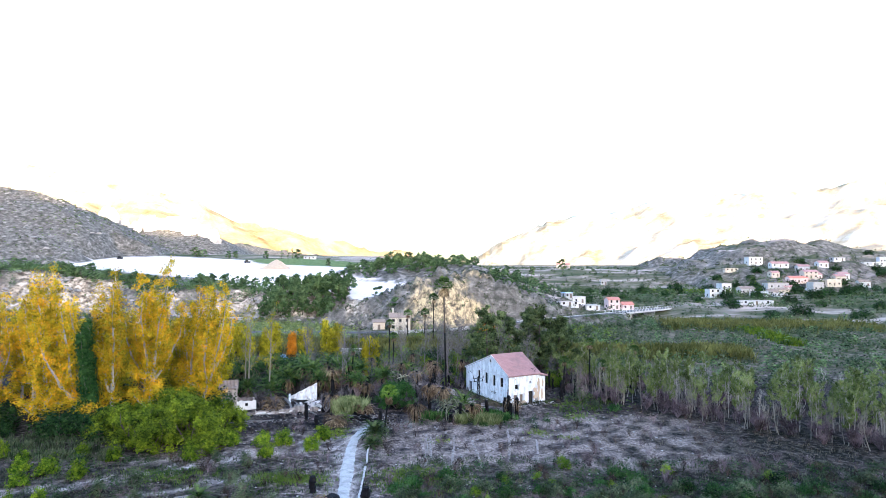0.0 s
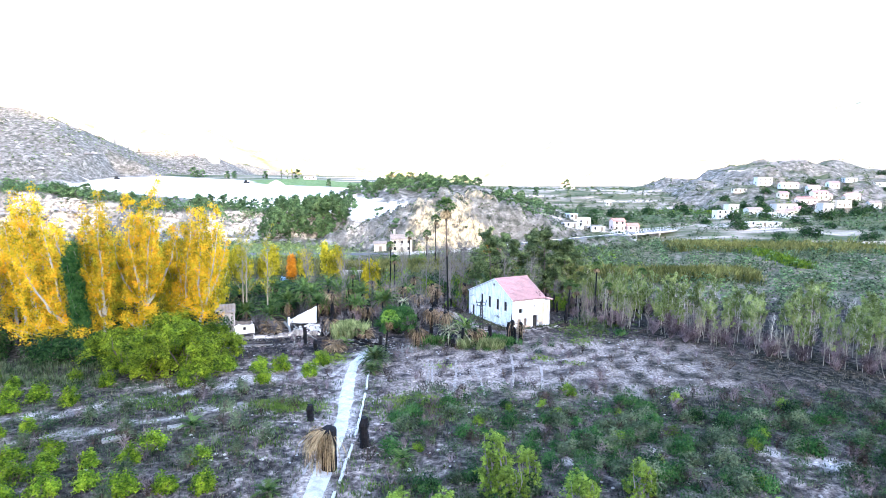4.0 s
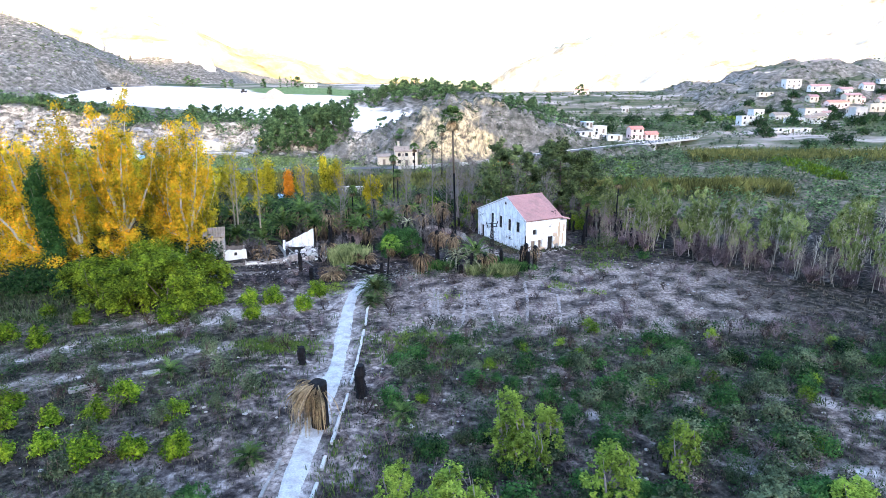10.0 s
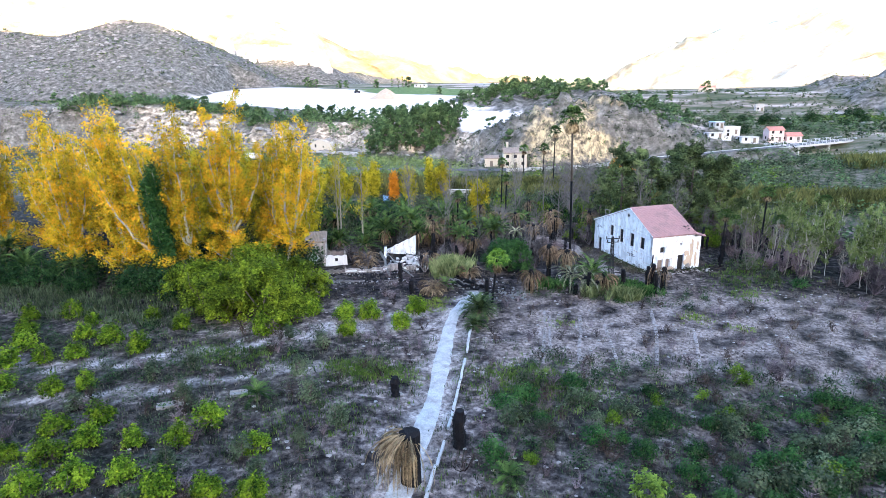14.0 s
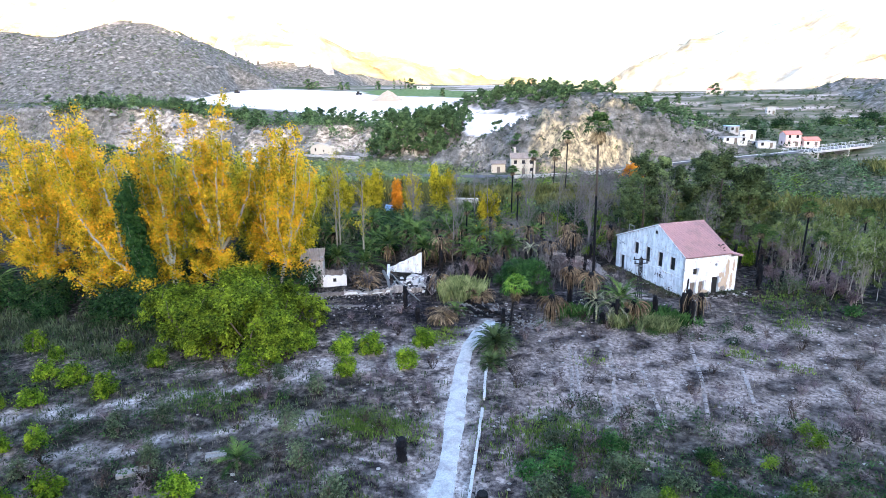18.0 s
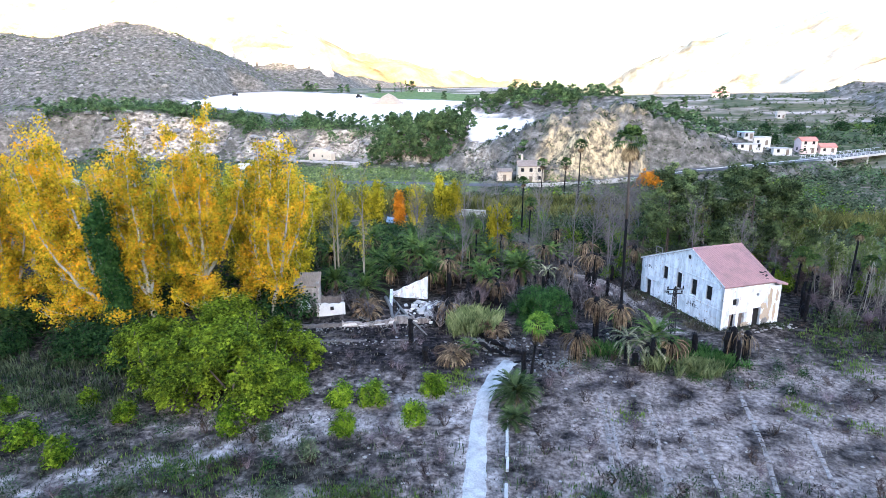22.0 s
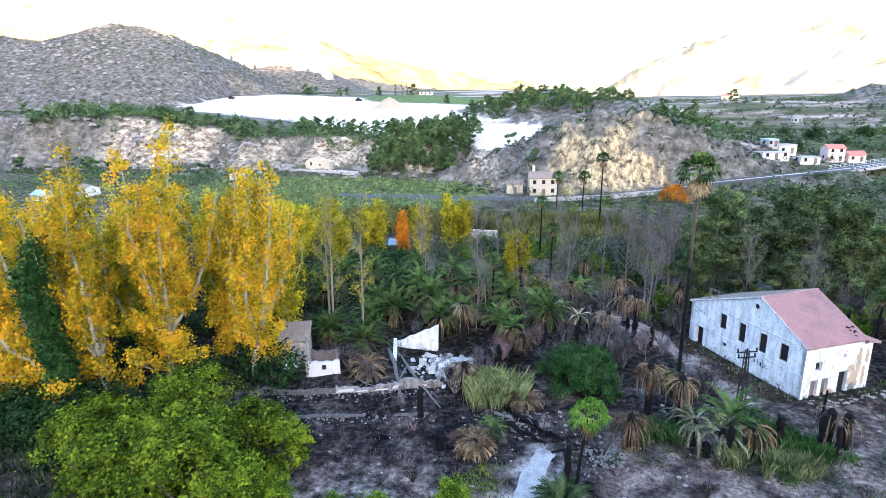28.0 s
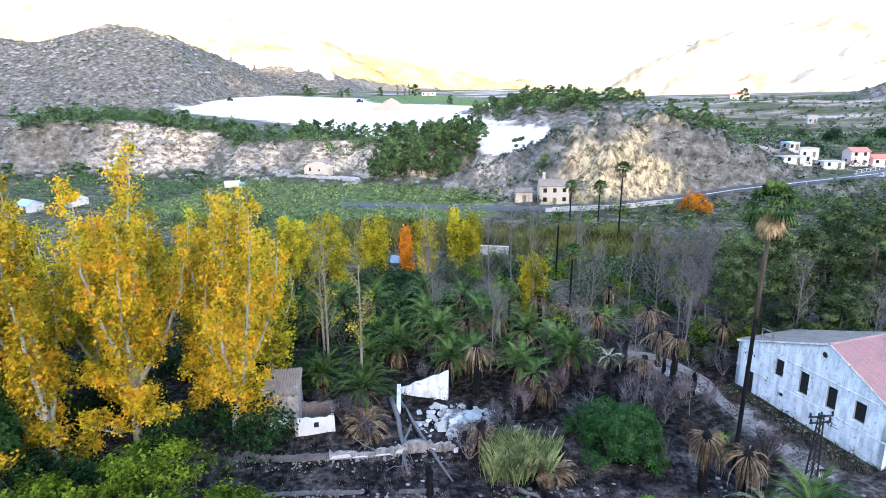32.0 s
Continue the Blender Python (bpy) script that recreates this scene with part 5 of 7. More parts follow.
for k in range(300):
    x, y = AR.normal(-9.3, 1.6), AR.normal(84.8, 1.3)
    if k > 150:
        x, y = AR.normal(-17.2, 2.0), AR.normal(89.0, 1.5)
    s = AR.uniform(0.05, 0.22)
    ash.box((x, y, gz(x, y) + 0.06), (s * 2, s, s * 0.8), AR.uniform(0, 3))
tagged(part("ash_litter", ash, M["ash"]), "grey ash and charred splinters on the ground", "debris", kind="stuff")

pyl = thing("power_pole", "small dark lattice power pole with two crossarms", "pole")
pz = 6.3
for sx in (-1, 1):
    for sy in (-1, 1):
        part("leg", Buf().tube([(sx * 0.32, sy * 0.32, -0.2), (sx * 0.13, sy * 0.13, pz)], [0.075, 0.06], 4), M["iron"], pyl)
for k in range(10):
    z0, z1 = pz * k / 10, pz * (k + 1) / 10
    w0, w1 = 0.32 - 0.19 * k / 10, 0.32 - 0.19 * (k + 1) / 10
    s = 1 if k % 2 else -1
    bb = Buf()
    for q in (-1, 1):
        bb.tube([(s * w0, q * w0, z0), (-s * w1, q * w1, z1)], [0.045, 0.045], 3)
        bb.tube([(q * w0, s * w0, z0), (q * w1, -s * w1, z1)], [0.025, 0.025], 3)
    part("brace", bb, M["iron"], pyl)
for z, ln in ((pz - 0.25, 2.3), (pz - 0.85, 2.0)):
    arm = part("crossarm", Buf().box((0, 0, z), (ln, 0.12, 0.12)), M["iron"], pyl)
    for s in (-1, 0, 1):
        part("insulator", Buf().tube([(s * ln * 0.45, 0, z + 0.06), (s * ln * 0.45, 0, z + 0.16), (s * ln * 0.45, 0, z + 0.34), (s * ln * 0.45, 0, z + 0.45)], [0.05, 0.09, 0.09, 0.04], 7), M["dark"], arm)
pyl.matrix_basis = pose(5.6, 97.6, gz(5.6, 97.6), 0, 0, 20)

fallen("fallen_trunk", (-33.6, 100.4), (-27.4, 92.0), 0.16, "charcoal", "charred black trunk among the bleached ones", seed=8, za=0.5, branches=4)
fallen("fallen_trunk", (-31.8, 96.6), (-30.6, 90.2), 0.12, "ash", "thin bleached branch against the wall", seed=9, za=0.8, branches=4)
fallen("fallen_trunk", (-38.4, 95.4), (-34.0, 92.6), 0.1, "ash", "thin bleached branch on the ground", seed=10, za=0.3, branches=6)

LS = rng_of(41)
stones = Buf()
for k in range(210):
    t = LS.uniform()
    ax, ay, bx, by = ((-47, 88, -38, 90.2), (-38, 90.2, -26.5, 94.6), (-43, 83.8, -26, 88.2))[k % 3]
    x, y = ax + (bx - ax) * t + LS.normal() * 0.5, ay + (by - ay) * t - abs(LS.normal()) * 0.8
    s = LS.uniform(0.05, 0.2)
    stones.box((x, y, gz(x, y) + s * 0.25), (s * LS.uniform(0.8, 1.8), s * 0.8, s * 0.7), LS.uniform(0, 3))
tagged(part("fallen_stones", stones, M["stone"]), "small stones fallen from the crumbling walls", "rubble", kind="stuff")
for (x, y), ln_, tilt in (((-37.3, 46.7), 2.4, 38), ((-32.0, 50.1), 1.7, 32)):
    sl = thing("channel_slab", "pale broken concrete slab of an old irrigation channel", "slab")
    part("slab", Buf().box((0, 0, 0.14), (ln_, 0.7, 0.3), 0, 0.12), M["stone"], sl)
    part("rim", Buf().box((0, 0.28, 0.34), (ln_ * 0.96, 0.14, 0.14), 0, 0.03), M["stone"], sl)
    sl.matrix_basis = pose(x, y, gz(x, y), 0, 2, tilt)

# ---- trees and plants, set out ----
GROVE = [
    # x, y, height, crown reach, lean, leaders, leaf colour
    (-66.0, 80.4, 27.0, 5.6, -6.5, 5, "poplar"), (-61.6, 82.4, 28.0, 3.6, -0.8, 5, "poplar"), (-58.6, 88.6, 29.5, 5.2, 3.0, 6, "poplar"), (-61.8, 93.0, 26.0, 4.6, 0.5, 5, "poplar"),
    (-49.8, 92.6, 25.5, 4.6, 3.6, 6, "poplar"), (-54.2, 95.5, 25.0, 4.6, 1.5, 5, "poplar"), (-72.5, 84.0, 25.0, 4.6, -3.0, 5, "poplar"), (-79.5, 87.0, 26.0, 4.6, -2.0, 5, "poplar"),
    (-88.0, 85.0, 25.0, 4.8, -3.0, 5, "poplar"), (-96.5, 89.0, 26.0, 4.8, -1.0, 5, "poplar"), (-105, 87.0, 25.0, 4.8, -2.0, 5, "poplar"), (-114, 92.0, 25.0, 4.8, 0.0, 5, "poplar"),
    (-70.0, 96.0, 22.0, 4.2, -1.0, 5, "poplar_green"), (-82.0, 97.0, 22.0, 4.2, 0.5, 5, "poplar"), (-92.0, 99.0, 21.0, 4.2, -1.0, 5, "poplar_green"), (-103, 101, 22.0, 4.2, 0.0, 5, "poplar"),
    (-71.0, 79.2, 26.5, 4.6, -3.0, 5, "poplar"), (-82.5, 80.5, 25.0, 4.6, -2.0, 5, "poplar"), (-58.0, 101, 21.0, 3.8, 1.0, 5, "poplar_green"), (-50.5, 100.5, 19.0, 3.4, 1.0, 4, "poplar_green"),
]
for k, (x, y, hh, ww, ln, nl, mt) in enumerate(GROVE):
    put(poplar(11 + k, hh, ww, 0.56 if y < 95 else 0.46, mt, 58, 0.33, (ln, 0.4), 0.16 + 0.03 * (k % 4), nl), x, y, copy=False)
PB = [poplar(31, 17, 2.6, 0.8, "poplar_green", 40, 0.4), poplar(32, 15, 2.4, 0.8, "poplar_green", 40, 0.4)]
scatter(PB, [(-57, 106), (-66, 108), (-76, 107), (-86, 110), (-97, 111), (-108, 108), (-72, 118), (-84, 121), (-62, 120), (-95, 122)], 41, 0.85, 1.1)
P2 = [poplar(21, 11.5, 2.3, 1.3, "poplar_green", 36, 0.42, low=0.08, leaders=5, label="low broad poplar with yellow-green leaves"), poplar(22, 10.0, 2.2, 1.3, "poplar_green", 36, 0.42, low=0.08, leaders=5, label="low broad poplar with yellow-green leaves")]
scatter(P2, [(-68, 142), (-73, 146), (-63, 145), (-58, 150), (-79, 140), (-54, 146), (-46, 152), (-40, 155), (-37.5, 156), (-85, 143), (-22.5, 131), (-60, 141), (-66, 149), (-91, 139), (-76, 151)], 42, 0.85, 1.1)
put(poplar(23, 9.0, 1.2, 1.2, "orange", 40, 0.38, low=0.08, label="small poplar with rust-orange leaves"), -50, 152, copy=False)
for k, (x, y, hgt) in enumerate([(-46, 107, 21), (-40.2, 103.8, 20), (-47.5, 109, 18)]):
    put(bare_tree(50 + k, hgt, 2.4, 18, 160, "poplar_green", 1100, "poplar_tree", "half-bare poplar with a pale straight trunk", "poplar grove", "halfbark", 0.2), x, y, copy=False)
for k, (x, y, hgt) in enumerate([(-22.5, 129, 19), (-30, 135, 15), (-14, 128, 12), (-35, 118, 13), (-4, 140, 13), (18, 118, 12), (-16, 142, 14), (-42, 138, 14), (5, 145, 12), (-26, 112, 11), (-8, 134, 14), (-27, 140, 16), (-2, 121, 12), (12, 124, 13)]):
    put(bare_tree(70 + k, hgt, 2.6, 15, 220, name="bare_tree", thick=0.11, upright=2.2), x, y, copy=False)
PN = [pine(61, 21, 5.4, 150, 120, 0.47), pine(62, 20, 5.2, 150, 120, 0.47, 0.3), pine(63, 17.5, 4.8, 130, 120, 0.47, 0.22)]
scatter(PN, [(8.6, 130), (22.4, 131), (15.2, 130), (27.2, 131), (12.5, 138), (20.5, 139), (29.5, 139)], 43, 0.92, 1.02)
scatter([pine(65, 11, 3.4, 90, 150, 0.34, 0.1), pine(66, 9, 3.2, 90, 150, 0.34, 0.08)], [(4.6, 125.5), (11.5, 125), (19, 125.5), (25, 125), (32, 128), (16, 123)], 431, 0.85, 1.15)
for k, (x, y, hgt) in enumerate([(-1.6, 127.5, 14.5), (2.2, 128.5, 15.5), (-4.2, 131, 13), (0.4, 133, 14)]):
    put(bare_tree(90 + k, hgt, 3.0, 22, 420, "greytwig", 700, "bare_tree", "dead pine bristling with fine purple-grey twigs", "dead pines", "greybark", 0.13, 1.3), x, y, copy=False)
put(poplar(64, 19.0, 2.2, 1.25, "lush", 54, 0.36, (-1.0, 0.2), 0.12, 4, "ivy_clad_tree", "dark green tree clad in ivy among the poplars"), -64.0, 79.8, copy=False)

FIG = [bush(80 + k, w, h, "bush", 200, 64, 0.32, "fig_tree", "wide yellow-green leafy fig tree beside the orchard", "tree", "fig thicket", 8) for k, (w, h) in enumerate(((11, 8.5), (9, 7), (8, 6.5)))]
scatter(FIG, [(-43, 73), (-49.5, 71), (-39, 76.5), (-47, 78), (-41, 70.5), (-54, 74), (-46.5, 68.5)], 44, 0.9, 1.1)
DK = [bush(90 + k, 5 + k, 4 + 0.5 * k, "darkleaf", 44, 28, 0.4, "dark_shrub", "dense dark green shrub under the trees", "shrub", "undergrowth") for k in range(3)]
r = rng_of(7)
spots = [(-56 - 1.9 * k + r.uniform(-1, 1), 74 + r.uniform(-2, 8)) for k in range(34)] + [(r.uniform(-95, -45), r.uniform(86, 112)) for k in range(26)]
spots += [(r.uniform(-62, -36), r.uniform(112, 142)) for k in range(22)] + [(r.uniform(-30, 12), r.uniform(132, 165)) for k in range(10)]
scatter(DK, spots, 45, 0.7, 1.25)
OL = [bush(960 + k, 6, 5, "olive", 34, 32, 0.33, "shrub", "grey-green half-bare shrub in rough ground", "shrub", "rough ground", 6, "greybark") for k in range(2)]
spots = [(r.uniform(-45, 45), r.uniform(128, 165)) for k in range(50)] + [(r.uniform(-110, -50), r.uniform(112, 150)) for k in range(40)] + [(r.uniform(24, 50), r.uniform(100, 140)) for k in range(8)]
scatter(OL, spots, 46, 0.6, 1.3)
LB = [bush(100 + k, 5, 4.2, "lime", 44, 30, 0.33, "green_shrub", "bright green leafy shrub among bare trees", "shrub", "green shrubs") for k in range(2)]
scatter(LB, [(r.uniform(-40, 30), r.uniform(118, 160)) for k in range(34)] + [(r.uniform(24, 48), r.uniform(112, 135)) for k in range(12)], 47, 0.6, 1.2)

# palms round the ruins
DP = [date_palm(110, 2.6, 34, 3.4, 26), date_palm(111, 3.6, 30, 3.2, 30, True), date_palm(112, 1.6, 30, 3.2, 16), date_palm(113, 3.0, 12, 2.6, 40, True, label="scorched date palm with few green fronds")]
scatter(DP, [(-37.7, 110), (-33, 113), (-29.5, 112), (-27.6, 109), (-24, 113), (-20, 105.6), (-22, 109), (-36, 117), (-31, 120), (-42, 116), (-45, 121), (-38, 124), (-26, 119), (-50, 113), (-33, 128), (-40, 130), (-18, 118), (-28, 126), (-52, 124), (-48, 129), (-44, 101.5), (-50, 97), (-38.5, 100.5), (-84, 79), (-90, 77), (-97, 80), (-79, 76.5), (-16, 113), (-30, 107), (-41, 108), (-22, 116), (-29, 122), (-42, 125), (-55, 118), (-12, 124), (-20, 129)], 48, 0.95, 1.4)
BP = [date_palm(116, 4.0, 0, 3.0, 46, True, label="burnt date palm with only brown hanging fronds"), date_palm(117, 5.0, 0, 2.6, 40, True, label="burnt date palm with only brown hanging fronds")]
scatter(BP, [(-5.3, 117.6), (-11.1, 130.6), (-4.2, 112.5), (-21, 125), (-13, 122), (-30, 116.5), (-35, 122), (-26.5, 105.5), (-8, 108), (-1, 113), (-17, 127), (-6, 125), (2, 118)], 49, 1.0, 1.35)
put(date_palm(120, 1.0, 70, 3.0, 14, live="palm_dark", label="low bushy date palm beside the footpath"), -12.2, 75.6, copy=False)
put(date_palm(121, 0.3, 34, 1.9, 4, live="palm_dark", label="small low date palm beside the footpath"), -12.0, 71.6, copy=False)
put(date_palm(122, 0.5, 18, 2.0, 0, label="small young date palm in the scrub"), -29.6, 49.6, copy=False)
put(date_palm(123, 0.4, 16, 1.6, 0, label="small young date palm in the scrub"), -15.6, 36.0, copy=False)
put(date_palm(124, 0.4, 16, 1.6, 0, label="small young date palm in the scrub"), -4.0, 43.0, copy=False)
put(date_palm(125, 0.8, 16, 2.0, 0, label="small young date palm by the house"), -1.2, 99.5, copy=False)
put(date_palm(126, 0.5, 16, 1.8, 0, label="small young date palm by the logs"), -19.4, 86.0, copy=False)
for k, (x, y, th, ln, mat, lab) in enumerate([
    (-11.2, 41.2, 4.2, 4.7, "palm_straw", "dead palm leaning over the path with straw-coloured hanging fronds"),
    (-6.4, 87.1, 2.4, 3.0, "palm_dry", "dead palm with straw-coloured hanging fronds"), (-4.2, 93.6, 4.2, 2.4, "palm_dry", "dead palm with a brown drooping head"),
    (-0.6, 88.6, 2.6, 3.4, "palm_pale", "half-dead palm with bleached arching fronds"), (1.6, 87.6, 2.4, 3.2, "palm_pale", "half-dead palm with bleached arching fronds"),
    (4.2, 88.4, 2.2, 2.6, "palm_dry", "dead palm with straw-coloured hanging fronds"), (11.2, 90.6, 3.0, 2.6, "palm_dry", "charred palm with a few dry fronds"), (12.8, 91.0, 2.6, 2.2, "palm_dry", "charred palm with a few dry fronds"),
    (-24.0, 94.4, 2.4, 2.4, "palm_dry", "dead palm with a brown drooping head"), (-1.4, 92.0, 4.0, 2.6, "palm_dry", "dead palm with a brown drooping head"), (-20.6, 83.2, 0.7, 2.0, "palm_dry", "scorched low palm with splayed dry fronds"),
    (-36.4, 95.6, 0.6, 2.6, "palm_dry", "scorched low palm with splayed dry fronds"), (-17.0, 92.2, 0.6, 2.0, "palm_dry", "scorched low palm with splayed dry fronds"), (-14.2, 114.6, 3.6, 2.4, "palm_pale", "burnt palm with a few bleached fronds"),
    (-11.6, 112.0, 3.2, 2.4, "palm_pale", "burnt palm with a few bleached fronds"), (-18.4, 103.0, 2.6, 2.0, "palm_dry", "dead palm with a brown drooping head")]):
    pale = mat == "palm_pale"
    put(dead_palm(130 + k, th, ln, 125 if k == 0 else 14 if k in (6, 7) else 24 if pale else 70, mat, lab, 1.15 if pale and k > 6 else 0.95 if pale or th < 1 else 1.25, 0.85 if k == 0 else 0.32, -2.35 if k == 0 else None, 1.0 if pale or th < 1 else 0.0), x, y, 0 if k == 0 else 40 * k, 1.0 if k == 0 or pale else 1.3, copy=False)
lv = date_palm(127, 2.6, 26, 4.0, 0, True, label="half-green palm among the dead ones")
put(lv, 2.6, 89.4, copy=False)
put(fan_palm(150, 25.2, 2.3, (-0.4, -3.0), 0.17, True, 40), -1.0, 96.8, copy=False)
put(fan_palm(151, 6.8, 1.9, (0.7, 0.1), 0.15, skirt=12, vivid=True), -11.2, 80.2, copy=False)
for k, (x, y, hgt) in enumerate([(-12.1, 188.3, 10), (-19.1, 194.7, 9), (-8, 172, 17), (-20, 150, 12), (26.5, 118, 6.5), (28, 117, 5.6), (31.5, 113, 11.5), (46, 128, 8), (35, 116, 6.0), (-17, 136, 10), (-24.6, 118, 9)]):
    put(fan_palm(152 + k, hgt, 1.5 if k > 2 else 2.0, (0.2, 0), 0.16, skirt=8), x, y, copy=False)
BT = [burnt_trunk(170, 2.8), burnt_trunk(171, 1.9, 0.34), burnt_trunk(172, 3.6, 0.28), burnt_trunk(173, 1.4, 0.36)]
scatter(BT, [(-27.2, 87.5), (-23.9, 82.7), (-12.0, 80.4), (-33.8, 106), (-18.2, 122.6), (-15.3, 118.7), (-13.7, 115.9), (-23, 104), (-16.6, 120.5), (-25.4, 93.4), (-12.8, 119), (-20.5, 116), (24, 107), (27, 110), (34, 118), (36, 122), (30, 124), (39, 121), (42, 126), (33, 106), (34, 105.4), (0.2, 87.0), (2.0, 86.6), (3.2, 87.4), (10.4, 89.8), (11.6, 89.4), (44, 118), (-24, 121), (-9.5, 116), (-22.4, 99), (-26.5, 101.8), (-21, 101), (-24.2, 97.2), (-14, 108), (-19, 107), (7, 90)], 50, 0.85, 1.15)

# orchard and scrub in front
CIT = [bush(180 + k, w, h, "citrus", 46, 36, 0.205, "citrus_tree", "small round yellow-green citrus tree on bare soil", "tree", "young orchard", 4) for k, (w, h) in enumerate(((2.0, 2.0), (1.7, 2.3), (2.3, 2.2)))]
ORCHARD = [(-51.3, 46.4), (-48.4, 47.9), (-55.6, 53.5), (-58.5, 51.9), (-64.2, 54.3), (-61.1, 49.9), (-55.3, 58.3), (-49.8, 56.7), (-59.3, 58.4), (-62.1, 62.3), (-55.1, 65.2), (-49.2, 63.6), (-34.8, 72.0), (-37.9, 64.2), (-27.5, 66.5), (-26.5, 72.1), (-29.8, 71.2), (-21.2, 69.5), (-21.1, 75.4), (-41.9, 43.2), (-44.5, 40.8), (-35.8, 40.5), (-40.1, 39.9), (-41.2, 37.0), (-32.5, 41.9), (-31.6, 45.1), (-25.3, 42.3), (-33.6, 36.7), (-36.7, 35.2), (-39.7, 33.5), (-44.9, 36.4), (-29.1, 35.4), (-25.7, 36.5), (-22.2, 36.8)]
scatter([bush(183 + k, 2.0, 2.3, "citrus", 46, 52, 0.18, "citrus_tree", "bushy yellow-green citrus tree near the footpath", "tree", "young orchard", 4) for k in range(2)], ORCHARD[12:19] + [(-36.5, 66.2)], 511, 1.15, 1.4)
scatter(CIT, ORCHARD[:12] + ORCHARD[19:] + [(-68, 58), (-72, 62), (-67, 64), (-76, 57), (-70, 52), (-64, 46), (-60, 40), (-50, 33), (-55, 36), (-45, 31), (-57, 46)], 51, 1.0, 1.35)
THIN = [bush(186 + k, 1.5, 2.3, "olive", 24, 34, 0.17, "citrus_tree", "sparse wilting citrus tree with brown leaves", "tree", "young orchard", 6) for k in range(2)]
scatter(THIN, [(-28.6, 62.1), (-33.8, 63.6), (-30.8, 38.3), (-22.9, 38.7), (-25.7, 40.8), (-21.7, 43.6), (-43.0, 51.1), (-39.8, 53.4), (-24.6, 51.0), (-28.0, 55.2), (-20.0, 47.5), (-36.5, 47.8), (-46, 44.2), (-30, 33.5)], 52, 1.0, 1.4)
SH = [bush(190 + k, 2.4, 1.5, m_, 26, 31, 0.215, "low_shrub", lab, "shrub", "scrub") for k, (m_, lab) in enumerate((("olive", "grey-green low shrub in burnt scrub"), ("darkleaf", "dark green low shrub in burnt scrub"), ("olive", "grey-green low shrub in burnt scrub"), ("lush", "dark green low shrub in burnt scrub")))]
RSH = [(5.2, 54.6), (8.3, 53.2), (1.0, 55.7), (0.4, 58.6), (2.6, 52.4), (2.7, 49.6), (13.5, 54.1), (15.7, 56.2), (21.6, 53.1), (13.6, 49.7), (23.4, 50.7), (14.0, 46.3), (19.4, 46.9), (9.7, 46.3), (4.8, 50.3), (26.0, 58.4), (33.3, 53.6), (36, 54.5), (38.5, 55.2), (41, 54.6), (43.5, 56), (46, 55.4), (48.6, 56.4), (35, 56), (40, 57), (27.7, 40.2), (31.8, 41.6), (17.7, 47.3), (24.9, 52.0), (20.7, 42.4), (28.5, 47.4), (26, 46)]
scatter(SH, RSH + [(r.uniform(-6, 62), r.uniform(30, 60)) for k in range(110)] + [(r.uniform(14, 33), r.uniform(38, 57)) for k in range(36)] + [(30, 100), (33, 97)], 53, 0.55, 1.3)
LS_ = [bush(194 + k, 1.5, 1.4, "lime", 22, 40, 0.15, "low_shrub", "small bright green shrub in burnt scrub", "shrub", "green shrubs of the field") for k in range(2)]
scatter(LS_, [(17.0, 62.5), (16.8, 64.1), (30.6, 60.9), (14.0, 55.7), (21.9, 56.5), (26.6, 50.1), (4.2, 52.8), (8.3, 57.1), (19.7, 48.4), (34.0, 47.0), (12.6, 58.8), (31, 39.6), (23, 44), (-2.5, 45.5), (37, 51), (44, 60)], 531, 0.75, 1.2)
DB = [twig_bush(196 + k, 2.0, 1.5, "deadbush" if k % 2 else "twig", 150, "scorched brown leafless shrub", "burnt vines", "dead_shrub") for k in range(4)]
rows = [(x_ + r.uniform(-1.3, 1.3), 62 + 3.0 * j + r.uniform(-1.2, 1.2)) for j in range(10) for x_ in np.arange(-9, 52, 3.6) if r.uniform() < 0.4]
scatter(DB, rows + [(r.uniform(-8, 66), r.uniform(30, 66)) for k in range(190)] + [(r.uniform(-48, -17), r.uniform(34, 72)) for k in range(60)] + [(r.uniform(-34, -16), r.uniform(74, 92)) for k in range(16)] + [(r.uniform(-14, 4), r.uniform(98, 116)) for k in range(18)], 54, 0.6, 1.25)
FS = [bush(200 + k, 3.6, 6.4 - 0.9 * k, "willow", 150, 26, 0.22, "young_tree", "feathery light green young tree at the field edge", "tree", "field edge trees", 12, "greybark") for k in range(3)]
scatter(FS, [(5.4, 37.6), (8.4, 38.6), (6.6, 36.0), (-2.9, 31.3), (3.3, 29.3), (18.4, 36.2), (12.0, 31.5), (1.3, 30.1), (27.5, 30.0), (-1.0, 28.0)], 55, 0.75, 1.1)
FB = [bush(206 + k, 4.0, 3.0, ("lush", "olive")[k], 90, 48, 0.22, "field_bush", ("dense dark green bush at the field edge", "grey-green dense bush at the field edge")[k], "bush", "field edge bushes", 8) for k in range(2)]
scatter(FB, [(14.2, 32.4), (23.6, 31.6), (11.8, 31.0), (26.6, 31.4), (-17.5, 30.0), (-20.5, 29.0), (16.5, 30.2), (21, 29.5), (29.5, 31.8), (-24, 29.5), (33, 30), (6, 29), (-6.5, 27), (-14.6, 28), (1, 26), (10, 26.5), (37, 30.5)], 555, 0.7, 1.1)

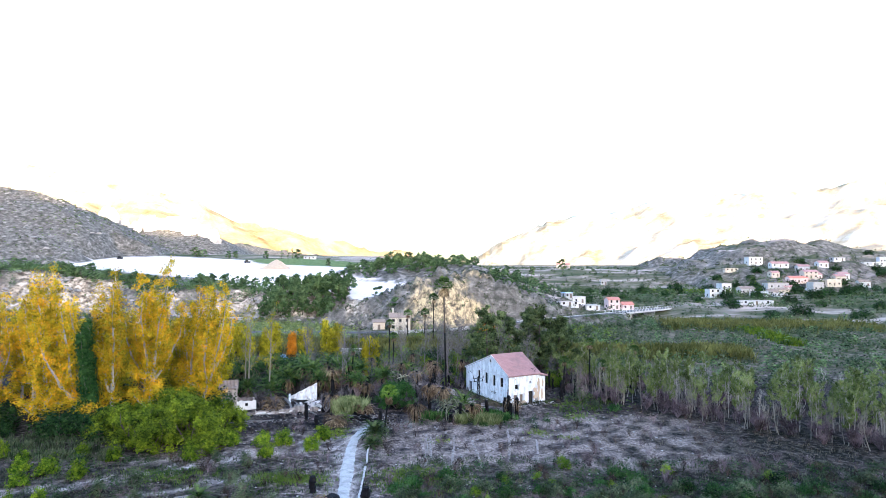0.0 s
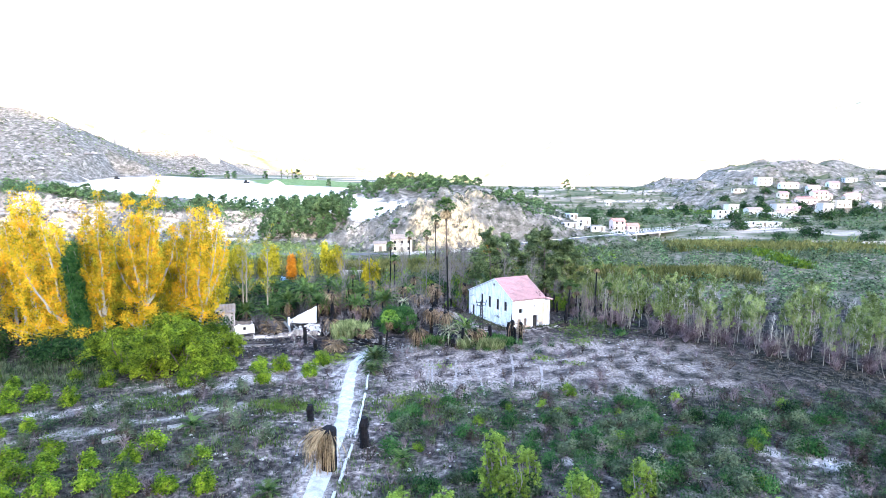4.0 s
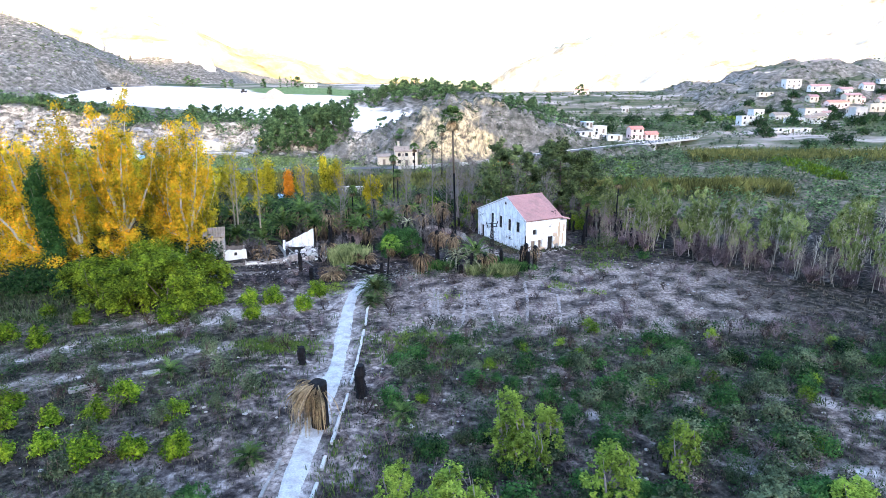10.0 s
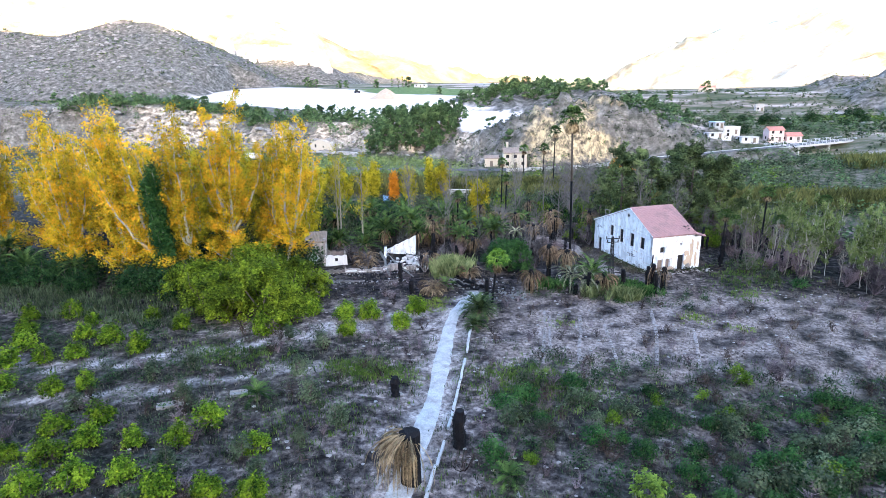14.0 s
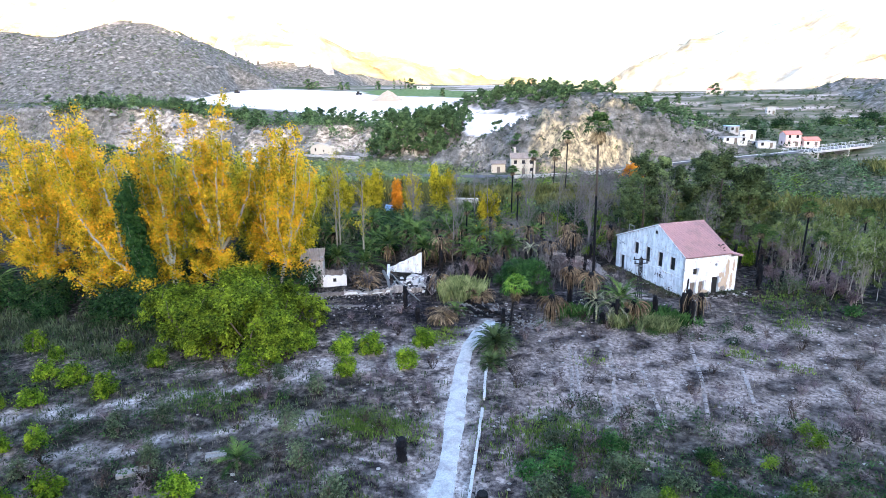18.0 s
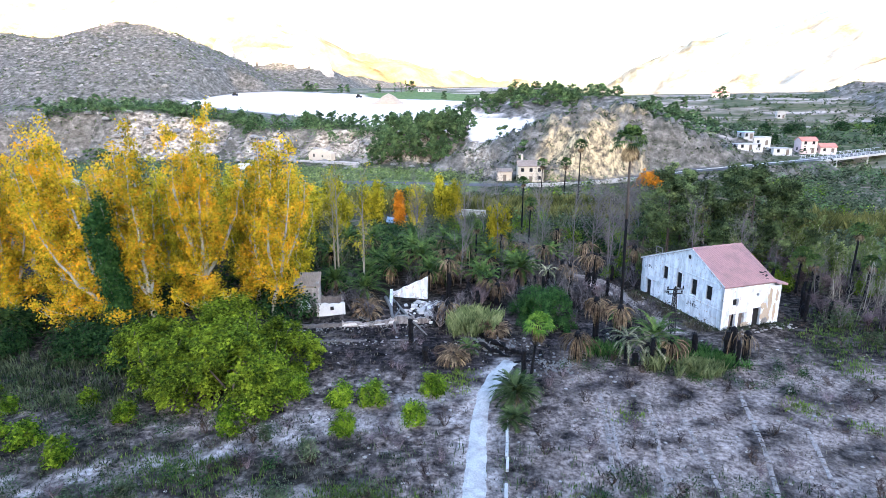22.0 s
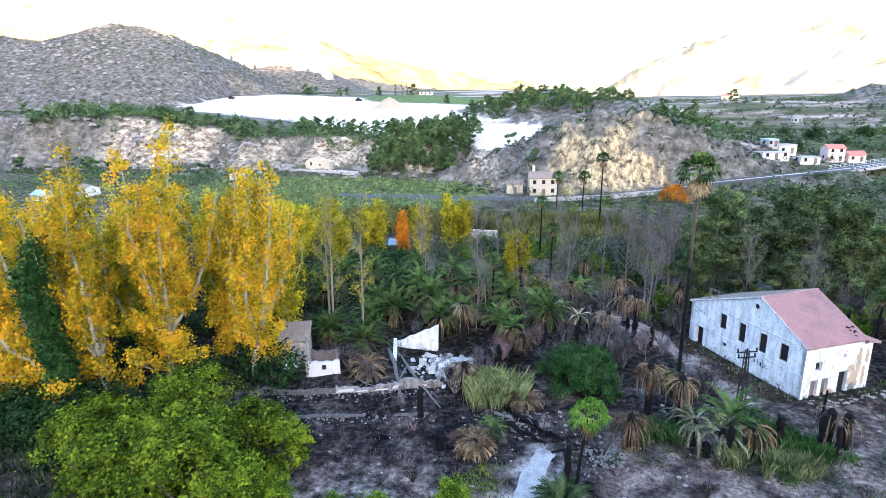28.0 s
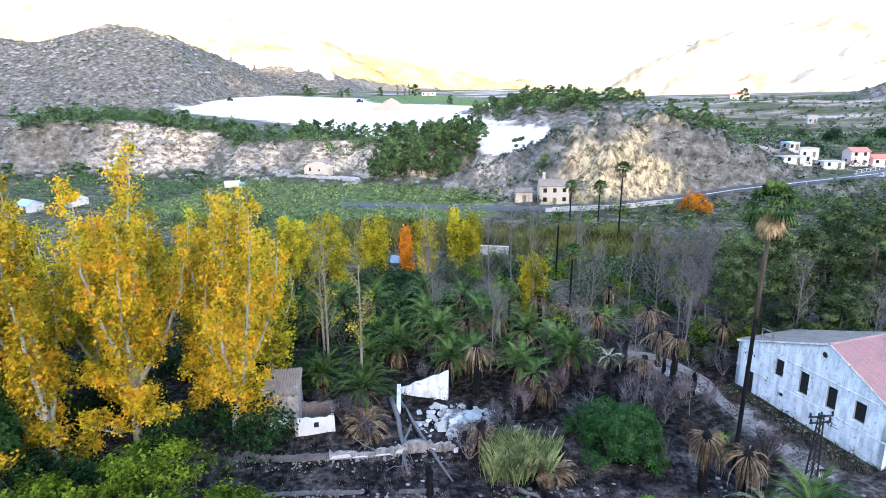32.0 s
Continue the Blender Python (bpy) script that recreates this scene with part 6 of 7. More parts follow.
# bare thicket beside the burnt field
TK = [bare_tree(210 + k, 8.5 - k, 1.2, 12, 30, "sapling", 1500, "sapling", "thin pale-stemmed sapling with sparse green tips", "sapling thicket", "bark", 0.05, 2.2) for k in range(3)] + [bare_tree(214, 6.5, 1.1, 14, 60, "", 0, "sapling", "thin bare pinkish sapling in dense thicket", "sapling thicket", "bark", 0.05, 2.0)]
spots = []
while len(spots) < 290:
    x, y = r.uniform(26, 112), r.uniform(62, 142)
    edge = 108 - 0.9 * (x - 28) if x < 66 else 74 - 0.3 * (x - 66)
    if edge < y < edge + 36:
        spots.append((x, y))
scatter(TK, spots, 56, 0.75, 1.15)
TW = [twig_bush(218 + k, 3.6, 3.0, "twig", 420, "bare pinkish-brown twiggy shrub in the thicket", "bare thicket", limbs=14) for k in range(3)]
front = [(x, (108 - 0.9 * (x - 28) if x < 66 else 74 - 0.3 * (x - 66)) + r.uniform(-2.5, 4)) for x in r.uniform(26, 100, 50)]
scatter([bare_tree(215 + k, 5.6 - 0.8 * k, 0.9, 12, 46, "", 0, "sapling", "thin bare pinkish sapling in dense thicket", "sapling thicket", "halfbark", 0.05, 2.2) for k in range(2)], [(x, y + r.uniform(-1.5, 3)) for x, y in [(x, 108 - 0.9 * (x - 28) if x < 66 else 74 - 0.3 * (x - 66)) for x in r.uniform(28, 108, 110)]], 571, 0.8, 1.25)
scatter(TW, front + [(x + r.uniform(-2, 2), y + r.uniform(-3, 2)) for x, y in spots[:110]] + [(r.uniform(-30, 10), r.uniform(100, 140)) for k in range(30)] + [(r.uniform(10, 40), r.uniform(118, 136)) for k in range(26)], 57, 0.7, 1.2)
put(burnt_trunk(175, 3.4, 0.5), -8.6, 46.6, copy=False)
put(burnt_trunk(174, 2.0, 0.42), -16.6, 53.4, copy=False)
put(burnt_trunk(176, 5.2, 0.11), 11.2, 92.2, copy=False)
put(burnt_trunk(177, 4.4, 0.12), -13.0, 117.4, copy=False)

put(bush(222, 7.4, 7.0, "lush", 220, 90, 0.24, "round_bush", "large round dense green bush beside the house path", "bush"), -11.2, 97.0, copy=False)
put(bush(223, 4.4, 3.4, "lush", 60, 90, 0.18, "round_bush", "smaller dense green bush beside the house path", "bush"), -14.2, 100.4, copy=False)
put(bush(224, 1.3, 1.3, "poplar", 20, 30, 0.12, "yellow_shrub", "small bright yellow shrub by the reed grass", "shrub"), -17.6, 92.4, copy=False)
GT = [twig_bush(225 + k, 3.2, 3.6, "greytwig", 320, "tangle of bare grey twigs among burnt palms", "grey tangle", limbs=12) for k in range(3)]
scatter(GT, [(r.uniform(-22, 4), r.uniform(96, 126)) for k in range(34)] + [(r.uniform(-46, -22), r.uniform(90, 120)) for k in range(16)] + [(r.uniform(2, 30), r.uniform(116, 128)) for k in range(10)], 58, 0.6, 1.2)
scatter([bare_tree(228 + k, 5.5, 1.6, 12, 90, name="bare_tree", thick=0.06, upright=1.4, bark="greybark") for k in range(2)], [(r.uniform(-20, 4), r.uniform(98, 128)) for k in range(16)] + [(r.uniform(4, 34), r.uniform(112, 124)) for k in range(10)], 59, 0.7, 1.3)
scatter([burnt_trunk(178, 2.4, 0.24), burnt_trunk(179, 3.2, 0.2)], [(r.uniform(-22, 2), r.uniform(104, 132)) for k in range(26)] + [(r.uniform(20, 46), r.uniform(104, 126)) for k in range(14)], 60, 0.8, 1.3)

# ---- grass, reeds and scrub: what nobody could count ----
def blades(name, spots, height, width, material, label, seed, per=7, spread=0.25, category="grass"):
    """Tufts of tapered bent blades."""
    q = rng_of(seed)
    b = Buf()
    spots = [p for p, d in zip(spots, away_from(np.array([p[0] for p in spots]), np.array([p[1] for p in spots]), PATHLINE)) if d > 1.3]
    zs = land(np.array([p[0] for p in spots]), np.array([p[1] for p in spots]))
    for (x, y), z in zip(spots, zs):
        for k in range(per):
            a, l_ = q.uniform(0, 6.283), q.uniform(0.1, 0.5)
            hh, w = height * q.uniform(0.55, 1.2), width * q.uniform(0.7, 1.3)
            cx, cy = x + q.normal() * spread, y + q.normal() * spread
            dx, dy = math.cos(a), math.sin(a)
            b.add([(cx - dy * w, cy + dx * w, z - 0.05), (cx + dy * w, cy - dx * w, z - 0.05), (cx + dx * l_ * hh * 0.4 + dy * w * 0.7, cy + dy * l_ * hh * 0.4 - dx * w * 0.7, z + hh * 0.65), (cx + dx * l_ * hh, cy + dy * l_ * hh, z + hh)], [(0, 1, 2), (0, 2, 3)])
    return tagged(part(name, b, M[material]), label, category, kind="stuff")


def blob(q, cx, cy, sx, sy, n):
    return [(cx + q.normal() * sx, cy + q.normal() * sy) for _ in range(n)]


q = rng_of(300)
green = blob(q, -21, 57.5, 2.8, 1.3, 420) + blob(q, -4.5, 59, 2.6, 2.0, 260) + blob(q, -38, 58, 4, 1.4, 240) + blob(q, -6, 35, 3, 4, 200) + blob(q, 26, 99, 3, 2.5, 160) + blob(q, 31, 107, 3.5, 3, 220) + blob(q, 24, 92, 1.5, 1.5, 60) + blob(q, -3, 57, 4, 3, 260) + blob(q, -22, 48, 3, 3, 120)
blades("green_grass", green, 0.42, 0.035, "grass", "patches of long green grass", 301)
dry = [p for p in [(q.uniform(-66, 66), q.uniform(26, 96)) for _ in range(6400)] if not (p[0] > -6 and p[1] < 60 and q.uniform() < 0.7)]
blades("yellow_grass", blob(q, -19.4, 78.6, 1.3, 1.6, 150) + blob(q, 15.5, 80.5, 1.3, 1.0, 60) + blob(q, -1, 75.6, 0.8, 0.8, 30) + blob(q, 20, 78, 1.0, 0.8, 30), 0.3, 0.035, "willow", "low yellowish grass tufts on bare soil", 309)
blades("dry_grass", dry, 0.3, 0.03, "straw", "thin dry grass over burnt soil", 302, 5, 0.3)
weeds = [(q.uniform(-66, 66), q.uniform(26, 68)) for _ in range(2600)]
blades("weeds", weeds, 0.45, 0.05, "olive", "low grey-green weeds", 303, 6, 0.35, "weeds")
blades("tall_dry_grass", [(q.uniform(-92, -50), q.uniform(63, 74)) for _ in range(900)], 1.1, 0.05, "olive", "belt of tall grey grass by the poplars", 304, 6, 0.35)
blades("pampas_grass", blob(q, -20.4, 93, 1.0, 0.9, 120), 2.7, 0.012, "reedgrass", "tall arching clump of pale green reed grass", 299, 34, 0.4)
blades("pampas_grass", blob(q, 6.6, 86.2, 0.9, 0.5, 46) + blob(q, 8.0, 86.6, 0.6, 0.4, 18) + blob(q, 2.6, 86.6, 0.5, 0.4, 26), 1.7, 0.014, "reedgrass", "clumps of tall arching green reed grass", 305, 22, 0.3)
blades("green_reeds", blob(q, 9.4, 89.5, 1.2, 0.9, 90) + blob(q, 6.2, 91.5, 1.6, 1.0, 80) + blob(q, -3.5, 89.5, 1.4, 0.9, 50), 1.3, 0.022, "lush", "dark green reeds round the dead palms", 308, 14, 0.3, "reeds")
reed = [(q.uniform(30, 92), q.normal(164, 2.6)) for _ in range(900)] + [(q.uniform(-75, 0), q.normal(172, 3.0)) for _ in range(1500)] + [(q.uniform(-30, 50), q.normal(166, 4)) for _ in range(500)]
reed += [(q.uniform(90, 180), q.normal(232, 6)) for _ in range(1000)]
blades("yellow_reeds", [(118 + q.normal() * 2.2, q.uniform(182, 228)) for _ in range(420)], 2.4, 0.12, "lime", "bright yellow-green strip of cane", 307, 5, 0.7, "reeds")
blades("cane_reeds", reed, 3.6, 0.075, "reed", "dense belts of tall yellow-green cane", 306, 8, 0.8, "reeds")

def off_field(spots):
    """Leaves out what would stand on the bare field or the road."""
    x, y = np.array([p[0] for p in spots]), np.array([p[1] for p in spots])
    clear = ~inside(x, y, FIELD) & (road_bed(x, y)[0] > 5)
    return [p for p, ok in zip(spots, clear) if ok]


# orchard rows on the far bank, terraces of trees by the village
def clumps(name, spots, size, material, label, seed, per=26, leaf=0.8, tall=0.8, category="trees"):
    g = rng_of(seed)
    b = Buf()
    spots = off_field(spots)
    spots = [p for p, d in zip(spots, away_from(np.array([p[0] for p in spots]), np.array([p[1] for p in spots]), PATHLINE)) if d > 1.8]
    zs = land(np.array([p[0] for p in spots]), np.array([p[1] for p in spots]))
    for (x, y), z in zip(spots, zs):
        s = size * g.uniform(0.65, 1.3)
        c = g.normal(size=(per, 3))
        c /= np.linalg.norm(c, axis=1)[:, None] / g.uniform(0.45, 1.0, (per, 1))
        c[:, 2] = np.abs(c[:, 2])
        b.leaves(np.array((x, y, z)) + c * (s, s, s * 2 * tall), leaf * s / size, g, np.array((x, y, z - 0.2 * s)))
    return tagged(part(name, b, M[material]), label, category, kind="stuff")


rowsp = []
for j in range(26):
    for i in range(22):
        x, y = -150 + 4.4 * j + 0.9 * i * 0.3, 184 + 2.6 * i
        if y < float(cliff_line(x)) - 14 and x < -42:
            rowsp.append((x + q.uniform(-0.5, 0.5), y + q.uniform(-0.3, 0.3)))
clumps("far_orchard", rowsp, 1.6, "sapling", "rows of small grey-green orchard trees", 310, 34, 0.7)
grove = [(60 + 5 * i + q.uniform(-1, 1), 300 + 6 * j + q.uniform(-1, 1)) for i in range(48) for j in range(22) if q.uniform() < 0.5]
clumps("village_groves", grove, 2.0, "hazy_pine", "dark green citrus groves round the village", 311, 22, 1.1)
clumps("rough_ground_scrub", [(q.uniform(-38, 60), q.uniform(150, 186)) for _ in range(260)] + [(q.uniform(40, 190), q.uniform(118, 250)) for _ in range(800)], 2.1, "olive", "grey-green scrub on the river flats", 319, 44, 0.7, 0.7)
clumps("rough_ground_scrub", [(q.uniform(40, 190), q.uniform(125, 260)) for _ in range(420)] + [(q.uniform(-30, 40), q.uniform(150, 180)) for _ in range(120)], 2.2, "hazy_pine", "dark green bushes on the river flats", 309, 44, 0.7, 0.8)
clumps("village_groves", [(q.uniform(60, 380), q.uniform(225, 470)) for _ in range(900)], 2.2, "olive", "grey-green scrub and olive trees", 312, 22, 1.1)
clumps("village_groves", [(q.uniform(130, 230), q.uniform(370, 400)) for _ in range(160)], 2.2, "lime", "bright green citrus grove", 313, 22, 1.1)
# scrub and boulders on the slopes
hill_spots = [(q.uniform(-620, -300), q.uniform(300, 660)) for _ in range(3600)]
clumps("hill_scrub", hill_spots, 1.35, "pine", "dots of grey-green scrub on the rocky hill", 314, 8, 1.1, 0.5, "scrub")
clumps("hill_scrub", [p for p in [(q.uniform(-60, 70), q.uniform(218, 330)) for _ in range(2600)] if not (-22 < p[0] < 12 and p[1] < 238 and q.uniform() < 0.75)], 0.95, "olive", "dots of scrub on the rock hill", 315, 12, 0.62, 0.6, "scrub")
clumps("hill_scrub", [(q.uniform(-330, -50), q.uniform(240, 300)) for _ in range(2400)], 0.85, "pine", "dots of scrub on the cliffs", 316, 12, 0.62, 0.6, "scrub")
clumps("hill_scrub", [(q.uniform(-60, 70), q.uniform(216, 262)) for _ in range(900)], 0.8, "pine", "dark dots of scrub on the rock hill", 329, 12, 0.55, 0.6, "scrub")
clumps("bank_scrub", [(q.uniform(-36, 62), q.uniform(176, 214)) for _ in range(330)], 1.9, "olive", "grey-green scrub below the road", 361, 46, 0.55, 0.7)
clumps("bank_scrub", [(q.uniform(-30, 66), q.uniform(172, 222)) for _ in range(150)], 1.9, "lime", "bright green bushes below the road", 362, 50, 0.55, 0.7)
clumps("bank_scrub", [(q.uniform(-130, -38), q.uniform(172, 184)) for _ in range(240)] + [(q.uniform(-240, -150), q.uniform(184, 250)) for _ in range(300)], 2.3, "hazy_pine", "dark green bushes and trees along the river", 363, 50, 0.6, 0.8)
clumps("hill_scrub", [(q.uniform(150, 520), q.uniform(420, 600)) for _ in range(1800)], 1.3, "olive", "dots of scrub on the village hill", 317, 8, 1.1, 0.5, "scrub")
clumps("plain_scrub", [(q.uniform(-60, 200), q.uniform(300, 620)) for _ in range(700)], 1.6, "pine", "scattered trees on the far plain", 318, 14, 1.2, 0.8, "scrub")


def boulders(name, spots, lo, hi, label, seed, flat=0.7, material="rock"):
    g = rng_of(seed)
    b = Buf()
    spots = off_field(spots)
    zs = land(np.array([p[0] for p in spots]), np.array([p[1] for p in spots]))
    for (x, y), z in zip(spots, zs):
        s = g.uniform(lo, hi)
        n = 6
        vs = []
        for lev, w in ((-0.4, 1.0), (0.25, 0.95), (0.8, 0.45)):
            for k in range(n):
                a = 6.283 * k / n + g.uniform(-0.3, 0.3)
                w2 = w * s * g.uniform(0.7, 1.2)
                vs.append((x + math.cos(a) * w2 * 1.3, y + math.sin(a) * w2, z + lev * s * flat * g.uniform(0.8, 1.2)))
        b.add(vs, [(k, (k + 1) % n, n + (k + 1) % n, n + k) for k in range(n)] + [(n + k, n + (k + 1) % n, 2 * n + (k + 1) % n, 2 * n + k) for k in range(n)] + [tuple(range(2 * n, 3 * n))])
    return tagged(part(name, b, M[material]), label, "rocks", kind="stuff")


boulders("boulders", [(q.normal(-470, 70), q.normal(490, 60)) for _ in range(420)], 0.6, 2.4, "pale limestone outcrops on the hill", 320)
boulders("boulders", [(q.normal(-350, 16), q.normal(648, 8)) for _ in range(46)], 4.5, 9.5, "limestone crags on the hill's shoulder", 321, 1.5, "crag")
boulders("boulders", [(q.normal(-408, 5), q.normal(622, 5)) for _ in range(8)] + [(q.normal(-388, 5), q.normal(640, 4)) for _ in range(8)], 3, 6, "small limestone crag beside the field", 326, 1.4, "crag")
boulders("boulders", [(q.uniform(-300, -60), float(cliff_line(q.uniform(-300, -60))) + q.uniform(-6, 12)) for _ in range(260)], 0.5, 2.0, "broken rock on the cliffs", 322)
boulders("crag", [(-386 + 6.5 * k + q.normal() * 1.5, 640 + q.normal() * 2) for k in range(6)] + [(-413 + 5 * k, 606 + q.normal()) for k in range(3)], 5.5, 8.5, "pale limestone crag standing out of the hill", 328, 2.0, "crag")
boulders("stones", [(q.uniform(-40, 40), q.uniform(34, 96)) for _ in range(500)], 0.06, 0.22, "small stones on burnt soil", 324)

# ---- the pines along the cliff and on the knoll ----
FP = [pine(330, 10, 4.4, 52, 26, 1.02, 0.12, "hazy_pine"), pine(331, 9, 4.8, 52, 26, 1.02, 0.08, "hazy_pine"), pine(332, 11, 4.2, 52, 26, 1.02, 0.12, "hazy_pine")]
far = []
for k in range(80):
    x = q.uniform(-300, -96)
    far.append((x, float(cliff_line(x)) + q.uniform(15, 34)))
ledge = [(x, float(cliff_line(x)) + q.uniform(13, 36)) for x in q.uniform(-290, -96, 360)]
clumps("cliff_top_pines", ledge, 2.9, "hazy_pine", "continuous belt of low pines along the cliff top", 325, 60, 0.85, 0.9)
clumps("knoll_wood", [(q.uniform(-88, 4), q.uniform(362, 408)) for _ in range(230)] + [(q.uniform(-26, 46), q.uniform(268, 330)) for _ in range(130)], 3.0, "hazy_pine", "pine wood on the knoll behind the rock hill", 327, 46, 1.0, 0.95)
mass = [(-98 + q.uniform(-2, 2) + 0.56 * k, 267 + 0.12 * k + q.uniform(-12, 14)) for k in range(70)]
knoll = [(q.uniform(-85, 12), q.uniform(355, 410)) for k in range(46)] + [(q.uniform(5, 55), q.uniform(262, 340)) for k in range(22)] + [(q.uniform(-30, 34), q.uniform(262, 320)) for k in range(46)]
scatter(FP, mass, 60, 0.8, 1.15)
FP3 = [pine(340 + k, 9, 4.8, 48, 21, 1.18, 0.08, "hazy_pine") for k in range(2)]
scatter(FP3, knoll[:46] + [(q.uniform(-78, -5), q.uniform(372, 400)) for k in range(24)], 65, 0.65, 1.0)
FP2 = [pine(333, 7.5, 3.8, 40, 23, 1.02, 0.06, "hazy_pine"), pine(334, 6, 3.6, 40, 23, 1.02, 0.05, "hazy_pine")]
scatter(FP2, far + knoll[46:], 64, 0.6, 1.05)
SM = [pine(336, 5, 2.4, 26, 26, 0.7, 0.05, "hazy_pine")]
scatter(SM, [(-40, 260), (-30, 232), (-14, 252), (-160, 232), (-240, 257), (-236, 250), (-247, 254)] + [(q.uniform(-300, -160), q.uniform(240, 252)) for k in range(10)], 61, 0.9, 1.6)
CY = [pine(338, 12, 1.5, 30, 24, 1.2, 0.02, "hazy_pine")]
scatter(CY, [(-176, 520), (-170, 521), (-166, 522)], 62, 0.8, 1.0)
scatter([pine(339, 11, 5, 46, 30, 1.4, 0.05, "hazy_pine")], [(-160, 522), (-190, 516), (-112, 446), (-259, 522), (-264, 525), (-254, 524), (-226, 514), (-220, 516), (20, 470), (40, 480), (95, 520), (60, 470), (-60, 470), (-30, 480), (4, 450)], 63, 0.6, 1.0)

clumps("low_scrub", [(q.uniform(-6, 66), q.uniform(27, 67)) for _ in range(370)] + [(q.uniform(-70, -20), q.uniform(28, 66)) for _ in range(260)], 0.95, "olive", "low grey-green weeds and scrub", 340, 84, 0.15, 0.5, "scrub")
clumps("low_scrub", [(q.uniform(-6, 66), q.uniform(27, 66)) for _ in range(340)] + [(q.uniform(-75, -30), q.uniform(28, 70)) for _ in range(120)], 1.15, "darkleaf", "low dark green scrub", 341, 110, 0.17, 0.5, "scrub")
clumps("low_scrub", [(q.uniform(4, 19), q.uniform(83, 92)) for _ in range(60)] + [(q.uniform(-8, 4), q.uniform(84, 93)) for _ in range(30)], 0.8, "darkleaf", "low dark green growth round the dead palms", 345, 70, 0.16, 0.6, "scrub")
clumps("low_scrub", [(q.uniform(-50, 45), q.uniform(98, 140)) for _ in range(420)], 0.9, "deadbush", "low burnt brush among palms", 342, 60, 0.17, 0.6, "scrub")
clumps("low_scrub", [(q.uniform(-50, 60), q.uniform(30, 96)) for _ in range(480)] + [(q.uniform(-6, 66), q.uniform(27, 60)) for _ in range(260)], 0.55, "deadbush", "charred stubble and low burnt weeds", 343, 44, 0.13, 0.4, "scrub")

def beside(u0, u1, v0, v1, n):
    """Spots along a wall of the house, in the ground's plane."""
    return [tuple((HOUSE_M @ Vector((q.uniform(u0, u1), q.uniform(v0, v1), 0)))[:2]) for _ in range(n)]


blades("wall_weeds", beside(0, 17.4, -1.6, -0.1, 160) + beside(-1.4, -0.1, 0, 10.4, 60), 0.45, 0.03, "olive", "weeds along the foot of the house walls", 350, 8, 0.2, "weeds")
blades("wall_weeds", beside(0, 17.4, -3.4, -0.8, 130), 0.5, 0.03, "straw", "dry grass along the foot of the house walls", 351, 8, 0.3, "weeds")
boulders("rubble_strip", beside(0, 17.4, -1.4, -0.2, 120) + beside(-2.2, -0.3, 0, 10.4, 90), 0.06, 0.2, "broken plaster and stones at the foot of the house", 352, 0.6)

# ---- village, bridge, far houses ----
def block_house(w, d, h, wall, roof, label, seed, pitch=1.2, windows=4, flat=False, chimney=False, porch=False):
    """A small rendered house: walls, gabled or flat roof, door, windows with frames."""
    r = rng_of(seed)
    ob = thing("village_house", label, "house", "village houses")
    b = Buf()
    if flat:
        b.box((0, 0, h / 2 - 0.5), (w, d, h + 1))
        part("wall", b, M[wall], ob)
        part("roof", Buf().box((0, 0, h + 0.1), (w + 0.3, d + 0.3, 0.25)), M[roof], ob)
    else:
        x, y = w / 2, d / 2
        b.add([(-x, -y, -1), (x, -y, -1), (x, y, -1), (-x, y, -1), (-x, -y, h), (x, -y, h), (x, y, h), (-x, y, h), (-x, 0, h + pitch), (x, 0, h + pitch)], [(0, 1, 5, 4), (1, 2, 6, 9, 5), (2, 3, 7, 6), (3, 0, 4, 8, 7)])
        part("wall", b, M[wall], ob)
        rf = Buf()
        for s in (-1, 1):
            vs = [(-x - 0.3, s * (y + 0.35), h - 0.12), (x + 0.3, s * (y + 0.35), h - 0.12), (x + 0.3, 0, h + pitch + 0.08), (-x - 0.3, 0, h + pitch + 0.08)]
            rf.add(vs + [(p[0], p[1], p[2] + 0.2) for p in vs], [(0, 1, 2, 3), (7, 6, 5, 4), (0, 4, 5, 1), (1, 5, 6, 2), (2, 6, 7, 3), (3, 7, 4, 0)])
        part("roof", rf, M[roof], ob)
    n = max(1, windows // 2)
    for lev in range(2 if h > 4.5 else 1):
        for k in range(n):
            u = -w / 2 + w * (k + 0.5) / n
            z = 1.5 + 2.7 * lev
            if lev == 0 and k == n // 2:
                part("door", Buf().box((u, -d / 2 - 0.03, 1.0), (1.1, 0.1, 2.1)), M["wood"], ob)
                continue
            # near-black box painting an unlit window on the uncut wall
            wn_ = part("window", Buf().box((u, -d / 2 - 0.02, z), (1.05, 0.08, 1.25)), M["dark"], ob)
            part("window_frame", Buf().box((u, -d / 2 - 0.05, z - 0.68), (1.3, 0.14, 0.1)), M["white"], wn_)
    part("window", Buf().box((-w / 2 - 0.02, 0, 1.6), (0.08, 1.0, 1.2)), M["dark"], ob)
    if chimney:
        part("chimney", Buf().box((-w * 0.32, 0.5, h + pitch + 0.6), (0.8, 0.8, 3.2)), M[wall], ob)
    return ob


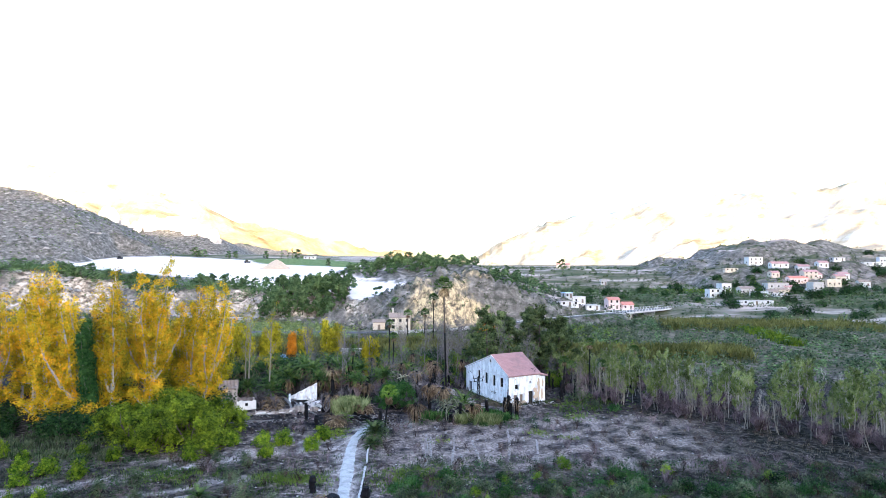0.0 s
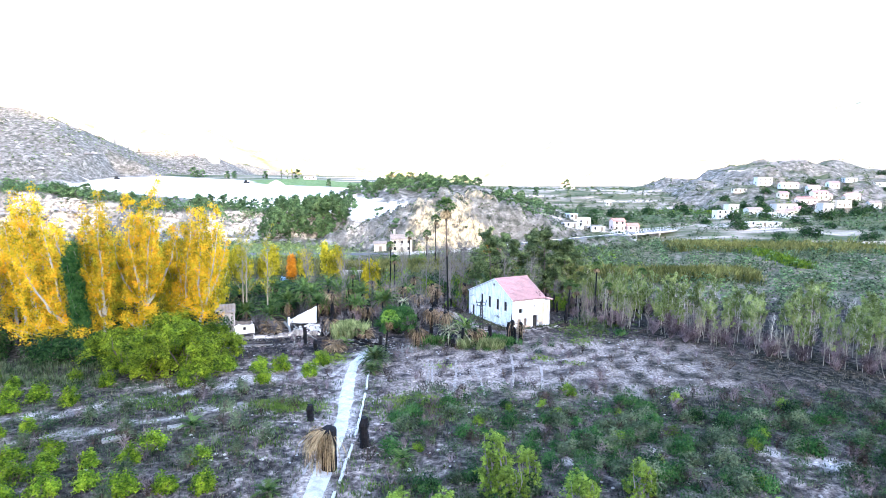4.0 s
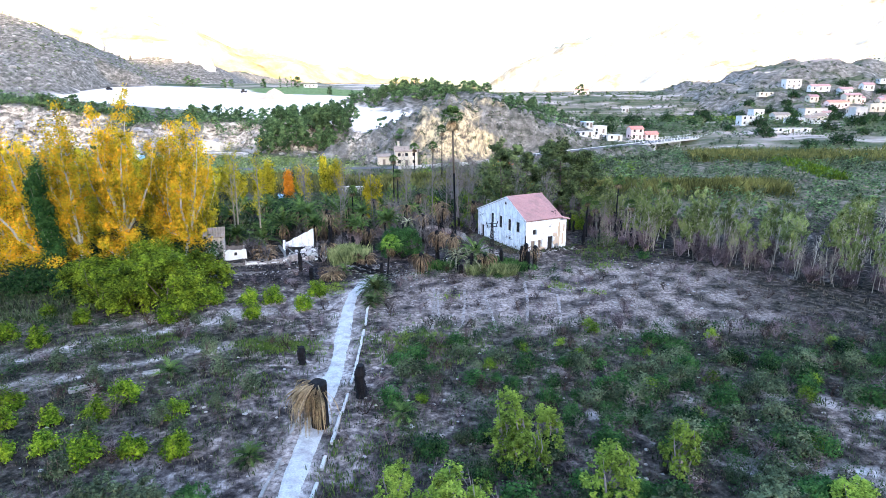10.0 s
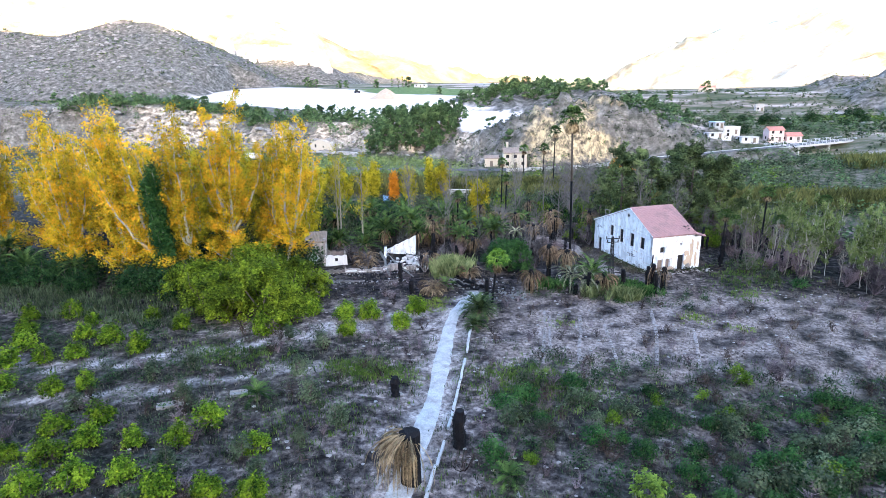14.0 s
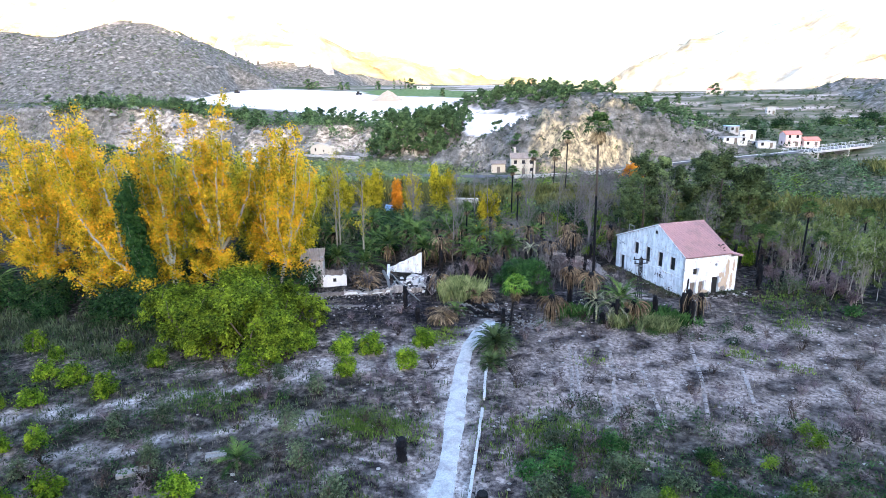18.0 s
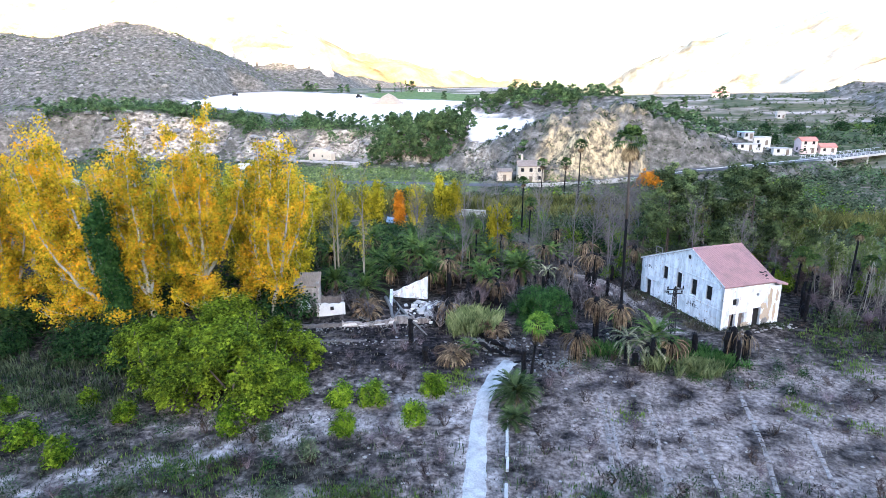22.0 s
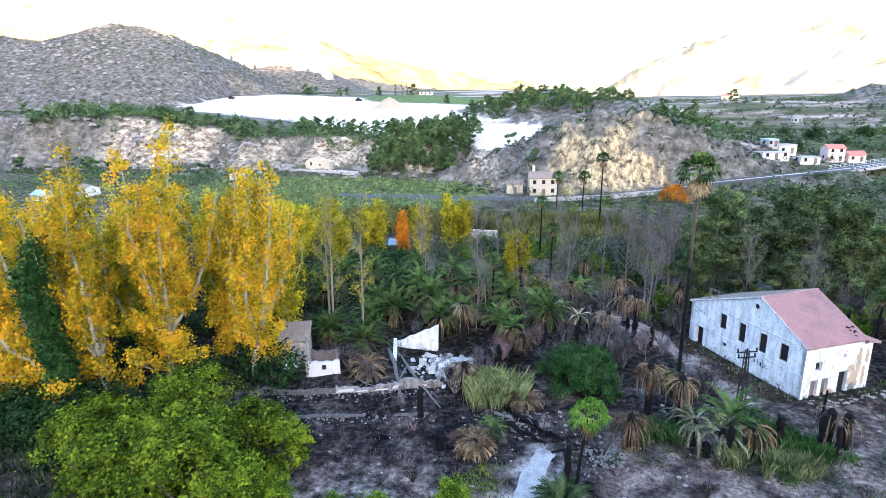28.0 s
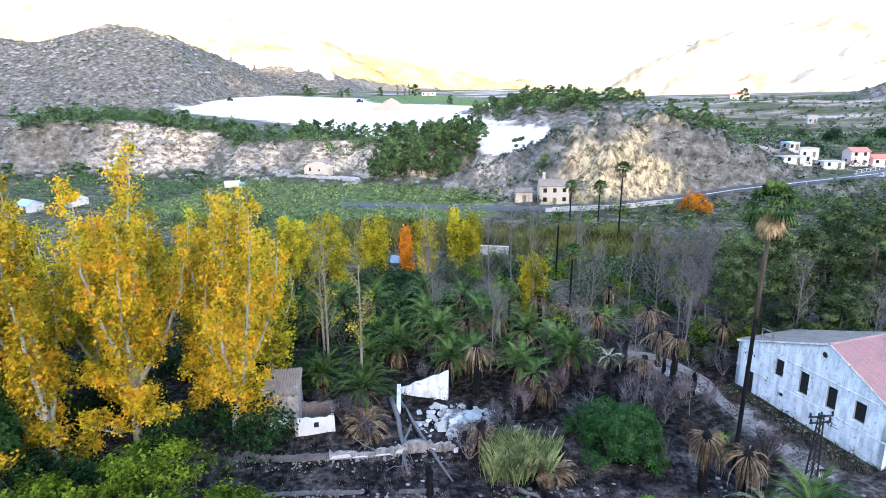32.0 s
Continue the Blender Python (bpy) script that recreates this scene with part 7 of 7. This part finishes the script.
TOWN = [
    (62, 283, 9, 7, 4.4, "white", "concrete", "white house with a flat roof under the hill", 20, True), (56.5, 281, 5, 6, 3.6, "grey", "bluesheet", "narrow blue-roofed house wing under the hill", 20, True), (55, 270, 12, 6, 3.0, "white", "concrete", "long low white shed with flat roof", 15, True), (68, 275, 9, 6, 3.2, "white", "concrete", "low white outbuilding by the road", 15, True),
    (84, 296, 8, 7, 7.0, "pink", "redtile", "pink house with a red tile roof by the bridge", 10, False), (92, 297, 8, 6, 3.6, "pink", "redtile", "low pink annex with a red roof", 10, False), (190, 396, 9, 8, 9.0, "white", "concrete", "tall white block house among trees", 10, True), (158, 337, 12, 8, 7.0, "white", "concrete", "old white house with stained walls", 5, True),
    (193, 354, 11, 8, 4.0, "white", "concrete", "white house with flat terrace", 0, True), (204, 350, 9, 7, 2.6, "white", "concrete", "low white terrace building", 0, True), (167, 307, 22, 6, 3.0, "white", "concrete", "long low white greenhouse roof", -4, True), (221, 386, 18, 9, 9.0, "grey", "oldtile", "unfinished grey block house", 5, True),
    (195, 375, 12, 8, 5.0, "grey", "oldtile", "old stone house with a worn roof", 5, False), (246, 404, 16, 8, 4.6, "pink", "redtile", "village house with a bright red roof", 0, False), (256, 406, 12, 8, 6.6, "cream", "tile", "pale cream village house", 0, False), (266, 396, 12, 8, 6.0, "cream", "concrete", "cream painted village house", 0, True),
    (231, 357, 9, 7, 11.0, "grey", "concrete", "narrow tall grey building", 8, True), (238, 449, 14, 8, 8.0, "white", "concrete", "large white house on the hillside", 5, True), (212, 433, 12, 6, 3.4, "cream", "concrete", "low cream hillside house", 0, True), (248, 431, 16, 7, 4.0, "white", "tile", "long white village house with a tile roof", 0, False),
    (262, 424, 10, 7, 5.0, "white", "tile", "white village house with a tile roof", -4, False), (304, 448, 11, 7, 3.6, "white", "concrete", "small white hillside house", 0, True), (342, 463, 20, 8, 4.0, "white", "concrete", "long white farm on the slope", -5, True), (350, 464, 6, 6, 10, "white", "concrete", "narrow white tower house", -5, True),
    (276, 404, 9, 8, 5.0, "cream", "tile", "cream rendered village house with tile roof", -4, False), (286, 416, 10, 8, 4.6, "white", "tile", "white village house with a tile roof", 6, False), (214, 366, 9, 7, 4.5, "cream", "oldtile", "cream rendered village house with old roof", 10, False), (240, 376, 8, 7, 4.5, "white", "tile", "white village house with a tile roof", 0, False), (228, 384, 8, 7, 4.5, "white", "tile", "small white village house with a tile roof", 5, False), (252, 395, 8, 6, 4.0, "cream", "oldtile", "small cream village house with an old roof", -6, False), (262, 408, 8, 7, 4.5, "pink", "tile", "small pink village house with a tile roof", 4, False), (279, 428, 9, 7, 4.5, "white", "tile", "small white village house with a tile roof", 0, False), (236, 416, 8, 6, 4.0, "cream", "tile", "small cream village house with a tile roof", 8, False), (292, 402, 9, 7, 4.5, "white", "oldtile", "small white village house with an old roof", -5, False), (206, 362, 8, 6, 3.6, "grey", "oldtile", "small grey village house with an old roof", 3, False), (113, 434, 6, 5, 6, "grey", "concrete", "ruined grey stone tower on a terrace", 0, True),
    (-181, 196, 11, 7, 3.2, "white", "oldtile", "white cottage among trees across the river", -20, False), (-190, 188, 9, 6, 2.8, "white", "bluesheet", "white shed with a bluish roof", -15, False),
    (110, 600, 18, 9, 6, "cream", "redtile", "far farm buildings on the plain", -10, False), (-150, 528, 14, 6, 3.5, "white", "concrete", "low white farm shed beyond the meadow", 0, True),
]
for k, (x, y, w, d, h_, wl, rf_, lab, ang, fl) in enumerate(TOWN):
    o = block_house(w * 0.82, d * 0.82, h_ * 0.72, wl, rf_, lab, 400 + k, 1.3, 4 + 2 * (w > 11), fl)
    o.matrix_basis = pose(x, y, gz(x, y), 0, 0, ang)
oh = block_house(8.5, 7, 5.4, "cream", "oldtile", "old cream house with a tall chimney by the road", 450, 1.5, 6, False, True)
oh.matrix_basis = pose(-25, 219, gz(-25, 219), 0, 0, 12)
oh2 = block_house(5, 5, 3.0, "cream", "oldtile", "small white annex of the old roadside house", 451, 0.8, 2)
oh2.matrix_basis = pose(-34, 220, gz(-34, 220), 0, 0, 12)

br = thing("bridge", "pale road bridge with white railings over the river", "bridge")
A, B2 = Vector((74.5, 261.5, 7.0)), Vector((124, 310, 7.4))
ang = math.atan2(B2.y - A.y, B2.x - A.x)
ln = (B2 - A).length
part("deck", Buf().box((0, 0, -0.4), (ln, 8, 0.8), 0, 0.1), M["concrete"], br)
part("road_surface", Buf().box((0, 0, 0.03), (ln, 6.4, 0.05)), M["asphalt"], br)
for s in (-1, 1):
    rail = part("railing", Buf().box((0, s * 3.85, 1.1), (ln, 0.12, 0.12)).box((0, s * 3.85, 0.6), (ln, 0.08, 0.08)), M["white"], br)
    for k in range(22):
        part("post", Buf().box((-ln / 2 + ln * (k + 0.5) / 22, s * 3.85, 0.55), (0.14, 0.14, 1.1)), M["white"], rail)
for u in (-0.3, 0.05, 0.4):
    part("pier", Buf().box((u * ln, 0, -4.5), (1.2, 6, 8), 0, 0.2), M["concrete"], br)
br.matrix_basis = Matrix.Translation((A + B2) / 2) @ pose(0, 0, 0, 0, 0, math.degrees(ang))

kerb_line([(-26, 203.4), (-7, 208.6), (9, 217.6)], 0.5, 1.3, "retaining_wall", "pale concrete retaining wall below the road", 70, "concrete", 0.0)
guard = thing("guard_rail", "pale metal guard rail along the road", "railing")
for (ax, ay, az), (bx, by, bz) in zip(ROAD[2:], ROAD[3:]):
    d = Vector((bx - ax, by - ay, 0)).normalized()
    s = Vector((d.y, -d.x, 0)) * 3.2
    part("rail", Buf().tube([(ax + s.x, ay + s.y, az + 1.0), (bx + s.x, by + s.y, bz + 1.0)], [0.12, 0.12], 4), M["white"], guard)
    part("post", Buf().box((ax + s.x, ay + s.y, az + 0.5), (0.15, 0.15, 1.1)), M["concrete"], guard)
put(bush(460, 8.5, 6.5, "orange", 110, 50, 0.4, "shrub", "round rust-orange tree below the road", "tree"), 13, 207, copy=False)
wl = thing("tank_wall", "low pale concrete water tank wall among reeds", "wall")
part("wall", Buf().box((0, 0, 0.8), (9, 0.4, 2.4), 0, 0.05), M["concrete"], wl)
part("coping", Buf().box((0, 0, 2.05), (9.2, 0.6, 0.14)), M["white"], wl)
wl.matrix_basis = pose(-35.5, 165, gz(-35.5, 165))
for k, (x, y, w) in enumerate(((-46, 140, 4.2), (-53.5, 158, 4.5))):
    tp = thing("tarpaulin", "crumpled blue tarpaulin over stored goods", "tarpaulin")
    part("sheet", Buf().add([(-w / 2, -1, 0), (w / 2, -1, 0), (w / 2, 1, 0), (-w / 2, 1, 0), (-w / 2 + 0.4, 0, 1.6), (0, 0.1, 1.2), (w / 2 - 0.5, -0.1, 1.7)], [(0, 1, 6, 5, 4), (1, 2, 6), (2, 3, 4, 5, 6), (3, 0, 4)]), M["bluesheet"], tp)
    tp.matrix_basis = pose(x, y, gz(x, y), 0, 0, 20 * k)
tr = thing("parked_truck", "white and blue truck parked below the cliff", "truck")
part("cargo_box", Buf().box((0, 0, 1.9), (5.2, 2.3, 2.3), 0, 0.1), M["white"], tr)
part("cab", Buf().box((3.6, 0, 1.5), (1.8, 2.2, 2.0), 0, 0.25), M["blue"], tr)
for sx in (-1.8, 3.4):
    for sy in (-1.1, 1.1):
        part("wheel", Buf().tube([(sx, sy - 0.15, 0.45), (sx, sy + 0.15, 0.45)], [0.45, 0.45], 10), M["charcoal"], tr)
tr.matrix_basis = pose(-142, 228, gz(-142, 228), 0, 0, 15)
md = thing("earth_mound", "conical heap of sandy earth on the bare field", "mound")
g = rng_of(77)
vs = [(0, 0, 7.0)] + [(math.cos(6.283 * k / 14) * rad * g.uniform(0.85, 1.15), math.sin(6.283 * k / 14) * rad * 0.8 * g.uniform(0.85, 1.15), z) for rad, z in ((4, 5.0), (9, 2.0), (14, -1.0)) for k in range(14)]
part("earth", Buf().add(vs, [(0, 1 + k, 1 + (k + 1) % 14) for k in range(14)] + [(1 + 14 * j + k, 15 + 14 * j + k, 15 + 14 * j + (k + 1) % 14, 1 + 14 * j + (k + 1) % 14) for j in range(2) for k in range(14)]), M["plaster"], md)
md.matrix_basis = pose(-147, 422, gz(-147, 422))
for k, (x, y) in enumerate(((-311, 479), (-187, 463))):
    vh = thing("farm_vehicle", "small dark vehicle parked on the bare field", "vehicle")
    part("body", Buf().box((0, 0, 1.0), (5, 2.2, 1.3), 0, 0.3), M["iron"], vh)
    part("cab", Buf().box((-0.5, 0, 2.2), (2.2, 2.0, 1.2), 0, 0.3), M["dark"], vh)
    for sx in (-1.6, 1.6):
        part("wheel", Buf().tube([(sx, -1.2, 0.5), (sx, 1.2, 0.5)], [0.5, 0.5], 10), M["charcoal"], vh)
    vh.matrix_basis = pose(x, y, gz(x, y), 0, 0, 30 * k)

ROUND = [bush(480 + k, 13 + k, 11, "darkleaf", 44, 30, 1.1, "broad_tree", "large round dark green tree by the village", "tree", "village trees", 5) for k in range(2)]
scatter(ROUND, [(182, 402), (162, 330), (255, 414), (274, 397), (357, 488), (203, 402), (176, 398), (212, 398), (236, 392), (201, 303), (190, 314), (180, 330), (214, 330), (228, 340), (246, 350), (150, 300), (140, 318), (265, 375), (282, 388), (300, 400), (240, 420), (218, 414), (130, 345), (70, 300), (100, 330), (120, 360), (96, 352), (148, 372), (168, 352), (186, 342), (205, 378), (226, 368), (250, 388), (290, 372), (318, 418), (330, 440), (296, 436), (270, 440), (228, 424), (196, 420), (160, 410), (135, 395), (110, 388), (88, 372), (320, 380), (345, 410), (152, 262), (172, 272), (200, 270), (228, 296), (254, 318), (276, 340)], 66, 0.4, 0.75)
TRACKS = [[(-3.8, 79.2), (-3.3, 73.3), (-3.1, 68.1), (-2.8, 63.3)], [(0.9, 78.3), (1.1, 74.1), (1.0, 69.0), (1.0, 64.1)], [(4.0, 76.0), (4.6, 70.7), (5.0, 66.5), (5.3, 62.6)], [(10.3, 82.2), (10.2, 75.2), (9.7, 69.4), (9.1, 64.0)], [(14.7, 76.8), (14.3, 71.4), (13.6, 65.5)], [(-3.0, 77.5), (-2.5, 70.0), (-2.1, 66.8)]]
for k, line in enumerate(TRACKS):
    strip("tyre_track", line, 0.5 if k < 5 else 0.4, M["track"], 0.075, "broken pale tyre track across the burnt field", "track", seed=50 + k, steps=30, gap=0.14)
cv = thing("cave_house", "white plastered front of a cave house in the cliff", "house")
part("front", slab([(-6, -2), (6.5, -2), (6.4, 2.4), (5.2, 3.6), (3.6, 3.4), (1.5, 4.3), (-1.2, 4.6), (-3.4, 3.9), (-5.2, 3.2), (-6, 2.0)], 3.0, (1, 0)), M["cream"], cv)
for u, wd, hh in ((-3.0, 0.8, 1.5), (1.6, 0.7, 0.8)):
    # dark boxes paint unlit openings; the front has no holes
    part("opening", Buf().box((u, -0.02, 0.9 + hh / 2), (wd, 0.12, hh)), M["dark"], cv)
part("ledge", slab([(-14, -2), (22, -2), (21, -0.9), (12, -0.6), (2, -0.8), (-8, -0.5), (-13, -1.0)], 4.0, (1, 0)), M["crag"], cv, "pale earth ledge before the cave house").location = (0, -4.5, 0)
cv.matrix_basis = pose(-126.5, 264.5, gz(-126.5, 266), 0, 0, -8)
